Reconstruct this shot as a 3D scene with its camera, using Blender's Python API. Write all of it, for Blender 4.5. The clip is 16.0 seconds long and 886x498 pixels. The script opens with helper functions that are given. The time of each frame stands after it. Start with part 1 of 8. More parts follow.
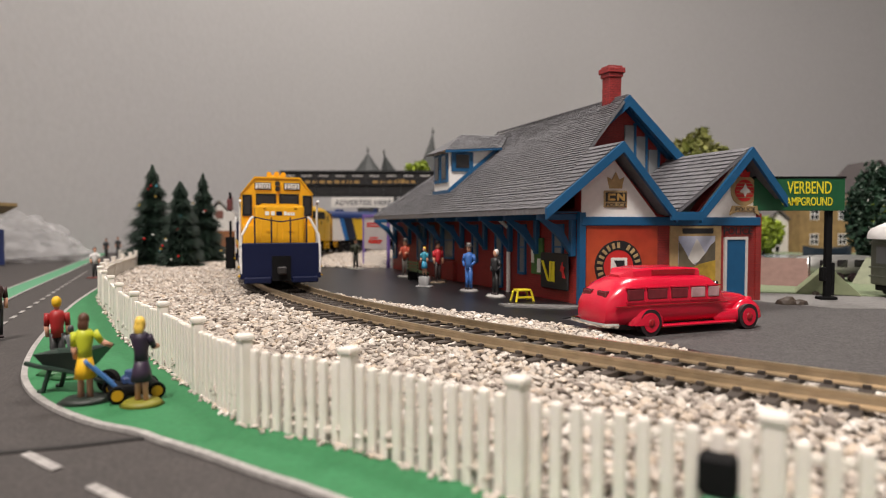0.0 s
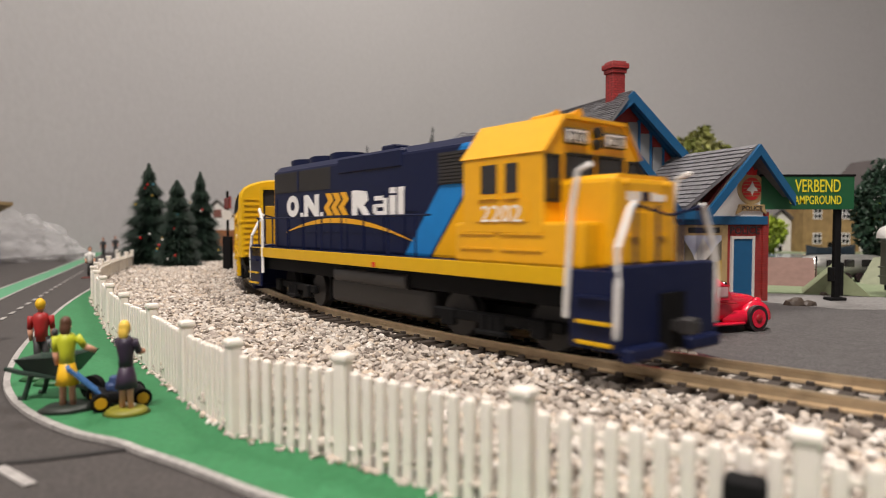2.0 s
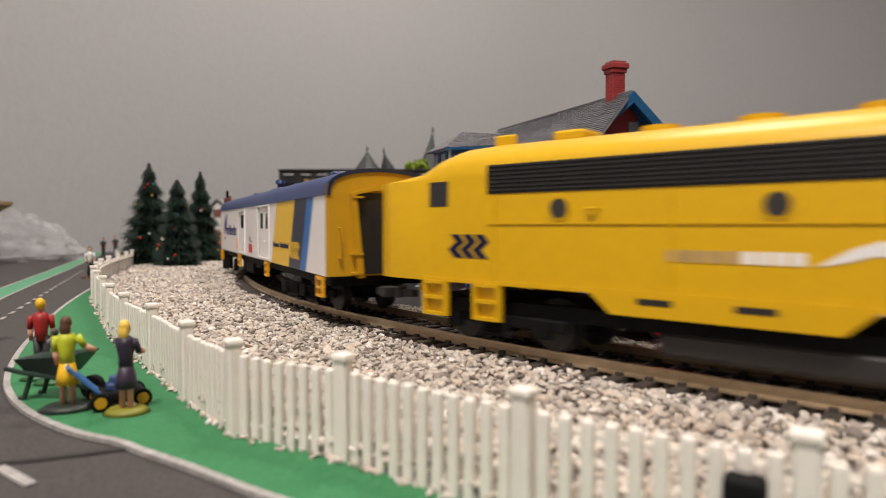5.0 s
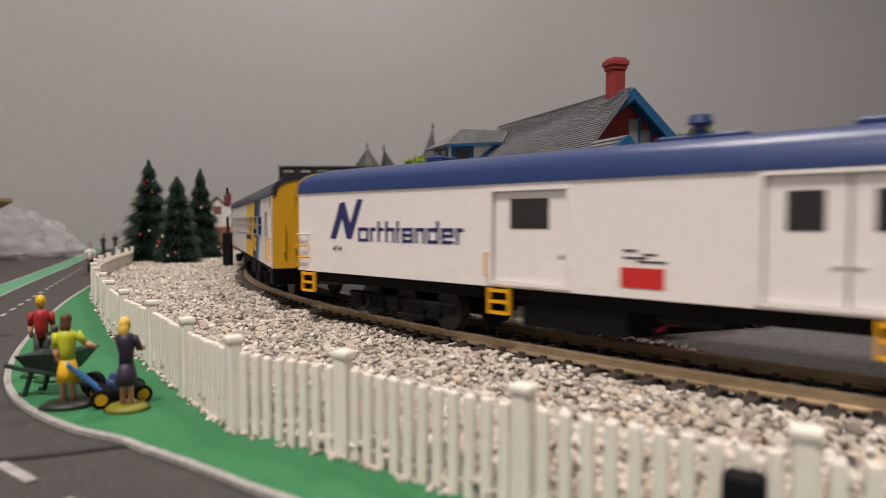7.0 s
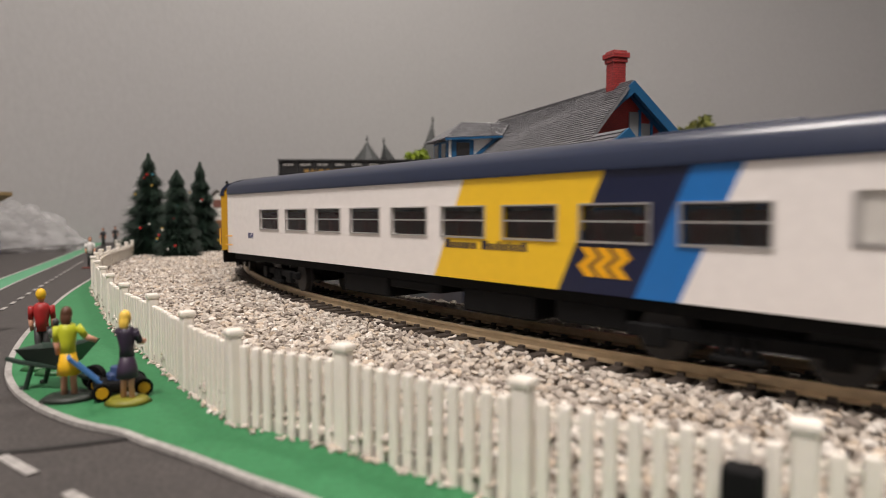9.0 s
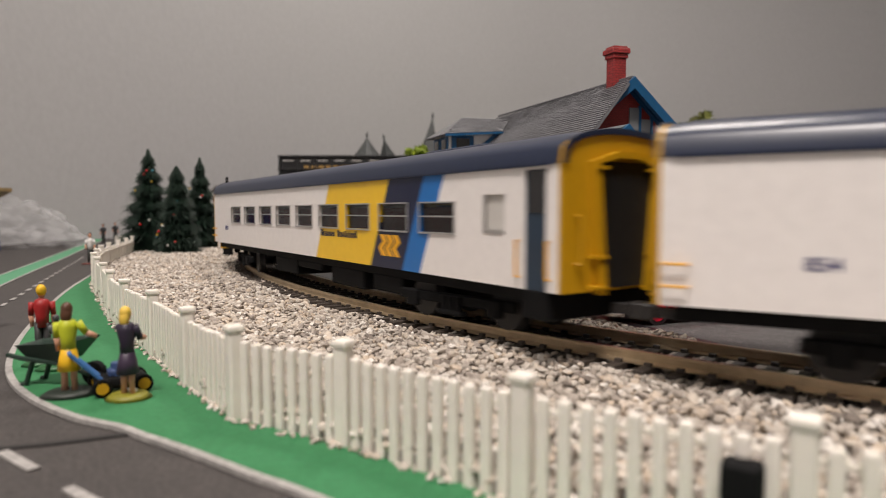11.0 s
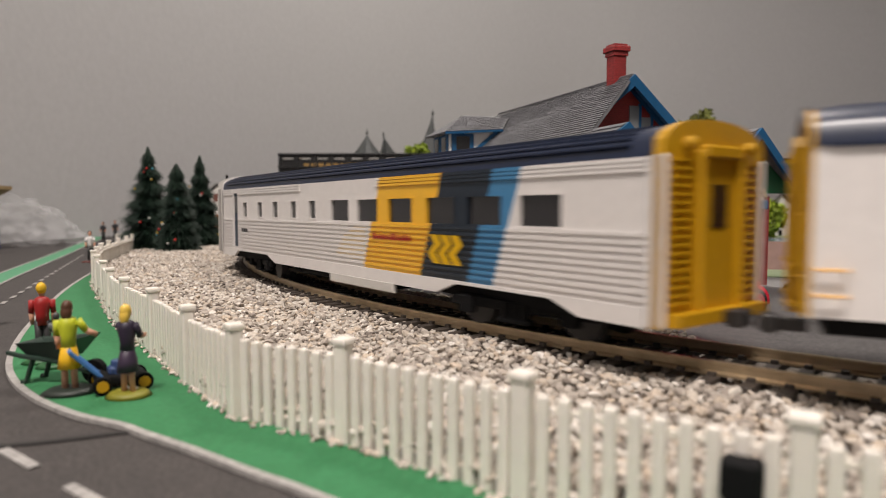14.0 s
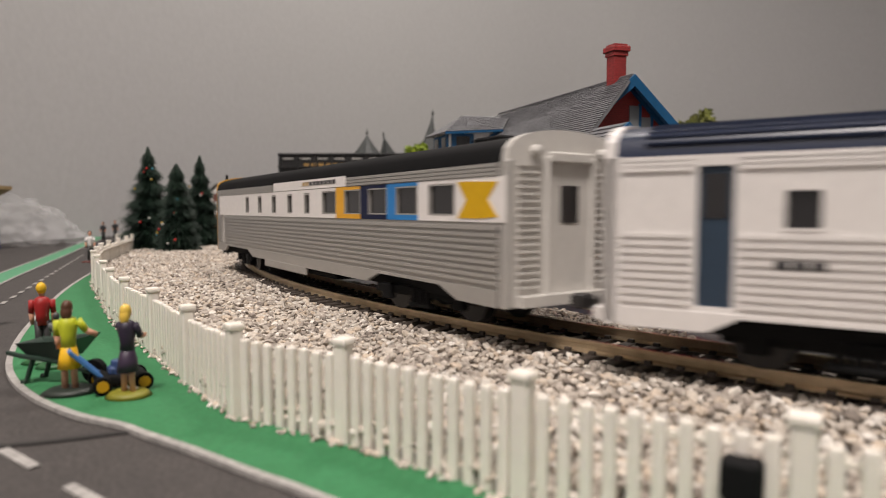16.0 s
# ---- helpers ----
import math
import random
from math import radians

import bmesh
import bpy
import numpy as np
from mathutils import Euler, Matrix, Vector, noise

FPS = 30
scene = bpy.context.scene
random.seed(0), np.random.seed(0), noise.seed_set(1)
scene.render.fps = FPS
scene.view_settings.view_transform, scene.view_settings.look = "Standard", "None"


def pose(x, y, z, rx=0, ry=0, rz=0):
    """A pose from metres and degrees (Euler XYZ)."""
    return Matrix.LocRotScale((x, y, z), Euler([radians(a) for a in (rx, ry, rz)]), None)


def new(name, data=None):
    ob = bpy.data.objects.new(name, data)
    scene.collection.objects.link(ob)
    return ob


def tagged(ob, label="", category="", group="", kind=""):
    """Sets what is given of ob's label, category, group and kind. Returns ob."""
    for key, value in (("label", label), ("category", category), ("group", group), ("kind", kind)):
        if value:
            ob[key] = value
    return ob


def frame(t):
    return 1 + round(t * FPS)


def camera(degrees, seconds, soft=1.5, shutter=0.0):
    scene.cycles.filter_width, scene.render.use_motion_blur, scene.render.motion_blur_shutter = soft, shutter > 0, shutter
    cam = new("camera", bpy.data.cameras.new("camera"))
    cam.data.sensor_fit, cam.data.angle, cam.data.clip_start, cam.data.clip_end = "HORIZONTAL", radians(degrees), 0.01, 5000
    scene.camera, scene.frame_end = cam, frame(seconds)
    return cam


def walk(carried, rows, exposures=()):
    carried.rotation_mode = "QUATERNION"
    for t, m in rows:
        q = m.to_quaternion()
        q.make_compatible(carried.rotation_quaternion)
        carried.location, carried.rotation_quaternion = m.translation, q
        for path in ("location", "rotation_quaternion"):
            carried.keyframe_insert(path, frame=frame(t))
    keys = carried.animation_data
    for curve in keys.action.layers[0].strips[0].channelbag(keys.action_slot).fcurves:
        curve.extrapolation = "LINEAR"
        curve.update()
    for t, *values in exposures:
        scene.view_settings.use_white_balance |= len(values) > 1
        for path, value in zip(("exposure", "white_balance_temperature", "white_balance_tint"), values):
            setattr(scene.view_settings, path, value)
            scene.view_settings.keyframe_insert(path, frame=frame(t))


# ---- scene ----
from functools import partial

MM = 0.001          # everything below is written in millimetres of the model layout
EYE = 35.2          # lens above the table
RAIL = 6.8          # rail heads above the table
CX, CY, R = 437.42, 554.25, 574.07   # the curve of the track


def cam_pose(down, back=0.0, turn=0.0):
    """The lens lies still and only nods and breathes a little."""
    return pose(0, -back * MM, EYE * MM, 90 - down, 0, turn)


cam = camera(70, 16.0, soft=0.7, shutter=0.55)
cam.data.dof.use_dof = True
cam.data.dof.focus_distance = 0.2
cam.data.dof.aperture_fstop = 20.0
cam.data.dof.aperture_blades = 0
walk(cam, [
    (0.0, cam_pose(2.05, 6)), (0.5, cam_pose(2.05, 6)), (1.0, cam_pose(1.95, 6)), (1.5, cam_pose(2.05, 0.5)),
    (2.0, cam_pose(2.13)), (2.5, cam_pose(2.28)), (3.0, cam_pose(2.24)), (3.5, cam_pose(2.04)), (4.0, cam_pose(2.0)),
    (5.0, cam_pose(2.15)), (6.5, cam_pose(2.30)), (7.0, cam_pose(2.43)), (7.5, cam_pose(2.43)), (8.0, cam_pose(2.58)),
    (8.5, cam_pose(2.74)), (9.0, cam_pose(3.02)), (10.2, cam_pose(3.3)), (11.5, cam_pose(3.42)), (12.0, cam_pose(3.45)),
    (13.0, cam_pose(3.46)), (13.5, cam_pose(3.56)), (14.0, cam_pose(3.56)), (14.5, cam_pose(3.46)), (15.0, cam_pose(3.50)),
    (15.5, cam_pose(3.55)), (16.0, cam_pose(3.56)),
], exposures=[(0.0, 0.0), (4.2, 0.0), (6.3, -0.32), (7.5, -0.32), (8.5, -0.2), (16.0, -0.2)])

# ---- light ----
world = bpy.data.worlds.new("room_light")
scene.world = world
world.use_nodes = True
world.node_tree.nodes["Background"].inputs[0].default_value = (1.0, 0.96, 0.93, 1)
world.node_tree.nodes["Background"].inputs[1].default_value = 0.028


def ceiling_lamp(name, x, y, z, size, watts, colour=(1.0, 0.905, 0.845)):
    data = bpy.data.lights.new(name, "AREA")
    data.shape, data.size, data.energy, data.color = "DISK", size, watts, colour
    ob = new(name, data)
    ob.matrix_world = pose(x, y, z)
    return ob


ceiling_lamp("ceiling_lamp", -0.13, -0.52, 1.45, 0.4, 36.8)
ceiling_lamp("ceiling_lamp", 0.28, 0.9, 1.5, 0.4, 16)


# ---- materials ----
def mat(name, colour, rough=0.5, metal=0.0, grain=0.0, scale=400.0, bump=0.0, second=None, spots=0.0, coat=0.0, per_piece=0.0, spec=0.5):
    """A paint, plastic or paper surface: base colour, a second colour in soft patches, fine grain, relief."""
    m = bpy.data.materials.new(name)
    m.use_nodes = True
    nt = m.node_tree
    b = nt.nodes["Principled BSDF"]
    b.inputs["Roughness"].default_value, b.inputs["Metallic"].default_value = rough, metal
    b.inputs["Coat Weight"].default_value = coat
    b.inputs["Specular IOR Level"].default_value = spec
    co = nt.nodes.new("ShaderNodeTexCoord")
    n1 = nt.nodes.new("ShaderNodeTexNoise")
    n1.inputs["Scale"].default_value, n1.inputs["Detail"].default_value = scale, 6
    nt.links.new(co.outputs["Object"], n1.inputs["Vector"])
    n2 = nt.nodes.new("ShaderNodeTexNoise")
    n2.inputs["Scale"].default_value, n2.inputs["Detail"].default_value = scale / 9, 4
    nt.links.new(co.outputs["Object"], n2.inputs["Vector"])
    second = second or tuple(c * 0.72 for c in colour)
    mix = nt.nodes.new("ShaderNodeMix")
    mix.data_type = "RGBA"
    mix.inputs["A"].default_value, mix.inputs["B"].default_value = (*colour, 1), (*second, 1)
    ramp = nt.nodes.new("ShaderNodeMapRange")
    ramp.inputs["From Min"].default_value, ramp.inputs["From Max"].default_value = 0.35, 0.75
    ramp.inputs["To Max"].default_value = max(spots, 0.12)
    nt.links.new(n2.outputs["Fac"], ramp.inputs["Value"])
    nt.links.new(ramp.outputs["Result"], mix.inputs["Factor"])
    hsv = nt.nodes.new("ShaderNodeHueSaturation")
    g = nt.nodes.new("ShaderNodeMapRange")
    g.inputs["From Min"].default_value, g.inputs["From Max"].default_value = 0.25, 0.75
    g.inputs["To Min"].default_value, g.inputs["To Max"].default_value = 1 - max(grain, 0.04), 1 + max(grain, 0.04)
    nt.links.new(n1.outputs["Fac"], g.inputs["Value"])
    nt.links.new(mix.outputs["Result"], hsv.inputs["Color"])
    if per_piece:
        geo = nt.nodes.new("ShaderNodeNewGeometry")
        pr = nt.nodes.new("ShaderNodeMapRange")
        pr.inputs["To Min"].default_value, pr.inputs["To Max"].default_value = 1 - per_piece, 1 + per_piece * 0.5
        nt.links.new(geo.outputs["Random Per Island"], pr.inputs["Value"])
        mul = nt.nodes.new("ShaderNodeMath")
        mul.operation = "MULTIPLY"
        nt.links.new(pr.outputs["Result"], mul.inputs[0])
        nt.links.new(g.outputs["Result"], mul.inputs[1])
        nt.links.new(mul.outputs["Value"], hsv.inputs["Value"])
    else:
        nt.links.new(g.outputs["Result"], hsv.inputs["Value"])
    nt.links.new(hsv.outputs["Color"], b.inputs["Base Color"])
    if bump:
        bp = nt.nodes.new("ShaderNodeBump")
        bp.inputs["Strength"].default_value, bp.inputs["Distance"].default_value = bump, 0.0004
        nt.links.new(n1.outputs["Fac"], bp.inputs["Height"])
        nt.links.new(bp.outputs["Normal"], b.inputs["Normal"])
    return m


def stone_mat():
    """Crushed limestone: pale grey chips, some buff, some dark."""
    m = mat("crushed_stone", (0.62, 0.57, 0.51), 0.9, grain=0.22, scale=900, bump=0.5, spec=0.2)
    nt = m.node_tree
    b = nt.nodes["Principled BSDF"]
    geo = nt.nodes.new("ShaderNodeNewGeometry")
    ramp = nt.nodes.new("ShaderNodeValToRGB")
    stops = [(0.0, (0.17, 0.145, 0.125)), (0.1, (0.31, 0.27, 0.235)), (0.35, (0.43, 0.385, 0.335)), (0.6, (0.52, 0.47, 0.415)),
             (0.82, (0.48, 0.395, 0.31)), (0.9, (0.57, 0.53, 0.475)), (1.0, (0.69, 0.65, 0.60))]
    while len(ramp.color_ramp.elements) < len(stops):
        ramp.color_ramp.elements.new(0.5)
    for e, (p, c) in zip(ramp.color_ramp.elements, stops):
        e.position, e.color = p, (*c, 1)
    nt.links.new(geo.outputs["Random Per Island"], ramp.inputs["Fac"])
    hsv = [n for n in nt.nodes if n.bl_idname == "ShaderNodeHueSaturation"][0]
    nt.links.new(ramp.outputs["Color"], hsv.inputs["Color"])
    return m


def brick_mat(name, c1, c2, mortar, width=0.0028, height=0.00095):
    """Moulded brick courses, painted; laid along the wall by the face's own axes."""
    m = bpy.data.materials.new(name)
    m.use_nodes = True
    nt = m.node_tree
    b = nt.nodes["Principled BSDF"]
    b.inputs["Roughness"].default_value = 0.55
    co = nt.nodes.new("ShaderNodeTexCoord")
    sep = nt.nodes.new("ShaderNodeSeparateXYZ")
    nt.links.new(co.outputs["Object"], sep.inputs[0])
    add = nt.nodes.new("ShaderNodeMath")
    add.operation = "ADD"
    nt.links.new(sep.outputs["X"], add.inputs[0])
    nt.links.new(sep.outputs["Y"], add.inputs[1])
    com = nt.nodes.new("ShaderNodeCombineXYZ")
    nt.links.new(add.outputs[0], com.inputs["X"])
    nt.links.new(sep.outputs["Z"], com.inputs["Y"])
    br = nt.nodes.new("ShaderNodeTexBrick")
    br.inputs["Scale"].default_value = 1.0
    br.inputs["Brick Width"].default_value, br.inputs["Row Height"].default_value = width, height
    br.inputs["Mortar Size"].default_value = 0.00011
    br.inputs["Color1"].default_value, br.inputs["Color2"].default_value = (*c1, 1), (*c2, 1)
    br.inputs["Mortar"].default_value = (*mortar, 1)
    nt.links.new(com.outputs[0], br.inputs["Vector"])
    nz = nt.nodes.new("ShaderNodeTexNoise")
    nz.inputs["Scale"].default_value = 90
    nt.links.new(co.outputs["Object"], nz.inputs["Vector"])
    hsv = nt.nodes.new("ShaderNodeHueSaturation")
    mr = nt.nodes.new("ShaderNodeMapRange")
    mr.inputs["To Min"].default_value, mr.inputs["To Max"].default_value = 0.6, 1.4
    nt.links.new(nz.outputs["Fac"], mr.inputs["Value"])
    nt.links.new(mr.outputs["Result"], hsv.inputs["Value"])
    nt.links.new(br.outputs["Color"], hsv.inputs["Color"])
    nt.links.new(hsv.outputs["Color"], b.inputs["Base Color"])
    bp = nt.nodes.new("ShaderNodeBump")
    bp.inputs["Strength"].default_value, bp.inputs["Distance"].default_value = 0.6, 0.0002
    bp.invert = True
    nt.links.new(br.outputs["Fac"], bp.inputs["Height"])
    nt.links.new(bp.outputs["Normal"], b.inputs["Normal"])
    return m


def glass_mat(name, colour=(0.9, 0.95, 1.0), rough=0.05):
    m = bpy.data.materials.new(name)
    m.use_nodes = True
    b = m.node_tree.nodes["Principled BSDF"]
    b.inputs["Base Color"].default_value = (*colour, 1)
    b.inputs["Transmission Weight"].default_value = 1.0
    b.inputs["Roughness"].default_value = rough
    b.inputs["IOR"].default_value = 1.3
    return m


WALLPAINT = mat("grey_wall_paint", (0.535, 0.53, 0.533), 0.85, grain=0.02, scale=120, bump=0.08, spots=0.12, second=(0.51, 0.505, 0.508))
CEILING = mat("white_ceiling_paint", (0.8, 0.78, 0.74), 0.9)
ASPHALT = mat("printed_road_sheet", (0.042, 0.037, 0.035), 0.75, grain=0.6, scale=1500, bump=0.25, second=(0.058, 0.05, 0.047), spots=0.7)
LOT = mat("dark_sandpaper_asphalt", (0.06, 0.056, 0.056), 0.7, grain=0.8, scale=1700, bump=0.7, second=(0.085, 0.08, 0.078), spots=0.6)
PLATFORM = mat("black_platform_paint", (0.010, 0.010, 0.0125), 0.36, grain=0.5, scale=600, bump=0.25, second=(0.018, 0.018, 0.021), spots=0.6)
GREEN = mat("green_card_lawn", (0.024, 0.155, 0.054), 0.8, grain=0.14, scale=900, bump=0.3, second=(0.03, 0.18, 0.068), spots=0.6)
LAWN = mat("pale_green_felt", (0.16, 0.21, 0.115), 0.9, grain=0.25, scale=500, bump=0.4, second=(0.21, 0.235, 0.15), spots=0.6)
PLY = mat("grey_road_card", (0.18, 0.175, 0.17), 0.8, grain=0.25, scale=600)
ROADWHITE = mat("road_line_white", (0.33, 0.315, 0.30), 0.8, grain=0.3, scale=700, spots=0.5)
ROADGREEN = mat("road_strip_green", (0.08, 0.26, 0.14), 0.75, grain=0.12, scale=700)
CRACK = mat("road_seam_dark", (0.02, 0.018, 0.017), 0.9)
STONE = stone_mat()
BED = mat("grey_roadbed", (0.31, 0.28, 0.25), 0.95, grain=0.5, scale=700, bump=0.6)
FENCE = mat("ivory_fence_plastic", (0.80, 0.755, 0.69), 0.4, grain=0.05, scale=250, second=(0.73, 0.675, 0.59), spots=0.5)
FENCE.node_tree.nodes["Principled BSDF"].inputs["Subsurface Weight"].default_value = 0.12
FENCE.node_tree.nodes["Principled BSDF"].inputs["Subsurface Radius"].default_value = (0.002, 0.002, 0.0015)
BRASS = mat("rail_nickel_brass", (0.56, 0.45, 0.31), 0.3, 0.75, grain=0.15, scale=300, second=(0.34, 0.26, 0.16), spots=0.7)
TIE = mat("brown_black_sleeper_plastic", (0.035, 0.027, 0.022), 0.6, grain=0.3, scale=600, bump=0.3, second=(0.09, 0.07, 0.055), spots=0.5)
YELLOW = mat("yellow_locomotive_paint", (0.76, 0.375, 0.006), 0.33, grain=0.03, coat=0.1, second=(0.70, 0.335, 0.006))
# YELLOW deepened: the shade on the car ends is put into the colour
SHADEYELLOW = mat("deep_yellow_end_paint", (0.50, 0.27, 0.005), 0.45, grain=0.04, second=(0.44, 0.235, 0.005))
FYELLOW = mat("lemon_yellow_paint", (0.62, 0.365, 0.003), 0.4, grain=0.04, second=(0.57, 0.325, 0.004), spec=0.35)
NAVY = mat("navy_blue_paint", (0.006, 0.010, 0.040), 0.45, grain=0.05, second=(0.005, 0.008, 0.032), spec=0.2)
ROOFBLUE = mat("blue_roof_paint", (0.010, 0.03, 0.125), 0.38, grain=0.06, second=(0.009, 0.026, 0.10), spots=0.4)
ROOFNAVY = mat("dull_navy_roof_paint", (0.009, 0.016, 0.042), 0.34, grain=0.07, second=(0.011, 0.018, 0.04), spots=0.4)
SKYBLUE = mat("light_blue_paint", (0.012, 0.19, 0.52), 0.38, grain=0.04)
DULLBLUE = mat("dull_light_blue_paint", (0.05, 0.17, 0.33), 0.45, grain=0.05)
SLATE = mat("dark_slate_paint", (0.016, 0.034, 0.06), 0.5, grain=0.06)
DULLWHITE = mat("dull_white_car_paint", (0.68, 0.65, 0.63), 0.45, grain=0.03, second=(0.72, 0.70, 0.68))
WHITE = mat("white_car_paint", (0.78, 0.745, 0.725), 0.4, grain=0.02, second=(0.72, 0.69, 0.67))
SILVER = mat("grey_silver_paint", (0.36, 0.345, 0.325), 0.4, 0.25, grain=0.05, second=(0.32, 0.31, 0.29))
PALE = mat("pale_grey_paint", (0.55, 0.53, 0.50), 0.45, grain=0.05)
BLACK = mat("black_underframe_plastic", (0.006, 0.006, 0.0065), 0.7, spec=0.12, grain=0.2, scale=500, second=(0.01, 0.01, 0.01))
GRILLE = mat("dark_grille", (0.028, 0.025, 0.024), 0.55)
TANK = mat("dark_grey_tank", (0.025, 0.023, 0.023), 0.5)
STEEL = mat("wheel_steel", (0.25, 0.23, 0.21), 0.4, 0.9)
PANE = mat("dark_window_pane", (0.015, 0.014, 0.015), 0.08, coat=0.6)
SEATRED = mat("red_seats", (0.30, 0.03, 0.025), 0.7)
TRIM = mat("silver_window_trim", (0.6, 0.58, 0.56), 0.3, 0.8)
LETTERWHITE = mat("white_lettering", (0.8, 0.79, 0.77), 0.5)
LETTERBLUE = mat("navy_lettering", (0.02, 0.022, 0.12), 0.5)
# lettering and trim; also the painted shade in doorways and slots
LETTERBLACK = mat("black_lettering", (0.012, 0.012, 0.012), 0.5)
RED = mat("glossy_red_plastic", (0.58, 0.007, 0.034), 0.26, grain=0.03, scale=200, coat=0.25, second=(0.43, 0.004, 0.02), spots=0.3)
DARKRED = mat("dark_red_plastic", (0.30, 0.006, 0.012), 0.4)
CHROME = mat("chrome", (0.75, 0.74, 0.72), 0.18, 1.0)
RUBBER = mat("tyre_rubber", (0.02, 0.01, 0.012), 0.6)
BRICK = brick_mat("red_moulded_brick", (0.28, 0.022, 0.018), (0.24, 0.018, 0.016), (0.15, 0.014, 0.012))
CHIMNEY = brick_mat("chimney_brick", (0.36, 0.03, 0.03), (0.27, 0.02, 0.02), (0.12, 0.012, 0.012), 0.0022, 0.0011)
BLUE = mat("blue_station_trim", (0.008, 0.085, 0.20), 0.42, grain=0.06, second=(0.01, 0.07, 0.17), spots=0.5)
SHINGLE = mat("grey_shingle_plastic", (0.13, 0.13, 0.14), 0.5, grain=0.22, scale=700, bump=0.4, second=(0.16, 0.16, 0.17), spots=0.7, per_piece=0.2)
STUCCO = mat("white_stucco", (0.78, 0.76, 0.73), 0.6, grain=0.05, scale=500, bump=0.2)
GOLD = mat("gold_print", (0.42, 0.25, 0.07), 0.45, grain=0.2, scale=900)
SMOKED = mat("smoked_window_pane", (0.02, 0.018, 0.018), 0.08, coat=0.4)
SMOKED.node_tree.nodes["Principled BSDF"].inputs["Alpha"].default_value = 0.45


# ---- mesh tools (millimetres) ----
def thing(name, label, category, group="", kind="", m=None):
    ob = tagged(new(name), label, category, group, kind)
    ob.matrix_basis = m or Matrix()
    return ob


def at_mm(x, y, z=0.0, turn=0.0, rx=0.0, ry=0.0):
    return pose(x * MM, y * MM, z * MM, rx, ry, turn)


def part(name, bm, material, parent=None, label="", smooth=False, m=None):
    """Links a bmesh, in millimetres, as one mesh object under a thing or a part."""
    bmesh.ops.scale(bm, vec=(MM, MM, MM), verts=bm.verts)
    me = bpy.data.meshes.new(name)
    bm.to_mesh(me)
    bm.free()
    for mm in (material if isinstance(material, (list, tuple)) else [material]):
        me.materials.append(mm)
    if smooth:
        me.shade_smooth()
        me.set_sharp_from_angle(angle=radians(38))
    ob = new(name, me)
    ob.parent = parent
    if m is not None:
        ob.matrix_basis = m
    if label:
        ob["label"] = label
    return ob


def again(ob, parent, m):
    """Another object on the same mesh."""
    o = new(ob.name.split(".")[0], ob.data)
    o.parent = parent
    o.matrix_basis = m
    return o


def B():
    return bmesh.new()


def box(bm, x0, x1, y0, y1, z0, z1, bevel=0.0, seg=1, m=None):
    r = bmesh.ops.create_cube(bm, size=1)
    vs = r["verts"]
    bmesh.ops.scale(bm, vec=(x1 - x0, y1 - y0, z1 - z0), verts=vs)
    bmesh.ops.translate(bm, vec=((x0 + x1) / 2, (y0 + y1) / 2, (z0 + z1) / 2), verts=vs)
    if m is not None:
        bmesh.ops.transform(bm, matrix=m, verts=vs)
    if bevel:
        es = list({e for v in vs for e in v.link_edges})
        bmesh.ops.bevel(bm, geom=es, offset=bevel, segments=seg, affect="EDGES", profile=0.6)
    return bm


def cyl(bm, x, y, z0, z1, r, r2=None, n=12, m=None):
    res = bmesh.ops.create_cone(bm, cap_ends=True, segments=n, radius1=r, radius2=r if r2 is None else r2, depth=z1 - z0)
    bmesh.ops.translate(bm, vec=(x, y, (z0 + z1) / 2), verts=res["verts"])
    if m is not None:
        bmesh.ops.transform(bm, matrix=m, verts=res["verts"])
    return bm


def ball(bm, x, y, z, rx, ry=None, rz=None, n=10, m=None):
    res = bmesh.ops.create_uvsphere(bm, u_segments=n, v_segments=max(6, n * 2 // 3), radius=1)
    bmesh.ops.scale(bm, vec=(rx, ry or rx, rz or rx), verts=res["verts"])
    if m is not None:
        bmesh.ops.transform(bm, matrix=m, verts=res["verts"])
    bmesh.ops.translate(bm, vec=(x, y, z), verts=res["verts"])
    return bm


def prism(bm, pts, y0, y1, axis="y", bevel=0.0):
    """A polygon in the x-z plane (or x-y for axis z, y-z for axis x) pushed along the axis."""
    def place(a, b, c):
        return {"y": (a, c, b), "z": (a, b, c), "x": (c, a, b)}[axis]
    lo = [bm.verts.new(place(a, b, y0)) for a, b in pts]
    hi = [bm.verts.new(place(a, b, y1)) for a, b in pts]
    fs = [bm.faces.new(lo), bm.faces.new(hi[::-1])]
    n = len(pts)
    for i in range(n):
        fs.append(bm.faces.new((lo[i], hi[i], hi[(i + 1) % n], lo[(i + 1) % n])))
    bmesh.ops.recalc_face_normals(bm, faces=fs)
    if bevel:
        es = list({e for f in fs for e in f.edges})
        bmesh.ops.bevel(bm, geom=es, offset=bevel, segments=1, affect="EDGES")
    return bm


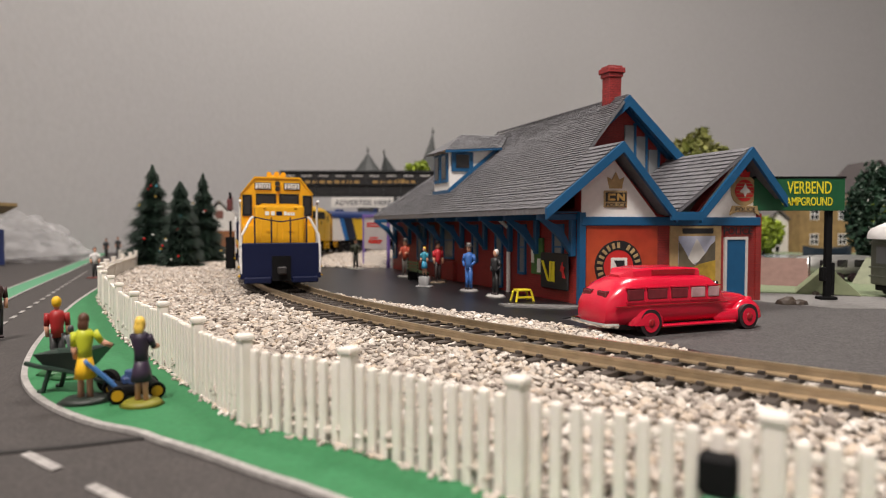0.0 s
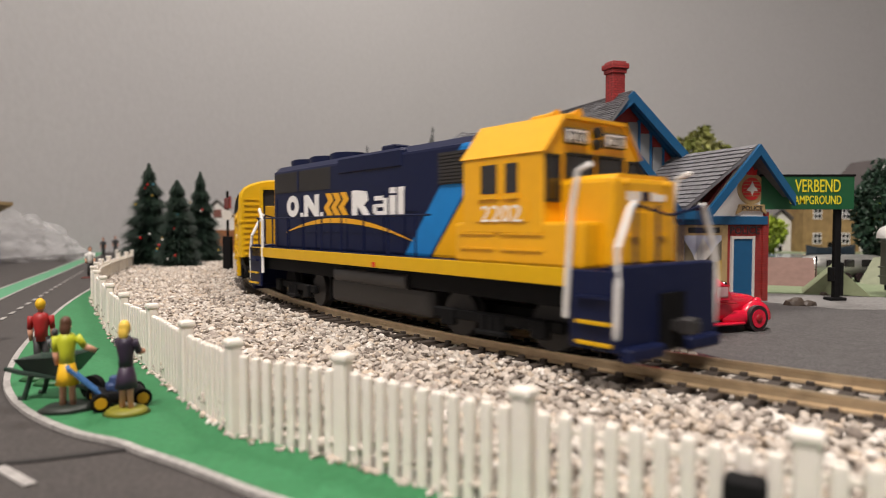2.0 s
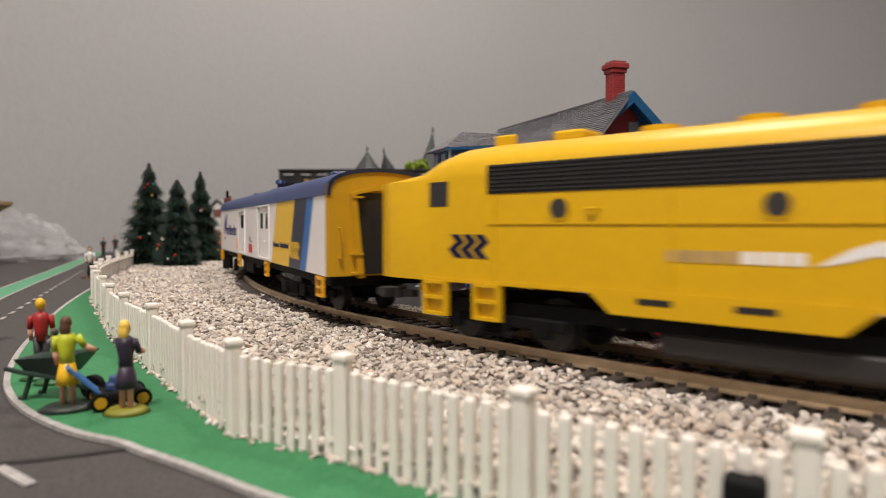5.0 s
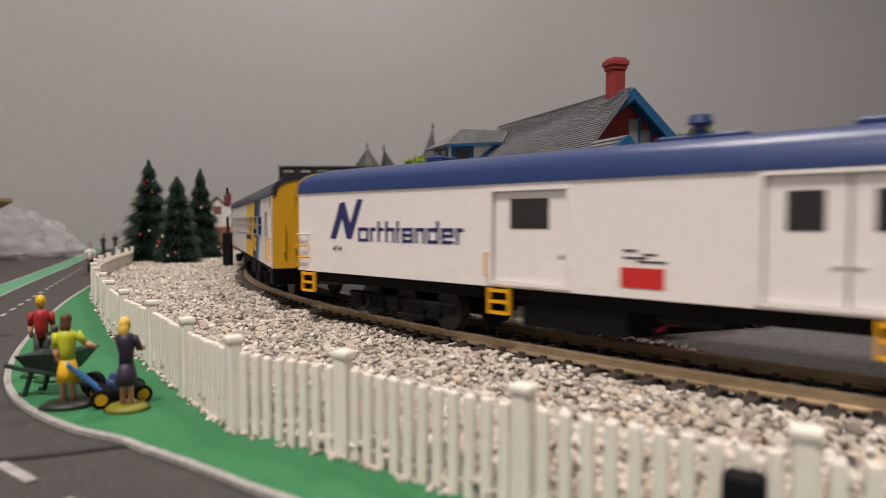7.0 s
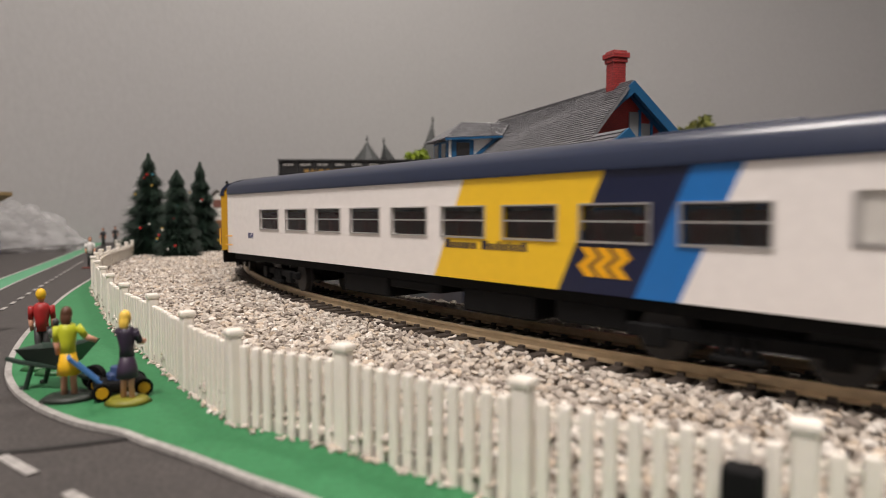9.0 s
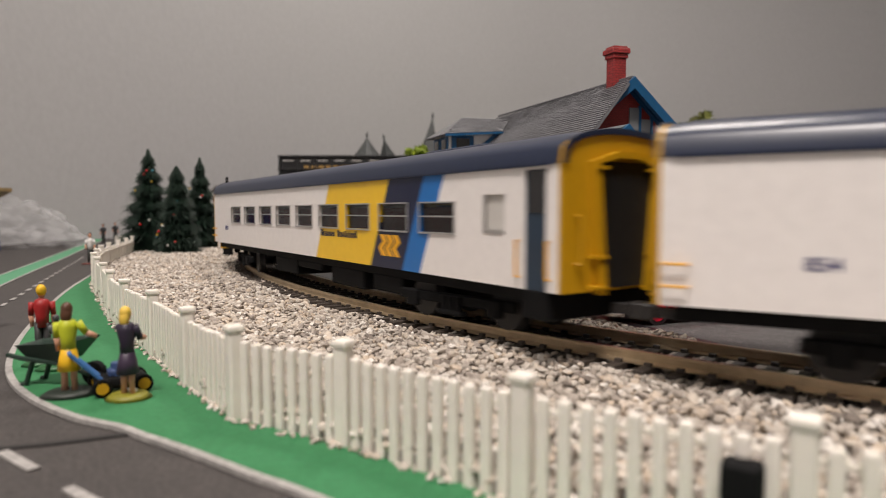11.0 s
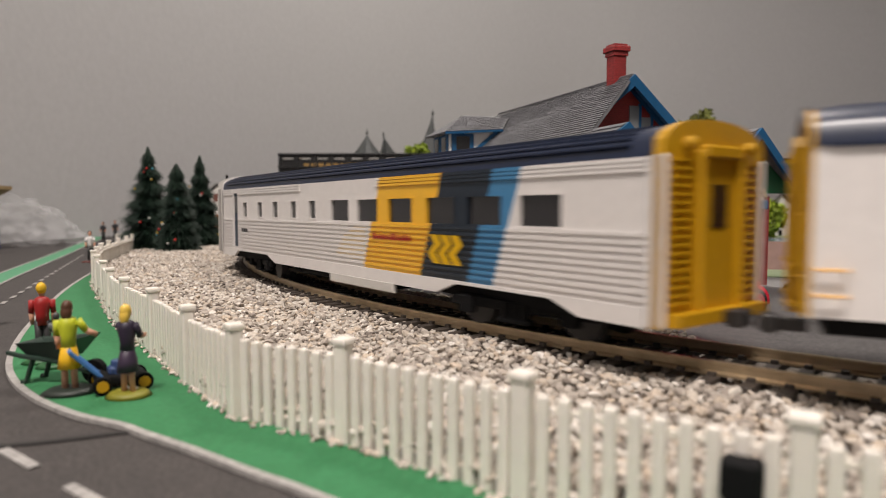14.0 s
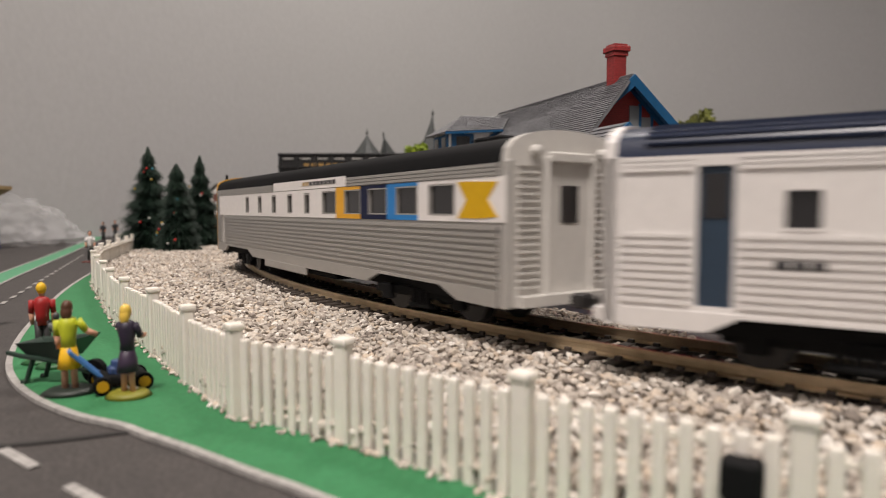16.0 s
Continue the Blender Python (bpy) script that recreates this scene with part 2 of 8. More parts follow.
def tube(bm, pts, r, n=8, closed=False):
    """A round bar along a line of points."""
    pts = [Vector(p) for p in pts]
    rings = []
    up = Vector((0.13, 0.21, 1)).normalized()
    for i, p in enumerate(pts):
        a, b = pts[max(i - 1, 0)], pts[min(i + 1, len(pts) - 1)]
        t = (b - a).normalized()
        s = t.cross(up)
        if s.length < 1e-3:
            s = t.cross(Vector((1, 0, 0)))
        s.normalize()
        w = s.cross(t)
        rr = r[i] if isinstance(r, (list, tuple)) else r
        rings.append([bm.verts.new(p + (s * math.cos(k * math.tau / n) + w * math.sin(k * math.tau / n)) * rr) for k in range(n)])
    for a, b in zip(rings, rings[1:]):
        for k in range(n):
            bm.faces.new((a[k], a[(k + 1) % n], b[(k + 1) % n], b[k]))
    bm.faces.new(rings[0][::-1])
    bm.faces.new(rings[-1])
    return bm


def loft(bm, sections, cap=True):
    """Skins a row of closed outlines (lists of 3D points, all of one length)."""
    rings = [[bm.verts.new(p) for p in s] for s in sections]
    n = len(rings[0])
    fs = []
    for a, b in zip(rings, rings[1:]):
        for k in range(n):
            fs.append(bm.faces.new((a[k], a[(k + 1) % n], b[(k + 1) % n], b[k])))
    if cap:
        fs.append(bm.faces.new(rings[0][::-1]))
        fs.append(bm.faces.new(rings[-1]))
    bmesh.ops.recalc_face_normals(bm, faces=fs)
    return bm


def words(text, size, material, parent, m, depth=0.1, name="lettering", bold=0.0, width=None, shear=0.0):
    """Raised or printed writing, as a mesh; m puts its left foot and its plane (x along, y up)."""
    cu = bpy.data.curves.new("text", "FONT")
    cu.body, cu.size, cu.extrude, cu.offset, cu.shear = text, size * MM, depth * MM, bold * MM, shear
    cu.resolution_u = 3
    tmp = bpy.data.objects.new("text", cu)
    me = bpy.data.meshes.new_from_object(tmp)
    bpy.data.objects.remove(tmp)
    bpy.data.curves.remove(cu)
    me.materials.clear()
    me.materials.append(material)
    me.name = name
    if width:
        xs = [v.co.x for v in me.vertices]
        k = width * MM / (max(xs) - min(xs))
        for v in me.vertices:
            v.co.x = (v.co.x - min(xs)) * k
    ob = new(name, me)
    ob.parent = parent
    ob.matrix_basis = m
    return ob


def face_m(x, y, z, along, up=(0, 0, 1)):
    """A frame for writing: origin in mm, its x runs along 'along', its y along 'up'."""
    a, u = Vector(along).normalized(), Vector(up).normalized()
    n = a.cross(u)
    m = Matrix((a, u, n)).transposed().to_4x4()
    m.translation = Vector((x, y, z)) * MM
    return m


def track_point(s):
    """Place and heading on the track at s mm along it: a straight from the back, then the curve."""
    s0 = radians(150) * R
    a = max(s, s0) / R
    x, y = CX + R * math.cos(a), CY + R * math.sin(a)
    h = Vector((-math.sin(a), math.cos(a)))
    if s < s0:
        x, y = x + h.x * (s - s0), y + h.y * (s - s0)
    return Vector((x, y)), h


def arch(hw, z0, z1, n=14, flat=0.62):
    """A roof outline from (-hw, z0) over the top z1 to (hw, z0)."""
    return [(-hw * math.cos(math.pi * k / n), z0 + (z1 - z0) * math.sin(math.pi * k / n) ** flat) for k in range(n + 1)]


# ---- the room and the table ----
def spline(pts, n=8):
    """A smooth line through points."""
    P = [Vector(p) for p in pts]
    out = []
    for i in range(len(P) - 1):
        a, b, c, d = P[max(i - 1, 0)], P[i], P[i + 1], P[min(i + 2, len(P) - 1)]
        for k in range(n):
            t = k / n
            out.append(0.5 * ((2 * b) + (c - a) * t + (2 * a - 5 * b + 4 * c - d) * t * t + (3 * b - a - 3 * c + d) * t ** 3))
    return out + [P[-1]]


def room():
    z0, z1 = -760, 1650
    # the backdrop bends round from the long wall to the far one with no corner
    line = spline([(-500, -1800), (-500, -600), (-500, 150), (-494, 480), (-468, 760), (-395, 1050), (-265, 1340), (-80, 1600), (150, 1820), (450, 2000), (900, 2100), (1500, 2130), (2600, 2130)], 6)
    bm = B()
    rows = []
    for p in line:
        rows.append([bm.verts.new((p.x, p.y, z0)), bm.verts.new((p.x, p.y, z1))])
    back = [[bm.verts.new((p.x - 70, p.y + 90, z)) for z in (z0, z1)] for p in line]
    for r, q in ((rows, 1), (back, -1)):
        for a, b in zip(r, r[1:]):
            bm.faces.new((a[0], b[0], b[1], a[1])[::q])
    tagged(part("wall_backdrop", bm, WALLPAINT, smooth=True), "smooth grey painted backdrop wall", "wall", kind="structure")
    for name, b in (("wall_right", (2600, 2700, -1800, 2420, z0, z1)), ("wall_front", (-600, 2700, -1900, -1800, z0, z1))):
        tagged(part(name, box(B(), *b), WALLPAINT), "plain grey painted room wall", "wall", kind="structure")
    tagged(part("ceiling", box(B(), -580, 2700, -1900, 2430, z1, z1 + 60), CEILING), "white room ceiling", "ceiling", kind="structure")
    tagged(part("floor", box(B(), -580, 2700, -1900, 2430, z0 - 60, z0), LOT), "dark room floor", "floor", kind="structure")
    bm = box(B(), -489, 2590, -60, 2120, -40, -0.6)
    tagged(part("ground", bm, ASPHALT), "dark grey layout table top", "ground", kind="structure")


room()


def sheet(name, pts, z0, z1, material, label, category, kind="structure"):
    return tagged(part(name, prism(B(), pts, z0, z1, "z"), material), label, category, kind=kind)


def ribbon(bm, pts, w, z0, z1):
    """A flat painted line of width w along points."""
    P = [Vector(p) for p in pts]
    rows = []
    for i, p in enumerate(P):
        t = (P[min(i + 1, len(P) - 1)] - P[max(i - 1, 0)]).normalized()
        n = Vector((-t.y, t.x)) * w / 2
        rows.append([bm.verts.new((q.x, q.y, z)) for q in (p - n, p + n) for z in (z0, z1)])
    for a, b in zip(rows, rows[1:]):
        bm.faces.new((a[1], a[3], b[3], b[1]))
        bm.faces.new((a[0], a[1], b[1], b[0]))
        bm.faces.new((a[3], a[2], b[2], b[3]))
    return bm


KERB = [(60, 22), (20, 50), (-5, 68), (-18.9, 78.4), (-25.1, 82.5), (-37.7, 91.5), (-47.3, 97.8), (-52.9, 101.7), (-63.2, 106.8), (-76.3, 116.5), (-88.8, 129), (-100.7, 145), (-115.5, 170.5),
        (-131.2, 201.5), (-156, 254.1), (-175.3, 298.8), (-199.3, 359.2), (-230, 430), (-262, 500), (-330, 650)]
FENCELINE = [(84, 38), (58, 46), (34, 58.3), (9.5, 74), (-14.9, 93.5), (-35.2, 105.5), (-51.4, 126), (-71, 153.7), (-90.3, 178.4), (-109.4, 207), (-128.6, 238.5), (-147, 268), (-165, 298), (-181, 330),
             (-196, 362), (-209, 395), (-220, 428), (-231, 461), (-243, 494), (-258, 524), (-276, 552), (-298, 574)]


def roads():
    k = spline(KERB, 6)
    lawn = [tuple(p) for p in k] + [(-300, 600)] + [(x + 6, y + 3) for x, y in FENCELINE[::-1]]
    sheet("lawn", lawn, -0.5, 0.25, GREEN, "flat green card lawn along the white fence", "lawn")
    tagged(part("kerb_line", ribbon(B(), k, 1.35, -0.5, 0.3), ROADWHITE), "pale grey printed line at the lawn's edge", "road line", kind="structure")

    def line(name, pts, w, z, material, label):
        tagged(part(name, ribbon(B(), spline(pts, 4) if len(pts) > 2 else [Vector(p) for p in pts], w, -0.55, z), material), label, "road line", kind="structure")
    line("seam", [(-49.5, 100), (-59.4, 95.7), (-66.4, 93.4), (-96, 84), (-150, 66)], 1.3, -0.3, CRACK, "dark seam between two road sheets")
    d = Vector((-0.409, 0.912))
    for k in range(18):
        a = Vector((-160, 222)) + d * (k * 17)
        line("lane_dash", [a, a + d * 8], 1.6, -0.3, ROADWHITE, "short white lane dash")
        a = Vector((-300, 300)) + d * (k * 26)
        if a.x > -470:
            line("lane_dash", [a, a + d * 14], 2.2, -0.3, ROADWHITE, "short white lane dash")
    for k in range(3):
        a = Vector((-65.5, 92.1)) + Vector((0.81, -0.586)) * (k * 21)
        line("lane_dash", [a, a + Vector((0.81, -0.586)) * 11], 1.6, -0.3, ROADWHITE, "short white lane dash")
    g = [(-150, 150), (-231, 329), (-300, 490), (-375, 661), (-450, 830)]
    line("verge", g, 11, -0.25, ROADGREEN, "green printed strip between two lanes")
    line("verge_edge", [(x + 5.6, y + 2.4) for x, y in g], 1.3, -0.15, ROADWHITE, "white edge of the green strip")
    line("verge_edge", [(x - 5.6, y - 2.4) for x, y in g], 1.3, -0.15, ROADWHITE, "white edge of the green strip")


roads()


def track():
    t = tagged(new("track"), "curved model railway track, brass rails on dark sleepers", "railway track", kind="structure")
    s0, s1, ds = radians(158) * R, radians(262) * R, 6.2
    for side, name in ((1, "rail"), (-1, "rail")):
        prof = [(-1.4, -2.5), (1.4, -2.5), (1.4, -2.1), (0.35, -1.8), (0.35, -0.75), (0.5, -0.6), (0.5, 0), (-0.5, 0), (-0.5, -0.6), (-0.35, -0.75), (-0.35, -1.8), (-1.4, -2.1)]
        secs = []
        n = 140
        for i in range(n + 1):
            p, h = track_point(s0 + (s1 - s0) * i / n)
            nn = Vector((-h.y, h.x))
            secs.append([(p.x + nn.x * (8.75 * side + u), p.y + nn.y * (8.75 * side + u), RAIL + w) for u, w in prof])
        part(name, loft(B(), secs), BRASS, t)
    tie = None
    s = s0
    while s < s1:
        p, h = track_point(s)
        m = at_mm(p.x + random.uniform(-.2, .2), p.y, RAIL - 2.5, math.degrees(math.atan2(h.y, h.x)) + random.uniform(-1, 1))
        if tie is None:
            bm = box(B(), -1.3, 1.3, -15, 15, -1.9, 0, 0.15)
            for y in (-10.6, -6.9, 6.9, 10.6):
                box(bm, -0.7, 0.7, y - 0.5, y + 0.5, -0.1, 0.75)
            tie = part("sleeper", bm, TIE, t, m=m)
        else:
            again(tie, t, m)
        s += ds
    bm = B()
    secs = []
    for i in range(60):
        p, h = track_point(s0 + (s1 - s0) * i / 59)
        nn = Vector((-h.y, h.x))
        secs.append([(p.x + nn.x * u, p.y + nn.y * u, w) for u, w in ((-27, -0.4), (-19, RAIL - 4), (19, RAIL - 4), (27, -0.4))])
    part("roadbed", loft(bm, secs), BED, t)


track()


def fence():
    first = None
    for (x0, y0), (x1, y1) in zip(FENCELINE, FENCELINE[1:]):
        d = math.hypot(x1 - x0, y1 - y0)
        f = thing("picket_fence", "ivory white plastic picket fence beside the ballast", "fence", "picket fence", m=at_mm(x0, y0, 0.2, math.degrees(math.atan2(y1 - y0, x1 - x0))))
        if first is None:
            bm = box(B(), -1.25, 1.25, -1.2, 1.2, -0.6, 14.9, 0.35)
            box(bm, -1.5, 1.5, -1.45, 1.45, 14.8, 16.0, 0.45, 2)
            post = part("post", bm, FENCE, None)
            bm = box(B(), -0.78, 0.78, -0.6, 0.6, -0.4, 13.4, 0.42, 2)
            picket = part("picket", bm, FENCE, None)
            bm = box(B(), 0, 1, -1.3, -0.5, -0.4, 0.4)
            rail = part("rail", bm, FENCE, None)
            first = (post, picket, rail)
            post.parent = f
            picket.parent = rail.parent = f
            picket.matrix_basis = at_mm(2.6, 0)
            rail.matrix_basis = at_mm(0, 0, 1.6) @ Matrix.Diagonal((d, 1, 1, 1))
        else:
            again(post, f, Matrix())
            again(picket, f, at_mm(2.6, 0))
            again(rail, f, at_mm(0, 0, 1.6) @ Matrix.Diagonal((d, 1, 1, 1)))
        again(rail, f, at_mm(0, 0, 11.4) @ Matrix.Diagonal((d, 1, 1, 1)))
        n = max(6, round((d - 4) / 2.55))
        for i in range(1, n):
            again(picket, f, at_mm(2.6 + (d - 5.2) * i / (n - 1), random.uniform(-.06, .06), random.uniform(-.15, .15), 0))


fence()


def inside(x, y, poly):
    c = False
    for (x0, y0), (x1, y1) in zip(poly, poly[1:] + poly[:1]):
        if (y0 > y) != (y1 > y) and x < (x1 - x0) * (y - y0) / (y1 - y0) + x0:
            c = not c
    return c


def ballast():
    """Loose chips, each a closed faceted stone, heaped from the fence to the rails."""
    rng = np.random.default_rng(7)
    t = (1 + 5 ** 0.5) / 2
    base = np.array([(-1, t, 0), (1, t, 0), (-1, -t, 0), (1, -t, 0), (0, -1, t), (0, 1, t), (0, -1, -t), (0, 1, -t), (t, 0, -1), (t, 0, 1), (-t, 0, -1), (-t, 0, 1)]) / 1.9
    tri = np.array([(0, 11, 5), (0, 5, 1), (0, 1, 7), (0, 7, 10), (0, 10, 11), (1, 5, 9), (5, 11, 4), (11, 10, 2), (10, 7, 6), (7, 1, 8),
                    (3, 9, 4), (3, 4, 2), (3, 2, 6), (3, 6, 8), (3, 8, 9), (4, 9, 5), (2, 4, 11), (6, 2, 10), (8, 6, 7), (9, 8, 1)])
    fl = [(x, y) for x, y in FENCELINE]
    poly = fl + [(-262, 700), (-190, 760), (200, 780), (200, 30)]
    pts = []
    x0, x1, y0, y1 = -310, 125, 20, 760
    step = 1.5
    for layer in range(2):
        for gx in np.arange(x0, x1, step):
            for gy in np.arange(y0, y1, step):
                far = max(0.0, (gy - 330) / 400)
                if rng.random() < far * 0.75:
                    continue
                x, y = gx + rng.uniform(-.9, .9), gy + rng.uniform(-.9, .9)
                d = math.hypot(x - CX, y - CY) - R          # + is on the fence's side
                wide = 20 * math.exp(-((y - 195) / 48) ** 2) + 3
                if y > 466:          # the stones go on behind the platform's end
                    wide = 70
                if d < -10.4 - wide or (d < -10 and not (150 < y < 430 or (y > 466 and x < -42))):
                    continue
                if abs(x / max(y, 1)) > 0.8:
                    continue
                if not inside(x, y, poly):
                    continue
                between = abs(d) < 10.5
                if between and rng.random() < 0.3:
                    continue
                if 7.2 < abs(d) < 10.4:
                    continue
                if between:
                    z = RAIL - 4.2 + rng.uniform(-.2, .9)
                elif d < 0:
                    z = 4.0 + 1.7 * max(0, 1 - (-d - 10) / wide) + rng.uniform(-.3, .7) + 0.5 * noise.noise((x / 9, y / 9, 1))
                    if y < 466 and rng.random() < 0.35 * (-d - 10) / wide:
                        continue
                else:
                    z = RAIL - 3.4 + 1.2 * noise.noise((x / 22, y / 22, 3)) + rng.uniform(-.5, .5) - layer * 1.3
                    if d < 15:
                        z -= 0.6
                s = rng.uniform(0.58, 1.2) * (1.25 if far > 0.2 else 1.0)
                pts.append((x, y, z, s))
    for (ax, ay), (bx, by) in zip(FENCELINE, FENCELINE[1:]):
        for k in range(22):          # chips spilled through the fence on to the lawn
            q, o = rng.random(), -abs(rng.normal()) * 0.7 - 0.7
            nx, ny = (by - ay), -(bx - ax)
            l = -math.hypot(nx, ny)
            pts.append((ax + (bx - ax) * q + nx / l * -o, ay + (by - ay) * q + ny / l * -o, 0.5, rng.uniform(0.4, 0.75)))
    n = len(pts)
    P = np.array(pts)
    ang = rng.uniform(0, math.tau, (n, 3))
    V = base[None] * (1 + rng.uniform(-.28, .28, (n, 12, 1))) * np.stack([rng.uniform(.8, 1.5, n), rng.uniform(.7, 1.1, n), rng.uniform(.45, .85, n)], 1)[:, None, :] * P[:, 3][:, None, None]
    for k, (a, b) in enumerate(((0, 1), (1, 2), (0, 2))):
        q = ang[:, k] if k == 0 else (ang[:, k] - math.pi) * 0.2
        c, s_ = np.cos(q)[:, None], np.sin(q)[:, None]
        u, w = V[:, :, a] * c - V[:, :, b] * s_, V[:, :, a] * s_ + V[:, :, b] * c
        V[:, :, a], V[:, :, b] = u, w
    V = (V + P[:, None, :3]) * MM
    F = (tri[None] + 12 * np.arange(n)[:, None, None]).reshape(-1, 3)
    me = bpy.data.meshes.new("ballast")
    me.from_pydata(V.reshape(-1, 3).tolist(), [], F.tolist())
    me.materials.append(STONE)
    tagged(new("ballast", me), "loose pale grey crushed stone ballast beside the rails", "ballast", kind="stuff")
    bed = fl + [(-262, 700), (-190, 760)] + [tuple(track_point(radians(a) * R)[0] + Vector((math.cos(radians(a)), math.sin(radians(a)))) * 18) for a in range(170, 262, 4)]
    sheet("ballast_bed", bed, -0.4, 2.0, BED, "grey bed under the loose stones", "ballast bed")


ballast()


# ---- right side: lot, platform, station ----
def inner_edge(off, a0=262, a1=166, step=-3):
    return [tuple(track_point(radians(a) * R)[0] - Vector((math.cos(radians(a)), math.sin(radians(a)))) * off) for a in range(a0, a1, step)]


sheet("parking_lot", inner_edge(13) + [(-60, 1500), (135, 1500), (135, 262), (150, 236), (560, 200), (560, 20)], -0.4, 3.8, LOT, "dark gritty asphalt lot around the station", "asphalt")
sheet("platform", inner_edge(15.5, 229, 189) + [(-66, 480), (-40, 484), (60, 262), (70, 235), (40, 206)], 3.7, 4.25, PLATFORM, "glossy black station platform", "platform")
sheet("platform_edge", [(22, 243), (55, 236), (57, 233), (46, 229), (24, 236)], 4.2, 4.9, PLY, "grey concrete slab at the platform's end", "slab")

E1 = Vector((math.cos(radians(14)), math.sin(radians(14)), 0))
E2 = Vector((-math.sin(radians(23)), math.cos(radians(23)), 0))
ST = Matrix(((E1.x, E2.x, 0, 54), (E1.y, E2.y, 0, 243), (0, 0, 1, 4.2), (0, 0, 0, 1)))   # the station's own axes: u along the front, v along the tracks


def sp(name, bm, material, parent, label="", smooth=False):
    bmesh.ops.transform(bm, matrix=ST, verts=bm.verts)
    return part(name, bm, material, parent, label, smooth)


def slab(bm, pts, t):
    """A plate: a polygon of 3D points with thickness t against its normal."""
    P = [Vector(p) for p in pts]
    n = (P[1] - P[0]).cross(P[2] - P[0]).normalized() * t
    top, low = [bm.verts.new(p) for p in P], [bm.verts.new(p - n) for p in P]
    bm.faces.new(top)
    bm.faces.new(low[::-1])
    for i in range(len(P)):
        j = (i + 1) % len(P)
        bm.faces.new((top[i], low[i], low[j], top[j]))
    return bm


def courses(bm, a, b, c, d, rows, cols, lift=0.5, seed=1):
    """Overlapping shingle courses on the slope a-b (eave) to d-c (ridge): each course tilts, and its tabs end unevenly."""
    rnd = random.Random(seed)
    a, b, c, d = (Vector(p) for p in (a, b, c, d))
    n = (b - a).cross(d - a).normalized()
    if n.z < 0:
        n = -n
    for r in range(rows):
        t0, t1 = r / rows, min(1.0, (r + 1.12) / rows)
        l0, r0, l1, r1 = a.lerp(d, t0), b.lerp(c, t0), a.lerp(d, t1), b.lerp(c, t1)
        k = max(2, int(cols * (r0 - l0).length / (b - a).length))
        for i in range(k):
            x0, x1 = max(0, (i - 0.5 * (r % 2)) / k), min(1, (i + 0.94 - 0.5 * (r % 2)) / k)
            if x1 <= x0:
                continue
            g = n * (lift + rnd.uniform(-.12, .12))
            dn = (a - d).normalized() * rnd.uniform(0, 0.14)
            q = [l0.lerp(r0, x0) + g + dn, l0.lerp(r0, x1) + g + dn, l1.lerp(r1, x1) + n * 0.02, l1.lerp(r1, x0) + n * 0.02]
            low = [l0.lerp(r0, x0) + dn, l0.lerp(r0, x1) + dn]
            v = [bm.verts.new(p) for p in q + low]
            bm.faces.new(v[:4])
            bm.faces.new((v[4], v[5], v[1], v[0]))
    return bm


def roof_slope(parent, a, b, c, d, rows, cols, seed):
    up = (Vector(b) - Vector(a)).cross(Vector(c) - Vector(a)).z > 0
    r = sp("roof_slope", slab(B(), [a, b, c, d] if up else [d, c, b, a], 1.2), SHINGLE, parent)
    bm = courses(B(), a, b, c, d, rows, cols, seed=seed)
    o = sp("shingles", bm, SHINGLE, r, "grey moulded shingle courses")
    o["kind"] = "stuff"
    return r


def bargeboard(parent, a, b, w=3.2, t=1.4):
    """A blue board that hangs from the roof's edge a-b."""
    a, b = Vector(a), Vector(b)
    d = Vector((0, 0, -w))
    f = Vector((0, -t, 0))
    bm = B()
    v = [bm.verts.new(p) for p in (a, b, b + d, a + d, a + f, b + f, b + d + f, a + d + f)]
    for q in ((0, 1, 2, 3), (7, 6, 5, 4), (0, 4, 5, 1), (1, 5, 6, 2), (2, 6, 7, 3), (3, 7, 4, 0)):
        bm.faces.new([v[i] for i in q])
    bmesh.ops.recalc_face_normals(bm, faces=bm.faces[:])
    return sp("bargeboard", bm, BLUE, parent, "blue painted gable board")


def disc(bm, u, v, z, r0, r1, t=0.3, n=28, axis="v"):
    """A ring or disc that faces along -v."""
    vs = []
    for r in (r0, r1):
        for dv in (0, -t):
            vs.append([bm.verts.new((u + r * math.cos(k * math.tau / n), v + dv, z + r * math.sin(k * math.tau / n))) for k in range(n)])
    i0, i1, o0, o1 = vs
    for k in range(n):
        j = (k + 1) % n
        bm.faces.new((i1[k], i1[j], o1[j], o1[k]))
        bm.faces.new((o1[k], o1[j], o0[j], o0[k]))
        if r0 > 0.01:
            bm.faces.new((i1[j], i1[k], i0[k], i0[j]))
    return bm


# dark red sticker; the orange second colour paints a sheen on it
STICKERSHEEN = mat("orange_sticker", (0.30, 0.025, 0.014), 0.35, grain=0.15, scale=250, second=(0.52, 0.09, 0.03), spots=0.9)
PAPER = mat("white_print", (0.72, 0.70, 0.66), 0.55, grain=0.05)
INK = mat("black_print", (0.015, 0.014, 0.016), 0.5)
TAN = mat("tan_poster_frame", (0.40, 0.28, 0.13), 0.55, grain=0.2, scale=500, second=(0.3, 0.2, 0.09), spots=0.6)
POSTERSKY = mat("poster_sky", (0.35, 0.42, 0.62), 0.5, grain=0.2, scale=200, second=(0.62, 0.6, 0.62), spots=0.9)
POSTERHILL = mat("poster_hill", (0.10, 0.085, 0.06), 0.5, grain=0.3, scale=300, second=(0.25, 0.2, 0.1), spots=0.8)
POSTERGOLD = mat("poster_gold", (0.50, 0.33, 0.04), 0.5, grain=0.3, scale=400, second=(0.16, 0.10, 0.02), spots=0.9)
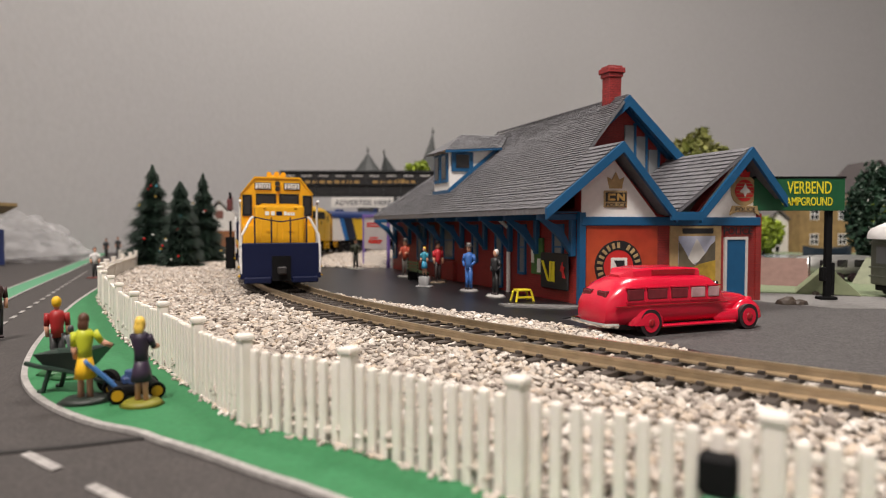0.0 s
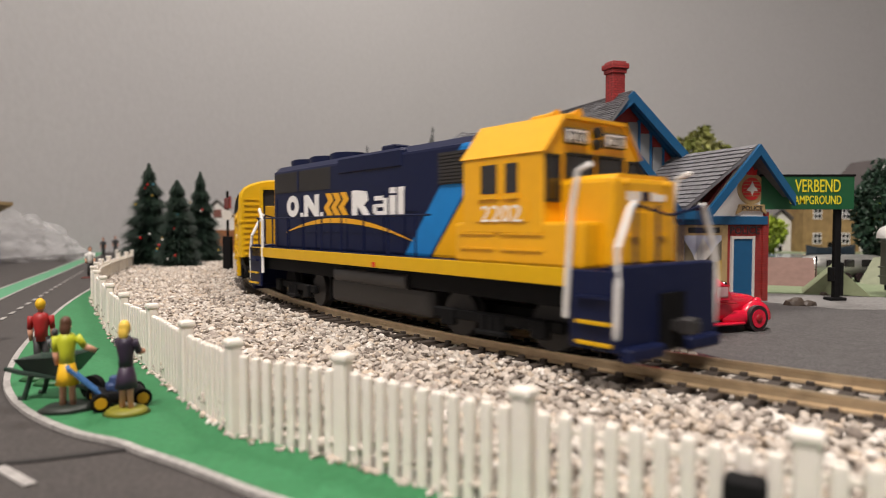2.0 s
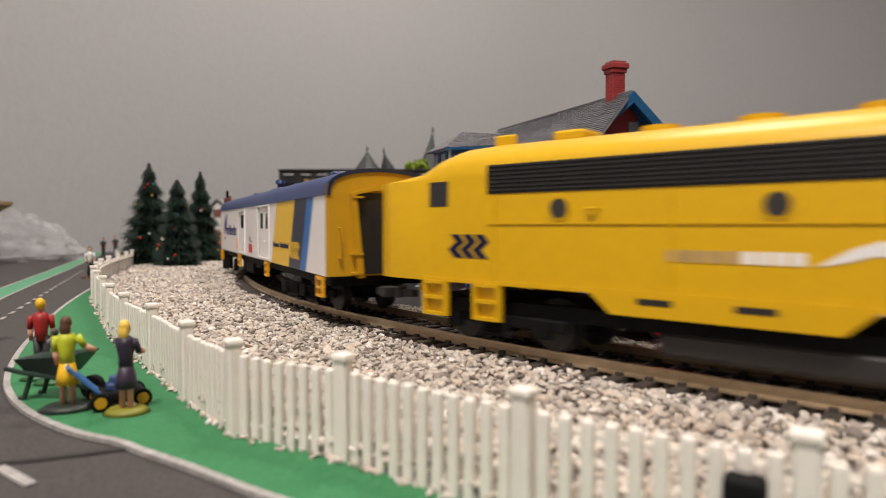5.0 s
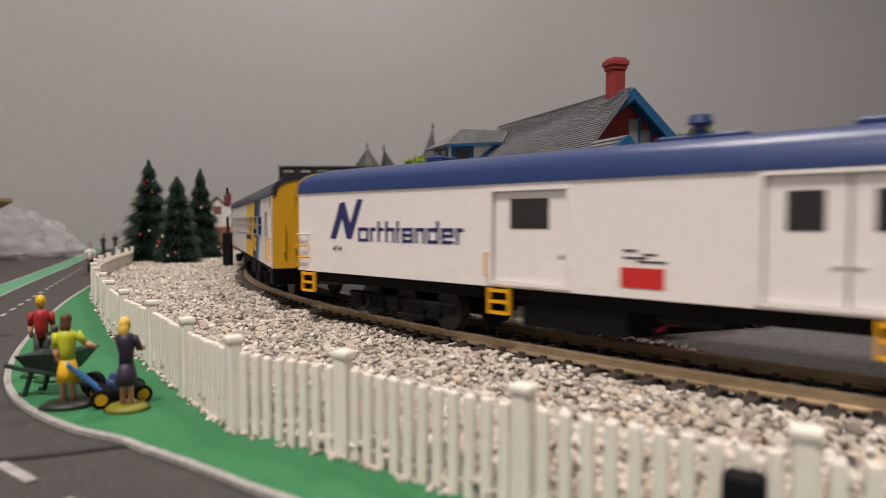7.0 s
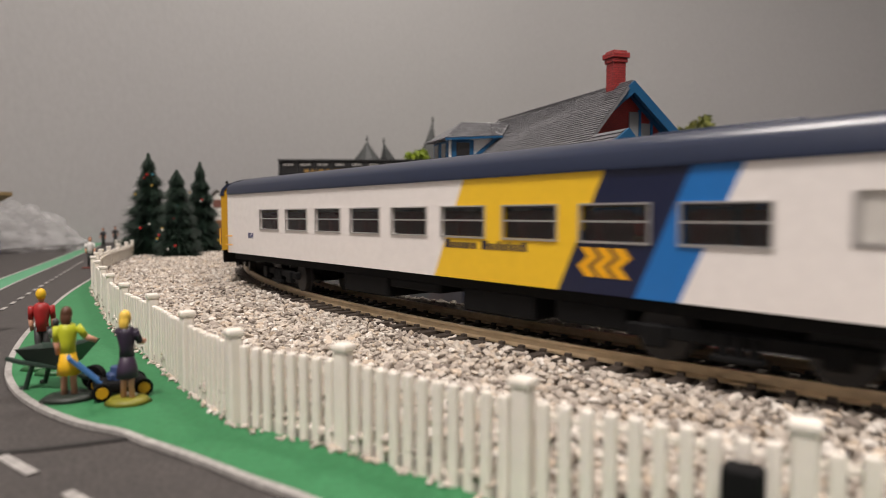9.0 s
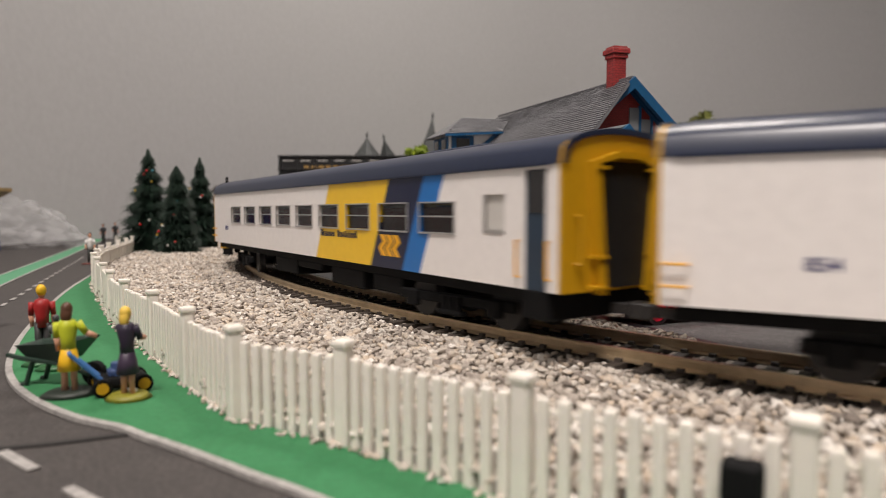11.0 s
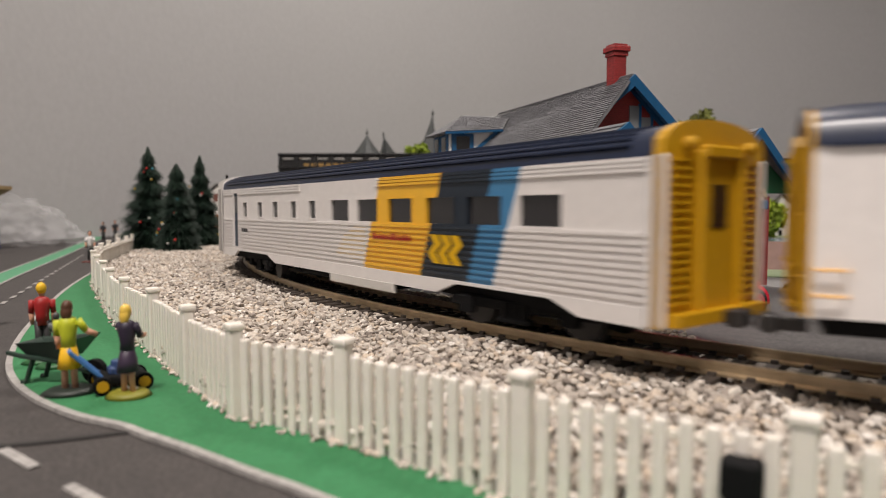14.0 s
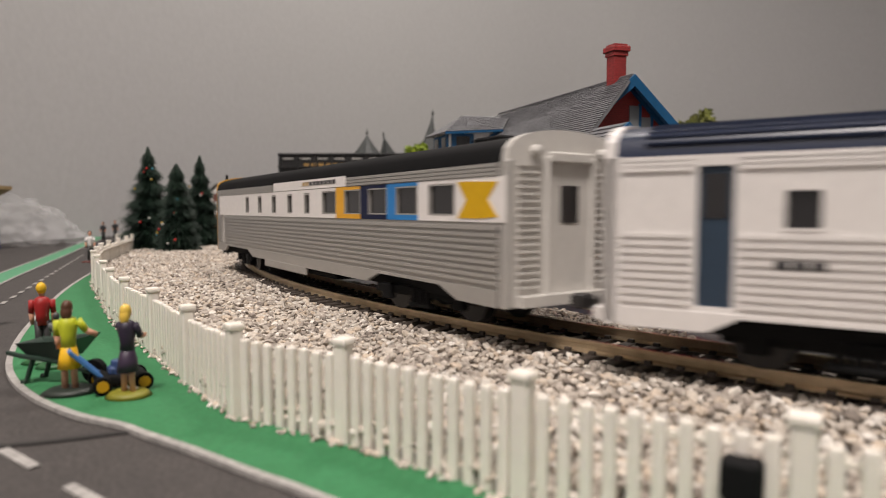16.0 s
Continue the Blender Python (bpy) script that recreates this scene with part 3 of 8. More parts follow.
SIGNYELLOW = mat("sign_yellow", (0.72, 0.60, 0.02), 0.5)
SIGNRED = mat("sign_red", (0.55, 0.02, 0.02), 0.5)
BOARDGREEN = mat("notice_green", (0.05, 0.13, 0.03), 0.55, grain=0.2)
GREYPANE = mat("grey_window_pane", (0.24, 0.25, 0.26), 0.12, grain=0.1, scale=80, second=(0.12, 0.13, 0.14), spots=0.8)
DARKROOM = mat("dark_opening", (0.02, 0.018, 0.018), 0.6)


def sash(parent, u0, u1, z0, z1, v=0.0, side=False, cross=True, name="window"):
    """A blue framed window standing proud of the wall; side: on the wall along the tracks."""
    def bx(bm, a0, a1, b0, b1, p0, p1):
        return box(bm, -p1, -p0, a0, a1, b0, b1) if side else box(bm, a0, a1, -p1 + v, -p0 + v, b0, b1)
    w = sp(name, bx(bx(bx(bx(B(), u0, u0 + 1.1, z0, z1, -0.4, 0.9), u1 - 1.1, u1, z0, z1, -0.4, 0.9), u0 + 1.1, u1 - 1.1, z1 - 1.1, z1, -0.4, 0.9), u0 + 1.1, u1 - 1.1, z0, z0 + 1.2, -0.4, 1.2), BLUE, parent, "blue framed sash window")
    sp("pane", bx(B(), u0 + 1.1, u1 - 1.1, z0 + 1.2, z1 - 1.1, 0.05, 0.25), GREYPANE, w)
    if cross:
        zm = (z0 + z1) / 2 + 1
        sp("mullion", bx(B(), u0 + 1.1, u1 - 1.1, zm - 0.4, zm + 0.4, 0.25, 0.7), BLUE, w)
    return w


def station():
    st = thing("station", "red brick model station with grey shingled roofs and blue trim", "station")
    W, D = 82.5, 232.0
    sp("front_wall", prism(B(), [(0, -0.4), (W, -0.4), (W, 46), (71.4, 59.5), (52, 37), (34, 36), (13, 59.5), (0, 49)], 0, 4), BRICK, st, "red brick front wall with two gables")
    sp("track_wall", box(B(), 0, 3, 4, D, -0.4, 38), BRICK, st, "red brick wall along the platform")
    sp("back_wall", box(B(), W - 3, W, 4, D, -0.4, 38), BRICK, st)
    sp("end_wall", box(B(), 3, W - 3, D - 3, D, -0.4, 38), BRICK, st)
    for z0, z1, o in ((-0.4, 1.6, 0.5),):
        sp("plinth", box(B(), -0.5, W + 0.5, -0.5, 0, z0, z1), BRICK, st)
    # corner boards and bands
    for u in (-0.7, W - 1.9):
        sp("corner_board", box(B(), u, u + 2.6, -0.8, 1.2, -0.3, 36.5), BLUE if u < 0 else BRICK, st)
    sp("band", box(B(), 0, W, -1.2, 0, 31.3, 34.8, 0.2), BLUE, st, "blue trim band across the front")
    # white gable panels
    for pts in ([(0.3, 34.8), (33.4, 34.8), (13, 58.6), (0.3, 48.2)], [(51.5, 34.8), (82.3, 34.8), (82.3, 45.4), (71.4, 58.8)]):
        sp("gable_panel", prism(B(), pts, -0.5, 0.1), STUCCO, st, "white stucco gable panel")
    # main roof, hipped at the far end
    A, Bq, RZ = (-19, -7, 37.6), (-19, 214, 38), 90.5
    r0, r1 = (44, 33, RZ), (44, 158, RZ - 1)
    roof_slope(st, A, Bq, r1, (44, 33, RZ), 44, 74, 3)
    roof_slope(st, (104, 214, 36), (104, 33, 36), r0, r1, 30, 40, 4)
    sp("hip", slab(B(), [(104, 214, 36), r1, (-19, 214, 38)], 1.2), SHINGLE, st)
    sp("ridge_cap", box(B(), 43.2, 44.8, 32.5, 158, RZ - 0.4, RZ + 0.5, 0.2), SHINGLE, st)
    # main gable face set back above the front wings
    sp("gable_face", prism(B(), [(12, 50), (44, 88), (76, 56), (76, 36), (12, 36)], 39, 41), BRICK, st, "brick upper gable")
    for u, z0, z1 in ((47, 62, 78), (53, 57, 73), (59.5, 52, 67), (66, 48, 60)):
        w = sp("gable_window", box(B(), u, u + 4.6, 38.4, 39, z0, z1), GREYPANE, st, "grey upper window")
        sp("mullion", box(B(), u + 4.6, u + 5.6, 37.9, 39, z0 - 1, z1 + 1), BLUE, w)
    bargeboard(st, (-2, 33, 51.3), (44, 33, RZ), 5.2, 2)
    bargeboard(st, (44, 33, RZ), (73.5, 33, 62.5), 5.2, 2)
    sp("bracket", prism(B(), [(44, 88), (47, 84), (74, 58), (74, 64)], 36, 38), BLUE, st)
    sp("eave_slab", slab(B(), [(44, 32, RZ + 0.2), (74.5, 32, 61.8), (74.5, 60, 61.8), (44, 60, RZ + 0.2)], 1.4), SHINGLE, st)
    # front wing with the first gable
    g0, g1, g2 = (-19, 37.8), (12.8, 63.8), (35, 35)
    roof_slope(st, (g0[0], -7, g0[1]), (g0[0], 60, g0[1]), (g1[0], 60, g1[1]), (g1[0], -7, g1[1]), 15, 22, 5)
    roof_slope(st, (36.5, 62, 36.5), (36.5, -7, 36.5), (g1[0], -7, g1[1]), (g1[0], 62, g1[1]), 14, 20, 6)
    bargeboard(st, (g0[0], -7, g0[1]), (g1[0], -7, g1[1]), 4.2)
    bargeboard(st, (g1[0], -7, g1[1]), (36.5, -7, 36.5), 4.2)
    # second gable
    h0, h1, h2 = (47.5, 36.8), (71.2, 63.4), (88.3, 43.4)
    roof_slope(st, (h0[0] - 11, -7, 36.2), (h0[0] - 11, 62, 36.2), (h1[0], 62, 63.4), (h1[0], -7, h1[1]), 15, 24, 7)
    roof_slope(st, (h2[0], 62, h2[1]), (h2[0], -7, h2[1]), (h1[0], -7, h1[1]), (h1[0], 62, h1[1]), 12, 22, 8)
    bargeboard(st, (h0[0], -7, h0[1]), (h1[0], -7, h1[1]), 4.4)
    bargeboard(st, (h1[0], -7, h1[1]), (h2[0], -7, h2[1]), 4.4)
    bargeboard(st, (34, -7.1, 36.8), (49, -7.1, 36.8), 3.4)
    # eave fascia and brackets along the platform
    sp("fascia", box(B(), -19.2, -17.8, -7, 214, 35.6, 38), SHINGLE, st, "grey eave edge")
    sp("soffit", box(B(), -18, 0, 0, 213, 36.3, 36.8), BLUE, st)
    br = None
    for v in (3, 30, 54, 80, 108, 136, 164, 192, 222):
        bm = B()
        box(bm, -16.5, 0, v - 1.1, v + 1.1, 33.5, 36, 0.25)
        box(bm, -2.6, -0.4, v - 1.1, v + 1.1, 19, 33.5, 0.25)
        prism(bm, [(-15.5, 33.5), (-12.5, 33.5), (-6.5, 30.5), (-2.6, 23.5), (-2.6, 20), (-8, 27)], v - 0.8, v + 0.8)
        sp("eave_bracket", bm, BLUE, st, "blue curved eave bracket")
    for v, w, z0, z1 in ((15, 8, 11, 32), (44.5, 7, 9, 32), (67, 8, 1, 32), (94, 7, 12, 32), (129, 15, 12, 32), (155, 8, 9, 32), (176, 9, 9, 32), (226, 8, 8, 32)):
        sash(st, v - w / 2, v + w / 2, z0, z1, side=True, name="window" if z0 > 2 else "platform_door")
    for v0, v1 in ((118, 142),):
        sp("bay_sill", box(B(), -2.2, 0, v0, v1, 0, 11), BRICK, st, "brick below the bay window")
    sp("downpipe", tube(B(), [(-1.6, 55, 0), (-1.6, 55, 30), (-6, 55, 34)], 0.9, 8), STUCCO, st, "white downpipe", True)
    # dormer on the platform slope
    d = sp("dormer", prism(B(), [(-4, 50.4), (24, 73.5), (24, 74.2), (-4, 74.2)], 119, 141), STUCCO, st, "white hipped dormer with blue windows")
    for v in (120.5, 131):
        w = sp("dormer_window", box(B(), -4.9, -4, v, v + 8.5, 56, 72.5), BLUE, d)
        sp("pane", box(B(), -5.2, -4.9, v + 1.4, v + 7.1, 58, 71), PANE, w)
    w = sp("dormer_window", box(B(), -3, 9.5, 118, 119, 62, 73), BLUE, d)
    sp("pane", box(B(), -0.6, 7, 117.7, 118, 64, 71.4), PANE, w)
    bm = B()
    slab(bm, [(-8, 115, 73.4), (24.5, 115, 75.5), (36, 130, 84.5), (8, 130, 84.5)], 0.9)
    slab(bm, [(24.5, 145, 75.5), (-8, 145, 73.4), (8, 130, 84.5), (36, 130, 84.5)], 0.9)
    slab(bm, [(-8, 145, 73.4), (-8, 115, 73.4), (8, 130, 84.5)], 0.9)
    sp("dormer_roof", bm, SHINGLE, d, "grey hipped dormer roof")
    sp("shingles", courses(B(), (-8, 115, 73.4), (24.5, 115, 75.5), (36, 130, 84.5), (8, 130, 84.5), 9, 12, seed=9), SHINGLE, d)["kind"] = "stuff"
    sp("dormer_trim", box(B(), -5, -3.8, 118.4, 141.6, 49.4, 51.6), BLUE, d)
    sp("dormer_trim", prism(B(), [(-5, 49.5), (24, 74), (24, 76.5), (-5, 52)], 117.8, 119), BLUE, d)
    sp("dormer_trim", prism(B(), [(-8, 72), (25, 74.4), (25, 75.4), (-8, 73.3)], 114.6, 115.4), BLUE, d)
    # chimney
    c = sp("chimney", box(B(), 40.6, 46.8, 41, 46.6, 82, 100.5, 0.2), CHIMNEY, st, "red brick chimney with a flared cap")
    bm = box(B(), 40, 47.4, 40.4, 47.2, 100.5, 102.4, 0.3)
    box(bm, 39.3, 48.1, 39.7, 47.9, 102.4, 105, 0.4)
    box(bm, 40.2, 47.2, 40.6, 47, 105, 106, 0.3)
    sp("chimney_cap", bm, CHIMNEY, c)
    # front: round emblem, poster, door, signs
    e = sp("emblem", box(B(), 2.5, 34, -0.35, 0, 2, 31.2), STICKERSHEEN, st, "dark red sticker with painted orange sheen behind the round emblem")
    sp("emblem_ring", disc(B(), 16.4, -0.35, 15, 6.6, 10.4), INK, e, "black ring of a round emblem")
    for k in range(15):
        a = radians(200 - k * 15.5)
        m4 = Matrix.Translation((16.4 + 8.5 * math.cos(a), 0, 15 + 8.5 * math.sin(a))) @ Matrix.Rotation(-(a - math.pi / 2), 4, "Y")
        if k != 8:
            sp("emblem_bar", box(B(), -0.55, 0.55, -1.0, -0.65, -1.1, 1.1, m=m4), TAN, e)
    sp("emblem_core", disc(B(), 16.4, -0.35, 15, 0.0, 6.6, 0.2), SIGNRED, e)
    sp("emblem_shield", prism(B(), [(13, 18.5), (20, 18.5), (20, 13), (16.5, 9.5), (13, 13)], -0.9, -0.55), PAPER, e)
    sp("emblem_mark", prism(B(), [(14.2, 17.4), (18.6, 17.4), (18.8, 14.6), (16.5, 13)], -1.15, -0.9), INK, e)
    p = sp("poster", box(B(), 39.6, 63.6, -0.9, 0, 3.5, 31.2, 0.2), TAN, st, "tan framed travel poster of mountains")
    sp("poster_sky", box(B(), 43.2, 60.4, -1.05, -0.9, 6, 27), POSTERSKY, p)
    sp("poster_hill", prism(B(), [(43.2, 8), (43.2, 25), (46, 21), (48.5, 17), (51, 15), (53, 17), (56, 20), (58, 23), (60.4, 25), (60.4, 8)], -1.2, -1.05), POSTERHILL, p)
    sp("poster_valley", prism(B(), [(43.2, 6), (43.2, 9), (48, 13), (53, 15.5), (60.4, 17), (60.4, 6)], -1.35, -1.2), POSTERGOLD, p)
    sp("poster_snow", prism(B(), [(47.5, 18), (51.5, 26), (53, 24), (55.5, 20), (52.5, 16.5), (50, 15.5)], -1.3, -1.2), PAPER, p)
    sp("title_bar", box(B(), 45, 59.5, -1.0, -0.9, 28.0, 30.2), INK, p, "dark bar of poster writing")
    d = sp("door", box(B(), 66.4, 75.6, -0.5, 0.2, 0, 25.5), BLUE, st, "blue panelled door in a pale frame")
    fr = box(box(box(B(), 65.4, 66.4, -0.9, 0, 0, 26.6), 75.6, 76.6, -0.9, 0, 0, 26.6), 66.4, 75.6, -0.9, 0, 25.5, 26.6)
    sp("door_frame", fr, PALE, d)
    words("POLICE", 4.4, INK, st, face_m(*(ST @ Vector((64.5, -1.0, 27.6))), E1), 0.1, "sign_lettering", 0.05, width=14)
    # gable badges
    b = sp("badge", box(B(), 9.5, 19.8, -1.0, -0.5, 38.5, 45.2, 0.3), TAN, st, "black and gold plaque under a crown")
    sp("badge_field", box(B(), 10.2, 19.2, -1.2, -1.0, 40.8, 44.4), INK, b)
    sp("badge_mark", box(box(box(B(), 11, 14.2, -1.4, -1.2, 43.2, 44), 11, 11.8, -1.4, -1.2, 41.2, 44), 11, 14.2, -1.4, -1.2, 41.2, 42), GOLD, b)
    sp("badge_mark", prism(B(), [(15, 41.2), (15, 44), (15.8, 44), (17.6, 42.4), (17.6, 44), (18.4, 44), (18.4, 41.2), (17.6, 41.2), (15.8, 42.8), (15.8, 41.2)], -1.4, -1.2), GOLD, b)
    words("POLICE", 2.0, INK, b, face_m(*(ST @ Vector((10.2, -1.15, 38.9))), E1), 0.05, "badge_lettering", 0.02, width=9)
    sp("crown", prism(B(), [(12, 46), (11, 50.5), (13, 49.4), (14.6, 52.5), (16.2, 49.4), (18.2, 50.5), (17.2, 46)], -1.1, -0.5), TAN, b)
    b = sp("badge", disc(B(), 74.3, -0.5, 46, 0, 6.4, 0.4), TAN, st, "red and gold round crest with a scroll")
    sp("crest_field", disc(B(), 74.3, -0.9, 46, 0, 4.6, 0.2), SIGNRED, b)
    for k in range(5):
        sp("crest_line", box(B(), 70.2, 78.4, -1.25, -1.1, 43 + k * 1.5, 43.25 + k * 1.5), TAN, b)
    sp("crest_leaf", prism(B(), [(74.3, 43.2), (75.1, 45), (77, 45.2), (76, 46.6), (75.4, 46.8), (74.3, 49), (73.2, 46.8), (72.6, 46.6), (71.6, 45.2), (73.5, 45)], -1.4, -1.25), PAPER, b)
    sp("crown", prism(B(), [(72.3, 51.6), (71.8, 54), (73.2, 53.4), (74.3, 55.2), (75.4, 53.4), (76.8, 54), (76.3, 51.6)], -1.2, -0.5), SIGNRED, b)
    s = sp("scroll", prism(B(), [(67.2, 35.6), (68.6, 39.6), (80.4, 39.6), (81.6, 35.6), (79, 37), (70, 37)], -1.4, -0.5), TAN, b)
    words("POLICE", 2.4, INK, s, face_m(*(ST @ Vector((69.6, -1.5, 37.3))), E1), 0.05, "badge_lettering", 0.03, width=9.6)
    # signs along the platform wall
    s = sp("notice_board", box(B(), -1.2, 0, 26, 35, 10, 26, 0.2), BOARDGREEN, st, "green notice board with white papers")
    sp("paper", box(B(), -1.5, -1.2, 27, 29.5, 11, 17), PAPER, s)
    sp("paper", box(B(), -1.5, -1.2, 32.5, 34.5, 15, 22), PAPER, s)
    s = sp("wall_sign", box(B(), -2.4, -1.4, 5, 25, 5, 20, 0.3), INK, st, "black sign with yellow marks and a red leaf")
    for k, (y0, y1, q) in enumerate(((24, 18.4, 1.8), (17.6, 16.2, 0), (15.4, 10.4, -1.6))):
        bm = B()
        slab(bm, [(-2.6, y0, 16.5), (-2.6, y0 - 1.9, 16.5), (-2.6, y0 - 3.2 - q, 8), (-2.6, y0 - 4.6 - q, 8)] if k == 0 else [(-2.6, y0, 16.5), (-2.6, y0 - 1.8, 16.5), (-2.6, y0 - 1.8, 8), (-2.6, y0, 8)], 0.2)
        sp("sign_mark", bm, SIGNYELLOW, s)
    sp("sign_leaf", prism(B(), [(6, 10), (7.5, 13), (6.4, 14.5), (8, 14.8), (8.2, 16.5), (9.2, 14.8), (9.8, 13), (8.4, 12.6), (8, 10)], -2.7, -2.4, "x"), SIGNRED, s)
    return st


station()


# ---- figures: each one moulded, painted piece on its base ----
FIG = {}


def paint(c, rough=0.5):
    if c not in FIG:
        FIG[c] = mat("figure_paint", c, rough, grain=0.08, scale=500, second=tuple(k * 0.7 for k in c), spots=0.4)
    return FIG[c]


SKIN = (0.55, 0.28, 0.18)


def figure(x, y, z, h, turn, label, hair, top, low, feet=(0.03, 0.02, 0.02), base=(0.3, 0.3, 0.28), skirt=False, hat=None, arms="down", base_size=(4.6, 3.6), seated=False, block=0.0, name="figurine"):
    """A small plain statuette, h mm tall."""
    k = h / 20.0
    bm = B()
    mats = []

    def done(c, n0):
        m_ = paint(c)
        if m_ not in mats:
            mats.append(m_)
        for f in bm.faces:
            if f not in n0:
                f.material_index = mats.index(m_)
                f.smooth = True

    def add(c, fn):
        n0 = set(bm.faces)
        fn()
        done(c, n0)
    if base:
        add(base, lambda: cyl(bm, 0, 0, 0, 0.9, base_size[0], base_size[0] * 0.92, 16) if not block else box(box(bm, -2.6, 2.6, -2.2, 2.2, 0, block, 0.4), -4, 4, -3, 3, 0, 0.9, 0.3))
        bmesh.ops.scale(bm, vec=(1, base_size[1] / base_size[0], 1), verts=bm.verts)
    zb = 0.8 + block
    zl = zb + 9.2 * k
    if skirt:
        add(SKIN, lambda: [tube(bm, [(s * 1.1 * k, 0, zb), (s * 1.15 * k, 0.1, zb + 3 * k), (s * 1.2 * k, 0, zb + 6 * k)], [0.62 * k, 0.85 * k, 0.95 * k], 8) for s in (-1, 1)])
        add(low, lambda: tube(bm, [(0, 0, zb + 4.6 * k), (0, 0, zb + 7 * k), (0, 0, zl + 0.8 * k)], [2.9 * k, 2.5 * k, 1.7 * k], 14))
    else:
        add(low, lambda: [tube(bm, [(s * 1.25 * k, 0.2 * s, zb + 0.6 * k), (s * 1.2 * k, 0, zb + 4.6 * k), (s * 1.0 * k, 0, zl + 0.6 * k)], [0.85 * k, 1.05 * k, 1.4 * k], 9) for s in (-1, 1)])
    add(feet, lambda: [ball(bm, s * 1.2 * k, -0.6 * k, zb + 0.5 * k, 0.8 * k, 1.4 * k, 0.55 * k, 8) for s in (-1, 1)])
    add(top, lambda: tube(bm, [(0, 0, zl - 0.4 * k), (0, 0, zl + 2.2 * k), (0, 0, zl + 5.0 * k), (0, 0, zl + 6.4 * k), (0, 0, zl + 7.0 * k)], [1.9 * k, 1.85 * k, 2.5 * k, 2.0 * k, 0.8 * k], 12))
    sh = zl + 5.9 * k
    poses = {"down": [(2.7, 0, 0), (3.1, -0.4, -3.2), (2.9, -1.0, -6.2)], "hip": [(2.7, 0, 0), (4.2, 0.2, -2.8), (2.4, -1.2, -4.8)],
             "fwd": [(2.5, 0, 0), (2.8, -1.8, -2.6), (2.0, -4.8, -3.0)], "out": [(2.6, 0, 0), (4.2, -1.0, -2.4), (6.6, -2.2, -3.6)]}
    for s in (-1, 1):
        a = poses[arms if (arms != "out" or s < 0) else "down"]
        P = [(s * q[0] * k, q[1] * k, sh + q[2] * k) for q in a]
        add(top, lambda: tube(bm, P[:2], [1.0 * k, 0.8 * k], 8))
        add(SKIN if arms != "hip" else top, lambda: tube(bm, P[1:], [0.75 * k, 0.6 * k], 8))
    zh = zl + 8.6 * k
    add(SKIN, lambda: (cyl(bm, 0, 0, zl + 6.6 * k, zh, 0.7 * k, n=8), ball(bm, 0, -0.1 * k, zh, 1.25 * k, 1.4 * k, 1.65 * k, 12)))
    add(hair, lambda: ball(bm, 0, 0.35 * k, zh + 0.45 * k, 1.5 * k, 1.5 * k, 1.55 * k, 12))
    if skirt:
        add(hair, lambda: ball(bm, 0, 1.0 * k, zh - 0.8 * k, 1.5 * k, 0.9 * k, 1.8 * k, 10))
    if hat:
        add(hat, lambda: (cyl(bm, 0, 0, zh + 0.9 * k, zh + 1.2 * k, 2.1 * k, n=14), cyl(bm, 0, 0, zh + 1.2 * k, zh + 2.5 * k, 1.4 * k, 1.2 * k, 12)))
    for v_ in bm.verts:
        if v_.co.z > zb:
            v_.co.x *= 0.8
            v_.co.y *= 0.85
    ob = part(name, bm, mats, None)
    ob.matrix_basis = at_mm(x, y, z, turn)
    return tagged(ob, label, "figurine")


PZ = 4.25
figure(23.2, 272.3, PZ, 20.5, -60, "white-haired figurine in a black coat on a pale base", (0.7, 0.68, 0.66), (0.02, 0.02, 0.022), (0.015, 0.015, 0.015), base=(0.5, 0.49, 0.46), arms="hip", base_size=(5.4, 4.2))
figure(12.4, 295.9, PZ, 22, -40, "figurine in blue overalls and a grey cap", (0.2, 0.15, 0.12), (0.05, 0.16, 0.48), (0.045, 0.15, 0.45), base=(0.33, 0.32, 0.31), hat=(0.2, 0.19, 0.18), arms="hip", base_size=(5.4, 4.2))
figure(-2.9, 340, PZ, 22, 30, "figurine in a red tunic and dark cap", (0.05, 0.03, 0.02), (0.5, 0.02, 0.03), (0.03, 0.02, 0.02), base=(0.16, 0.12, 0.08), hat=(0.02, 0.018, 0.02), base_size=(5, 4))
figure(-9.5, 315, PZ, 14.5, -20, "blonde figurine in a blue dress on a grey block", (0.75, 0.5, 0.05), (0.04, 0.3, 0.42), (0.04, 0.28, 0.45), base=(0.3, 0.3, 0.3), skirt=True, block=5.5)
figure(-63.4, 452.5, PZ, 21.5, 10, "figurine in dark camouflage clothes", (0.02, 0.02, 0.015), (0.03, 0.035, 0.02), (0.025, 0.025, 0.02), base=(0.24, 0.23, 0.2), hat=(0.03, 0.03, 0.02), arms="hip", base_size=(6, 4.6))
figure(-23.2, 381.8, PZ, 22.5, -20, "figurine in a red plaid jacket and flat cap", (0.1, 0.07, 0.05), (0.38, 0.06, 0.03), (0.1, 0.09, 0.08), base=(0.3, 0.29, 0.27), hat=(0.12, 0.11, 0.1), arms="fwd", base_size=(5.4, 4.2))
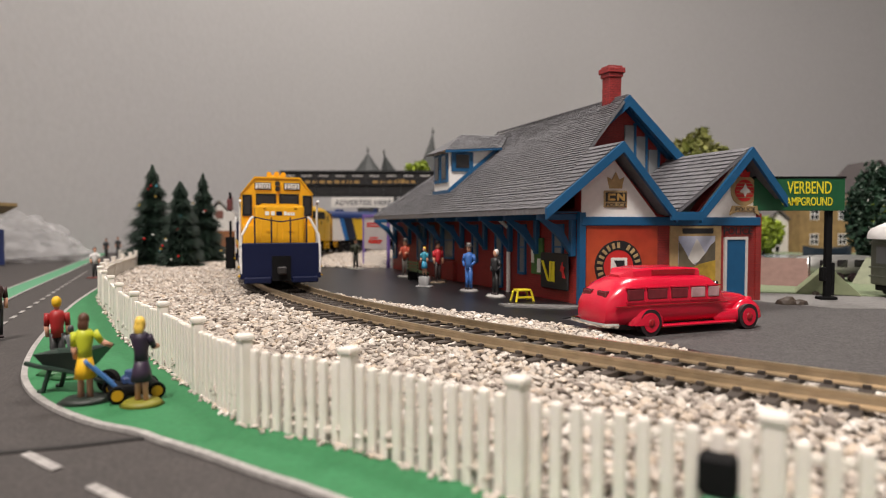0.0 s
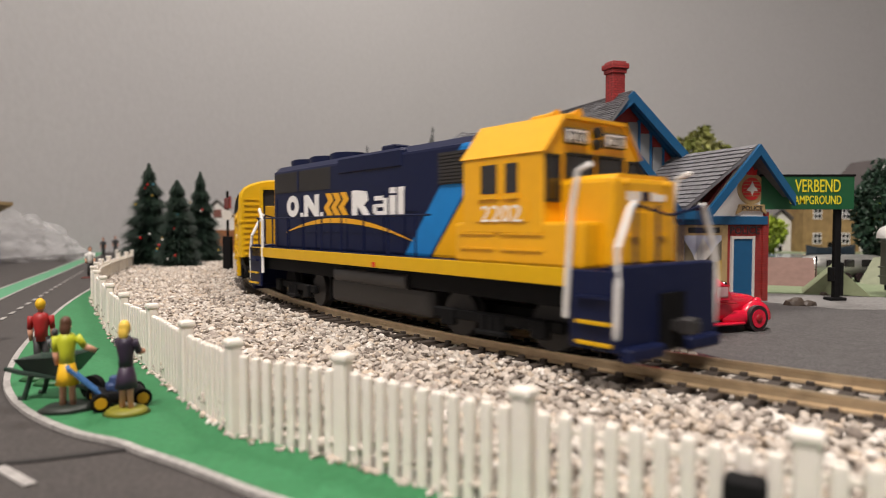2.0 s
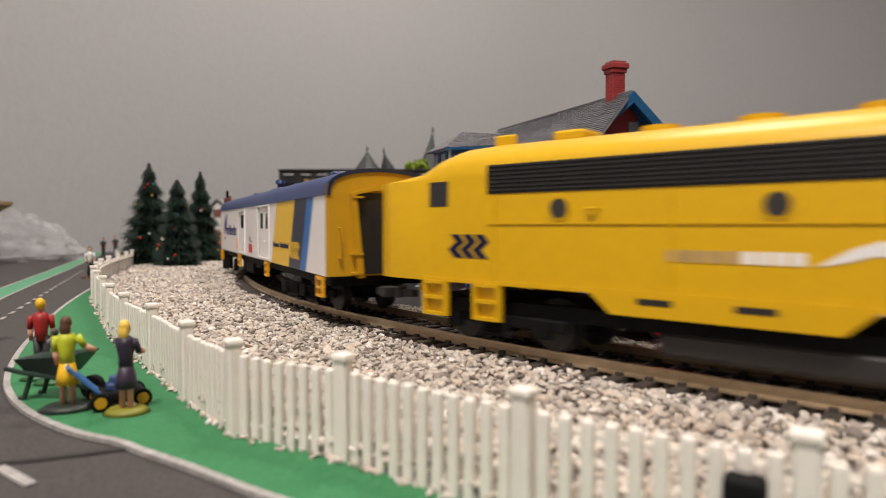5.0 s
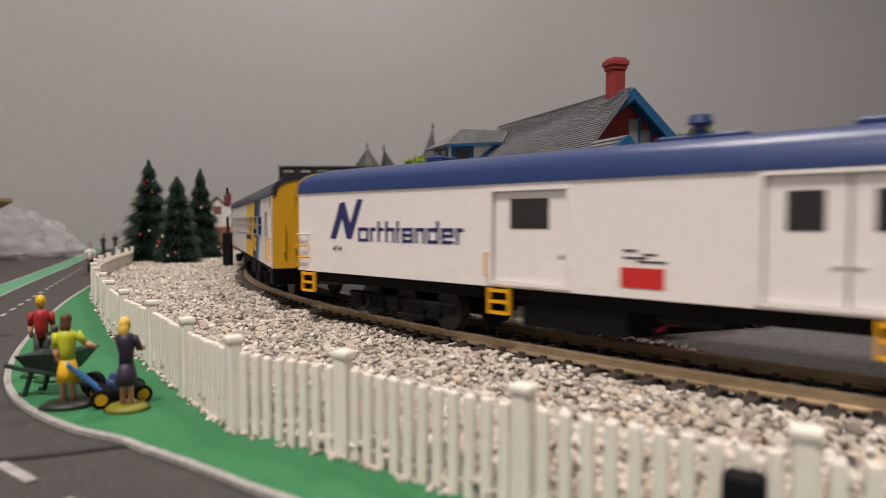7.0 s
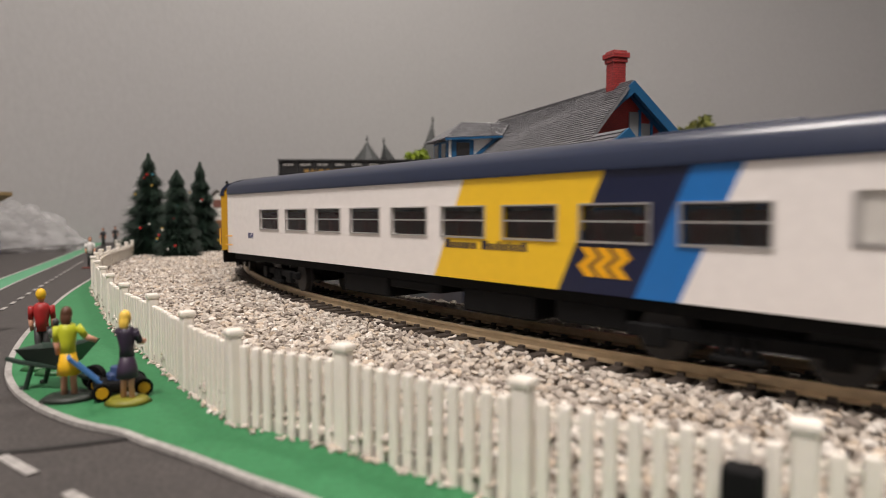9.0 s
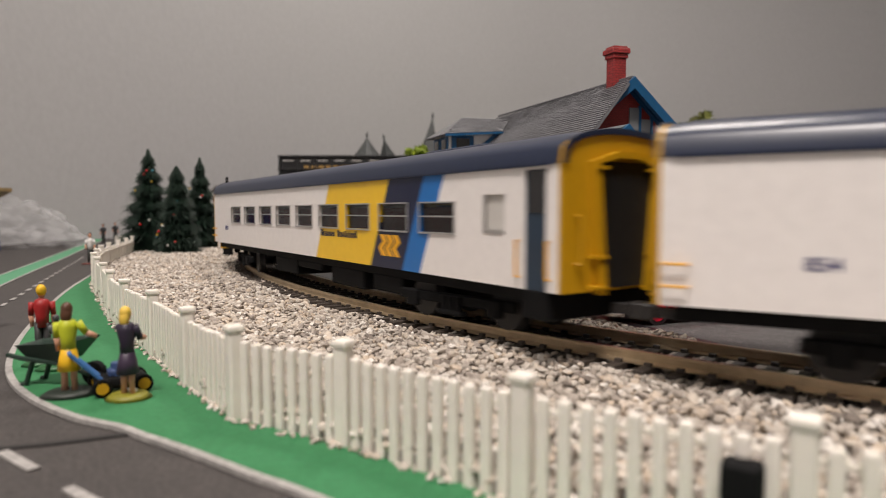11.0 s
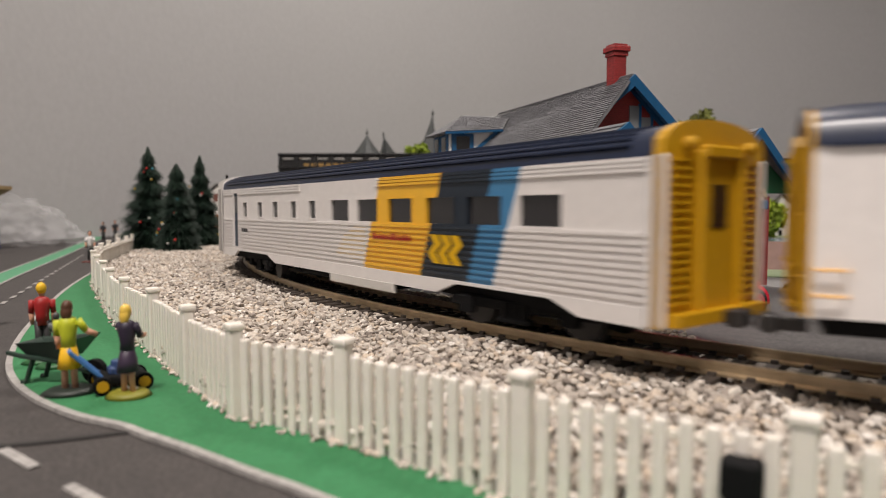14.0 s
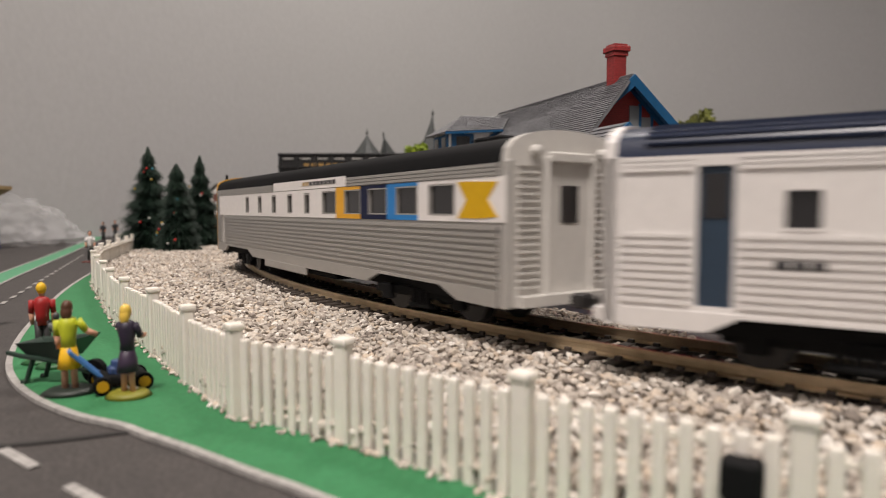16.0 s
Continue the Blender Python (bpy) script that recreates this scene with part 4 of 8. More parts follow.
# on the lawn
figure(-71.4, 119.3, 0.3, 17.2, 192, "brown-haired figurine in a lime top and yellow skirt", (0.09, 0.035, 0.015), (0.48, 0.52, 0.02), (0.78, 0.45, 0.01), skirt=True, base=(0.015, 0.022, 0.016), arms="out", base_size=(5.2, 4.2))
figure(-59.1, 117.1, 0.3, 16.8, 172, "blonde figurine in a dark dress on an olive base", (0.78, 0.52, 0.08), (0.02, 0.012, 0.03), (0.035, 0.02, 0.045), feet=(0.6, 0.57, 0.5), skirt=True, base=(0.19, 0.18, 0.015), arms="fwd", base_size=(4.3, 3.8))
figure(-91.7, 143.6, 0.3, 17.8, 205, "figurine with yellow hair and a red shirt", (0.75, 0.45, 0.01), (0.33, 0.012, 0.012), (0.03, 0.03, 0.03), base=(0.02, 0.10, 0.03))
figure(-86, 139.5, 0.3, 11.5, 200, "crouching figurine in grey clothes", (0.05, 0.05, 0.05), (0.13, 0.14, 0.14), (0.12, 0.13, 0.15), base=(0.02, 0.10, 0.03), arms="fwd")
figure(-139, 190, -0.5, 21, 60, "dark clothed figurine by the kerb", (0.02, 0.015, 0.012), (0.05, 0.02, 0.02), (0.015, 0.015, 0.015), base=None)
figure(-239.9, 429.5, -0.5, 21, 30, "figurine in a white shirt and black trousers", (0.03, 0.02, 0.02), (0.7, 0.68, 0.66), (0.025, 0.025, 0.025), base=(0.14, 0.03, 0.02), base_size=(6, 3))
figure(-376, 700, -0.5, 22, 0, "small dark figurine on the far road", (0.02, 0.02, 0.02), (0.03, 0.03, 0.035), (0.02, 0.02, 0.02), base=None)
figure(-386, 745, -0.5, 23, 40, "small dark figurine on the far road", (0.03, 0.02, 0.02), (0.02, 0.02, 0.022), (0.03, 0.03, 0.03), base=None)


def wheelbarrow():
    w = thing("wheelbarrow", "dark green wheelbarrow on the lawn", "wheelbarrow", m=at_mm(-79, 127.5, 0.3, -8))
    G = mat("barrow_green", (0.012, 0.03, 0.02), 0.4, grain=0.1)
    bm = B()
    rim, low = [(-6, -3.6, 8.2), (7, -4.4, 9.4), (7, 4.4, 9.4), (-6, 3.6, 8.2)], [(-4, -2.4, 5.2), (4, -2.6, 5.2), (4, 2.6, 5.2), (-4, 2.4, 5.2)]
    vr, vl = [bm.verts.new(p) for p in rim], [bm.verts.new(p) for p in low]
    vi = [bm.verts.new((x * 0.94, y * 0.9, z - 0.3)) for x, y, z in rim]
    vj = [bm.verts.new((x * 0.9, y * 0.85, z + 0.6)) for x, y, z in low]
    for a, b in ((vr, vl), (vj, vi)):
        for i in range(4):
            bm.faces.new((a[i], b[i], b[(i + 1) % 4], a[(i + 1) % 4]))
    for i in range(4):
        bm.faces.new((vr[i], vr[(i + 1) % 4], vi[(i + 1) % 4], vi[i]))
    bm.faces.new(vl)
    bm.faces.new(vj[::-1])
    bmesh.ops.recalc_face_normals(bm, faces=bm.faces[:])
    part("tray", bm, G, w)
    for s in (-1, 1):
        part("handle", tube(B(), [(8.5, s * 1.2, 2.4), (2, s * 2.2, 4.6), (-5, s * 3.0, 5.6), (-8, s * 3.3, 6.3)], 0.5, 7), G, w)
        part("leg", tube(B(), [(-3, s * 2.4, 5.2), (-4.6, s * 2.6, 0.2), (-5.6, s * 2.6, 0.2)], 0.5, 7), G, w)
    part("wheel", cyl(B(), 0, 0, -0.7, 0.7, 2.4, n=18, m=Matrix.Translation(Vector((8.6, 0, 2.4))) @ Matrix.Rotation(math.pi / 2, 4, "X")), BLACK, w)


def mower():
    w = thing("lawn_mower", "yellow and black lawn mower with a blue handle", "lawn mower", m=at_mm(-63.2, 122.2, 0.3, 215))
    part("deck", box(B(), -4.5, 4.5, -3.2, 3.2, 1, 3.2, 0.8, 2), BLACK, w)
    part("engine", box(cyl(B(), 0, 0, 3.2, 5.6, 1.9, 1.6, 12), -2.6, 2.2, -1.5, 1.5, 3, 4.6, 0.4), paint((0.03, 0.06, 0.16)), w)
    for x in (-3.6, 3.6):
        for y in (-3.6, 3.6):
            wl = part("wheel", cyl(B(), 0, 0, -0.6, 0.6, 1.7, n=14, m=Matrix.Translation(Vector((x, y, 1.7))) @ Matrix.Rotation(math.pi / 2, 4, "X")), BLACK, w, "black wheel")
            part("hub", cyl(B(), 0, 0, -0.8, 0.8, 1.1, n=10, m=Matrix.Translation(Vector((x, y, 1.7))) @ Matrix.Rotation(math.pi / 2, 4, "X")), SHADEYELLOW, wl, "yellow hub")
    part("handle", tube(B(), [(3.5, -2, 3), (8.5, -2, 8.4), (8.5, 2, 8.4), (3.5, 2, 3)], 0.4, 6), paint((0.05, 0.16, 0.4)), w, "blue bent handle")


wheelbarrow()
mower()


# ---- bus on the lot ----
def bus():
    v = thing("bus", "glossy red vintage model bus parked on the asphalt", "bus", m=at_mm(56.0, 182.1, 3.8, 21) @ Matrix.Diagonal((0.835, 0.86, 0.88, 1)))
    secs = []
    for x, hw, zt, zb in ((-17.4, 6.2, 9.0, 4.6), (-16.6, 8.2, 12.0, 3.6), (-14, 9.6, 15.2, 3.2), (-10.5, 10.2, 17.6, 3.0), (-6, 10.5, 19.2, 3.0), (2, 10.6, 20.0, 3.0), (22, 10.5, 19.8, 3.0), (28, 10.2, 19.0, 3.0),
                          (31.6, 9.6, 17.0, 3.0), (33.8, 9.0, 14.0, 3.0), (35.2, 8.0, 12.9, 3.0), (42, 6.6, 12.4, 3.0), (48, 5.0, 11.6, 3.2), (51.5, 3.8, 10.4, 3.8), (53, 2.6, 8.2, 5.0)):
        ring = []
        n = 20
        for k in range(n):
            a = k * math.tau / n
            c, s_ = math.cos(a), math.sin(a)
            e = 0.55
            ring.append((x, hw * math.copysign(abs(c) ** e, c), (zt + zb) / 2 + (zt - zb) / 2 * math.copysign(abs(s_) ** e, s_)))
        secs.append(ring)
    body = part("body", loft(B(), secs), RED, v, "red streamlined body", True)
    bm = B()
    secs = []
    for x, hw, z0, z1 in ((-7, 3, 18.6, 19.6), (-4, 6.4, 18.6, 21.4), (2, 7.2, 18.8, 22), (18, 7.0, 18.8, 22), (25, 6.2, 18.6, 21.4), (27.5, 3.2, 18.4, 19.4)):
        secs.append([(x, -hw, z0), (x, -hw * 0.96, z1 - 0.6), (x, -hw * 0.86, z1), (x, hw * 0.86, z1), (x, hw * 0.96, z1 - 0.6), (x, hw, z0)])
    rk = part("roof_rack", loft(bm, secs), RED, v, "red roof box", True)
    for s in (-1, 1):
        part("sign_bar", box(B(), 3, 22, s * 7.1 - 0.2, s * 7.1 + 0.2, 19.8, 21.2), DARKRED, rk, "dark red bar of writing")
        for x0, x1 in ((-9.4, -2.8), (-1.4, 7), (8.6, 15.8), (17.4, 23.6), (25.2, 30)):
            w = part("window", box(B(), x0, x1, s * 10.2 - 0.55, s * 10.2 + 0.55, 12.0 if x0 > -5 else 11.8, 15.6, 0.5, 2), redpane if x0 < 16 else glass_grey, body, "dim side window")
            part("window_rim", box(box(B(), x0 - 0.5, x1 + 0.5, s * 10.3 - 0.5, s * 10.3 + 0.5, 11.2, 11.7), x0 - 0.5, x1 + 0.5, s * 10.2 - 0.55, s * 10.2 + 0.55, 15.7, 16.1), RED, w)
        part("side_line", box(B(), -14, 34, s * 10.4 - 0.35, s * 10.4 + 0.35, 9.8, 10.2), DARKRED, body)
        part("running_board", box(B(), 5, 38, s * 9.6 - 1.4, s * 9.6 + 1.4, 2.6, 3.6, 0.4), RED, body)
        for x, rr in ((0, 7.4), (43.8, 7.0)):
            bm = B()
            ball(bm, 0, 0, 0, rr, 2.8, rr * 0.86, 18)
            bmesh.ops.bisect_plane(bm, geom=bm.verts[:] + bm.edges[:] + bm.faces[:], plane_co=(0, 0, -0.6), plane_no=(0, 0, -1), clear_outer=True)
            bmesh.ops.translate(bm, vec=(x + (1.5 if x > 20 else -0.5), s * (8.6 if x < 20 else 8.0), 4.2), verts=bm.verts)
            if x > 20:
                ball(bm, x - 6.5, s * 8.2, 4.6, 8, 2.0, 2.6, 14)
            part("mudguard", bm, RED, body, "rounded red mudguard", True)
            turn = Matrix.Translation(Vector((x, s * 9.4, 4.4))) @ Matrix.Rotation(math.pi / 2, 4, "X")
            wl = part("wheel", cyl(B(), 0, 0, -1.5, 1.5, 4.4, n=26, m=turn), RUBBER, v, "dark tyre on a red wheel", True)
            bm = cyl(B(), 0, 0, -1.75, 1.75, 3.1, n=22, m=turn)
            part("rim", bm, RED, wl, "", True)
            part("hub", ball(B(), x, s * 11.0, 4.4, 1.5, 0.7, 1.5, 12), DARKRED, wl, "", True)
        part("headlamp", ball(B(), 48.5, s * 5.8, 9.6, 1.9, 1.3, 1.3, 12), RED, body, "", True)
    for y in (-4.2, 4.2):
        part("rear_window", box(B(), -15.6, -13.4, y - 2.6, y + 2.6, 12.2, 14.8, 0.6, 2, m=Matrix.Rotation(radians(0), 4, "Y")), redpane, body)
    part("windscreen", box(B(), 31.4, 33.2, -7.2, 7.2, 14, 16.8, 0.4), PANE, body)
    part("rear_bumper", tube(B(), [(-13.5, -11, 4.2), (-17.6, -9.4, 4.2), (-18.6, -4, 4.2), (-18.6, 4, 4.2), (-17.6, 9.4, 4.2), (-13.5, 11, 4.2)], 0.85, 8), CHROME, v, "chrome rear bumper", True)
    part("front_bumper", tube(B(), [(50, -9, 4), (53.4, -6, 4), (54, 0, 4), (53.4, 6, 4), (50, 9, 4)], 0.75, 8), CHROME, v, "chrome front bumper", True)
    part("chassis", box(B(), -12, 48, -7.5, 7.5, 2.2, 4), RUBBER, v)


glass_grey = mat("pale_window_pane", (0.42, 0.25, 0.26), 0.1, grain=0.3, scale=300)
redpane = mat("red_tinted_pane", (0.13, 0.012, 0.018), 0.1, grain=0.2, coat=0.5, second=(0.22, 0.02, 0.03), spots=0.7)
bus()


# ---- trees ----
NEEDLE = mat("dark_pine_bristle", (0.008, 0.025, 0.015), 0.65, grain=0.3, second=(0.015, 0.04, 0.02), spots=0.6, per_piece=0.5)
BARK = mat("wire_trunk", (0.03, 0.02, 0.015), 0.8)


def conifer(x, y, z, h, r, seed, label, dense=7000, blunt=0.0):
    """A bottle-brush pine: a wire trunk and thousands of drooping bristles in uneven whorls."""
    t = thing("pine_tree", label, "tree", "pines by the fence", m=at_mm(x, y, z))
    part("trunk", tube(B(), [(0, 0, -1), (0, 0, h * 0.5), (0, 0, h)], [1.6, 1.0, 0.3], 8), BARK, t)
    rng = np.random.default_rng(seed)
    V, Fc = [], []
    lob = rng.uniform(0.72, 1.15, 12)
    for i in range(dense):
        q = rng.random() ** 1.35
        zc = h * (0.02 + 0.98 * q)
        whorl = 0.86 + 0.16 * math.sin(zc / h * 44 + rng.uniform(-.6, .6))
        a = rng.uniform(0, math.tau)
        rad = r * ((1 - q) ** (0.85 - 0.3 * blunt) + 0.035) * whorl * lob[int(a / math.tau * 12) % 12] * rng.uniform(0.7, 1.08)
        c, s = math.cos(a), math.sin(a)
        droop = rad * rng.uniform(0.05, 0.4)
        wd = rng.uniform(0.35, 0.75)
        n = len(V)
        V += [(c * 0.3, s * 0.3, zc), (c * rad * .6 - s * wd, s * rad * .6 + c * wd, zc - droop * .35), (c * rad * .6 + s * wd, s * rad * .6 - c * wd, zc - droop * .35), (c * rad, s * rad, zc - droop), (c * rad * .6, s * rad * .6, zc + 0.5 - droop * .35)]
        Fc += [(n, n + 1, n + 4), (n, n + 4, n + 2), (n + 1, n + 3, n + 4), (n + 4, n + 3, n + 2)]
    me = bpy.data.meshes.new("crown")
    me.from_pydata([(a * MM, b * MM, c * MM) for a, b, c in V], [], Fc)
    me.materials.append(NEEDLE)
    o = new("crown", me)
    o.parent = t
    o["label"] = "dark green bristle crown"
    for k in range(9):
        q = rng.uniform(0.1, 0.8)
        a = rng.uniform(math.pi * 1.0, math.pi * 2.0)
        rr = r * (1 - q) * 0.88
        col = [(0.5, 0.02, 0.02), (0.55, 0.55, 0.52), (0.08, 0.3, 0.38), (0.45, 0.3, 0.05)][k % 4]
        part("bauble", ball(B(), rr * math.cos(a), rr * math.sin(a), h * q, 0.95, n=9), paint(col, 0.25), t, "tiny round bauble", True)
    return t


conifer(-238, 514, 2.5, 83, 31, 1, "dark green bristle pine with tiny baubles")
conifer(-207, 494, 2.5, 68, 25, 2, "blunt dark green pine with red baubles", 7000, 0.9)
conifer(-214, 560, 2.5, 80, 31, 3, "dark green bristle pine with a white ball")
tagged(part("white_ball", ball(B(), -222, 540, 54, 3.2, n=12), LETTERWHITE, None, smooth=True), "white fluffy ball hanging in a pine", "ornament")


def leafy(name, x, y, z, rx, rz, n, seed, material, label, trunk=8.0, leaf=2.2):
    """A rounded tree or bush of many small clumps of leaves."""
    t = thing(name, label, "tree" if trunk > 0 else "bush", m=at_mm(x, y, z))
    if trunk > 0:
        bm = tube(B(), [(0, 0, -1), (0.4, 0, trunk), (0, 0, trunk + rz)], [1.8, 1.3, 0.5], 8)
        for k in range(5):
            a = k * 1.3
            tube(bm, [(0, 0, trunk), (math.cos(a) * rx * .5, math.sin(a) * rx * .5, trunk + rz * .9)], [0.8, 0.3], 6)
        part("trunk", bm, BARK, t)
    rng = np.random.default_rng(seed)
    V, Fc = [], []
    for i in range(n):
        d = rng.normal(size=3)
        d /= np.linalg.norm(d)
        q = rng.uniform(0.72, 1.06) * (1 + 0.14 * math.sin(d[0] * 5 + seed) * math.cos(d[2] * 6))
        c = np.array([d[0] * rx * q, d[1] * rx * q, max(trunk, 0) + rz + d[2] * rz * q])
        a, b = rng.normal(size=3), rng.normal(size=3)
        a /= np.linalg.norm(a)
        b -= a * (a @ b)
        b /= np.linalg.norm(b)
        s = leaf * rng.uniform(0.6, 1.3)
        m0 = len(V)
        nn = np.cross(a, b) * s * 0.3
        V += [tuple((c + a * s) * MM), tuple((c + b * s * .6 + nn) * MM), tuple((c - a * s) * MM), tuple((c - b * s * .6 + nn) * MM), tuple((c - nn) * MM)]
        Fc += [(m0, m0 + 1, m0 + 4), (m0 + 1, m0 + 2, m0 + 4), (m0 + 2, m0 + 3, m0 + 4), (m0 + 3, m0, m0 + 4)]
    me = bpy.data.meshes.new("crown")
    me.from_pydata(V, [], Fc)
    me.materials.append(material)
    o = new("crown", me)
    o.parent = t
    return t


HEDGE = mat("dark_hedge_leaf", (0.018, 0.05, 0.028), 0.6, grain=0.3, second=(0.03, 0.08, 0.04), spots=0.6, per_piece=0.5)
LIME = mat("lime_foliage", (0.28, 0.36, 0.02), 0.7, grain=0.3, second=(0.16, 0.26, 0.02), spots=0.7, per_piece=0.5)
MOSS = mat("yellow_green_foliage", (0.17, 0.20, 0.03), 0.8, grain=0.3, second=(0.30, 0.26, 0.12), spots=0.7, per_piece=0.5)
ROCK = mat("tan_plaster_rock", (0.42, 0.38, 0.28), 0.9, grain=0.3, scale=120, bump=0.6, second=(0.3, 0.3, 0.15), spots=0.8)
leafy("clipped_tree", 262, 372, 4, 18, 30, 2600, 4, HEDGE, "dark green clipped egg-shaped tree", 8, 2.2)
leafy("lime_bush", -38, 930, 4, 24, 30, 900, 5, LIME, "lime green foliage behind the bridge", 66, 5)
leafy("bush", 352, 690, 4, 20, 18, 500, 6, LIME, "bright green bush by the water", 4, 4)
leafy("bush", 440, 640, 4, 16, 10, 400, 8, LIME, "small green shrub by the building", 32, 3)
leafy("hill_tree", 278, 700, 50, 34, 42, 1500, 7, MOSS, "yellow green tree on a rock behind the station", 2, 5)


def rock(x, y, rx, ry, h, seed):
    bm = B()
    res = bmesh.ops.create_icosphere(bm, subdivisions=4, radius=1)
    for v_ in res["verts"]:
        n_ = noise.fractal(v_.co * 1.8 + Vector((seed, 0, 0)), 1.0, 2.0, 5)
        v_.co *= 1 + 0.28 * n_
        v_.co = Vector((v_.co.x * rx, v_.co.y * ry, max(v_.co.z, -0.05) * h))
    ob = part("rock", bm, ROCK, None, smooth=True)
    ob.matrix_basis = at_mm(x, y, 3.8)
    tagged(ob, "tan plaster rock hill behind the station", "rock")


rock(292, 725, 60, 50, 96, 3)


# ---- small things on the platform ----
def step_stool():
    t = thing("step_stool", "small yellow plastic step stool", "stool", m=at_mm(32.9, 256, 4.2, 20))
    part("tread", box(B(), -3.2, 3.2, -2.2, 2.2, 4.2, 5.0, 0.2), SIGNYELLOW, t)
    for x in (-3, 3):
        for y in (-2, 2):
            part("leg", tube(B(), [(x, y, 4.3), (x * 1.35, y * 1.3, 0)], 0.5, 6), SIGNYELLOW, t)
    part("rung", box(B(), -3.8, 3.8, -2.6, -2.2, 1.4, 2.2), SIGNYELLOW, t)


def bench():
    t = thing("bench", "dark green platform bench against the wall", "bench", m=at_mm(-14, 352, 4.2, 113))
    G = paint((0.05, 0.07, 0.03))
    for k in range(3):
        part("slat", box(B(), -9, 9, -3 + k * 2, -1.6 + k * 2, 5, 5.6), G, t)
        part("back_slat", box(B(), -9, 9, 3.2, 3.7, 6.4 + k * 1.8, 7.6 + k * 1.8), G, t)
    for x in (-8, 8):
        part("leg", box(box(B(), x - 0.5, x + 0.5, -3, 3.4, 0, 5), x - 0.5, x + 0.5, 3, 3.6, 5, 12), BLACK, t)


step_stool()
bench()


def billboard():
    t = thing("billboard", "lavender framed billboard with a little white fence", "billboard", m=at_mm(-62, 491, 3.8, -50))
    P = mat("lavender_frame", (0.17, 0.11, 0.36), 0.5)
    F_ = mat("pale_poster", (0.45, 0.42, 0.42), 0.6, grain=0.1, scale=100)
    for x in (0, 33):
        part("post", box(B(), x - 1, x + 1, -1, 1, 0, 41, 0.2), P, t)
    part("panel", box(B(), 1, 32, -0.5, 0.5, 14, 38), F_, t)
    part("top_rail", box(B(), 1, 32, -1, 1, 38, 40.5, 0.2), P, t)
    for z, x0, x1 in ((33, 5, 22), (31, 5, 26), (22, 9, 20), (20, 7, 26), (18.4, 7, 24)):
        part("text_bar", box(B(), x0, x1, -0.7, -0.5, z, z + 1.2), SIGNRED, t)
    for k in range(11):
        part("picket", box(B(), 1.5 + k * 2.8, 3.2 + k * 2.8, -1.2, -0.6, 0, 11, 0.2), FENCE, t)
    part("picket_rail", box(B(), 1, 32, -0.6, 0, 6, 7), FENCE, t)


billboard()


# ---- behind: bridge, spires, house, signal ----
def bridge():
    t = thing("girder_bridge", "black plate girder bridge over the tracks", "bridge", m=at_mm(0, 900, 3.8))
    GB = mat("bridge_black", (0.012, 0.012, 0.013), 0.45, grain=0.2)
    part("girder", box(B(), -232, 130, -3, 3, 76, 108, 0.5), GB, t)
    for z in (73.5, 90, 108):
        part("flange", box(B(), -232, 130, -7, 5, z, z + 2.4, 0.3), GB, t)
    for k in range(16):
        part("stiffener", box(B(), -230 + k * 24, -228 + k * 24, -5, -3, 76, 108), GB, t)
        part("light_slot", box(B(), -224 + k * 24, -210 + k * 24, -7.6, -7, 102, 103.6), PALE, t, "pale reflector strip")
        part("light_slot", box(B(), -224 + k * 24, -212 + k * 24, -7.6, -7, 78.6, 80), GRILLE, t)
    x = -196
    for k, w in enumerate([7, 7, 7, 7, 7, 4, 7, 7, 0, 0, 0, 0, 7, 7, 6, 4, 6, 4, 6]):
        if w:
            part("mark_block", box(B(), x, x + w, -3.6, -3, 92.6, 96.4), GOLD, t)
        x += w + 3.4 if w else 4
    part("orange_plate", box(B(), -64, -54, -3.8, -3, 93, 98), GOLD, t)
    for px in (-226, 60):
        part("pier", box(B(), px - 7, px + 7, -16, 16, -4, 74, 0.6), PALE, t, "grey bridge pier")
    s = thing("advert_board", "white board lettered in grey capitals under the bridge", "sign", m=at_mm(0, 892, 3.8))
    part("board", box(B(), -158, -70, -1.2, 0, 58, 72.5, 0.3), PAPER, s)
    words("ADVERTISE HERE", 10, paint((0.12, 0.12, 0.13)), s, face_m(-153, -1.35, 61.5, (1, 0, 0)), 0.1, "lettering", 0.25, width=80)
    for q in (-150, -80):
        part("hanger", box(B(), q - 1, q + 1, -0.8, 0, 72, 77), BLACK, s)


bridge()
SPIRE = mat("dark_spire_slate", (0.05, 0.055, 0.055), 0.6, grain=0.3, scale=200, bump=0.4)


def spire(x, y, base_r, z0, z1, n, lean, label, body=True):
    t = thing("spire_tower", label, "tower", "dark spires", m=at_mm(x, y, 3.8))
    part("tower", cyl(B(), 0, 0, -4, z0, base_r * 0.8, n=n), SPIRE, t)
    bm = B()
    rows = 9
    for k in range(rows):
        q0, q1 = k / rows, (k + 1) / rows
        res = bmesh.ops.create_cone(bm, cap_ends=True, segments=n, radius1=base_r * (1 - q0) ** 1.15 + 0.7, radius2=base_r * (1 - q1) ** 1.15 + 0.5, depth=(z1 - z0) / rows)
        bmesh.ops.translate(bm, vec=(lean * q0, 0, z0 + (z1 - z0) * (q0 + q1) / 2), verts=res["verts"])
    part("spire", bm, SPIRE, t)
    part("finial", ball(cyl(B(), lean, 0, z1 - 2, z1 + 8, 0.9, n=8), lean, 0, z1 + 3, 2.4, 2.4, 1.6, 10), SPIRE, t)


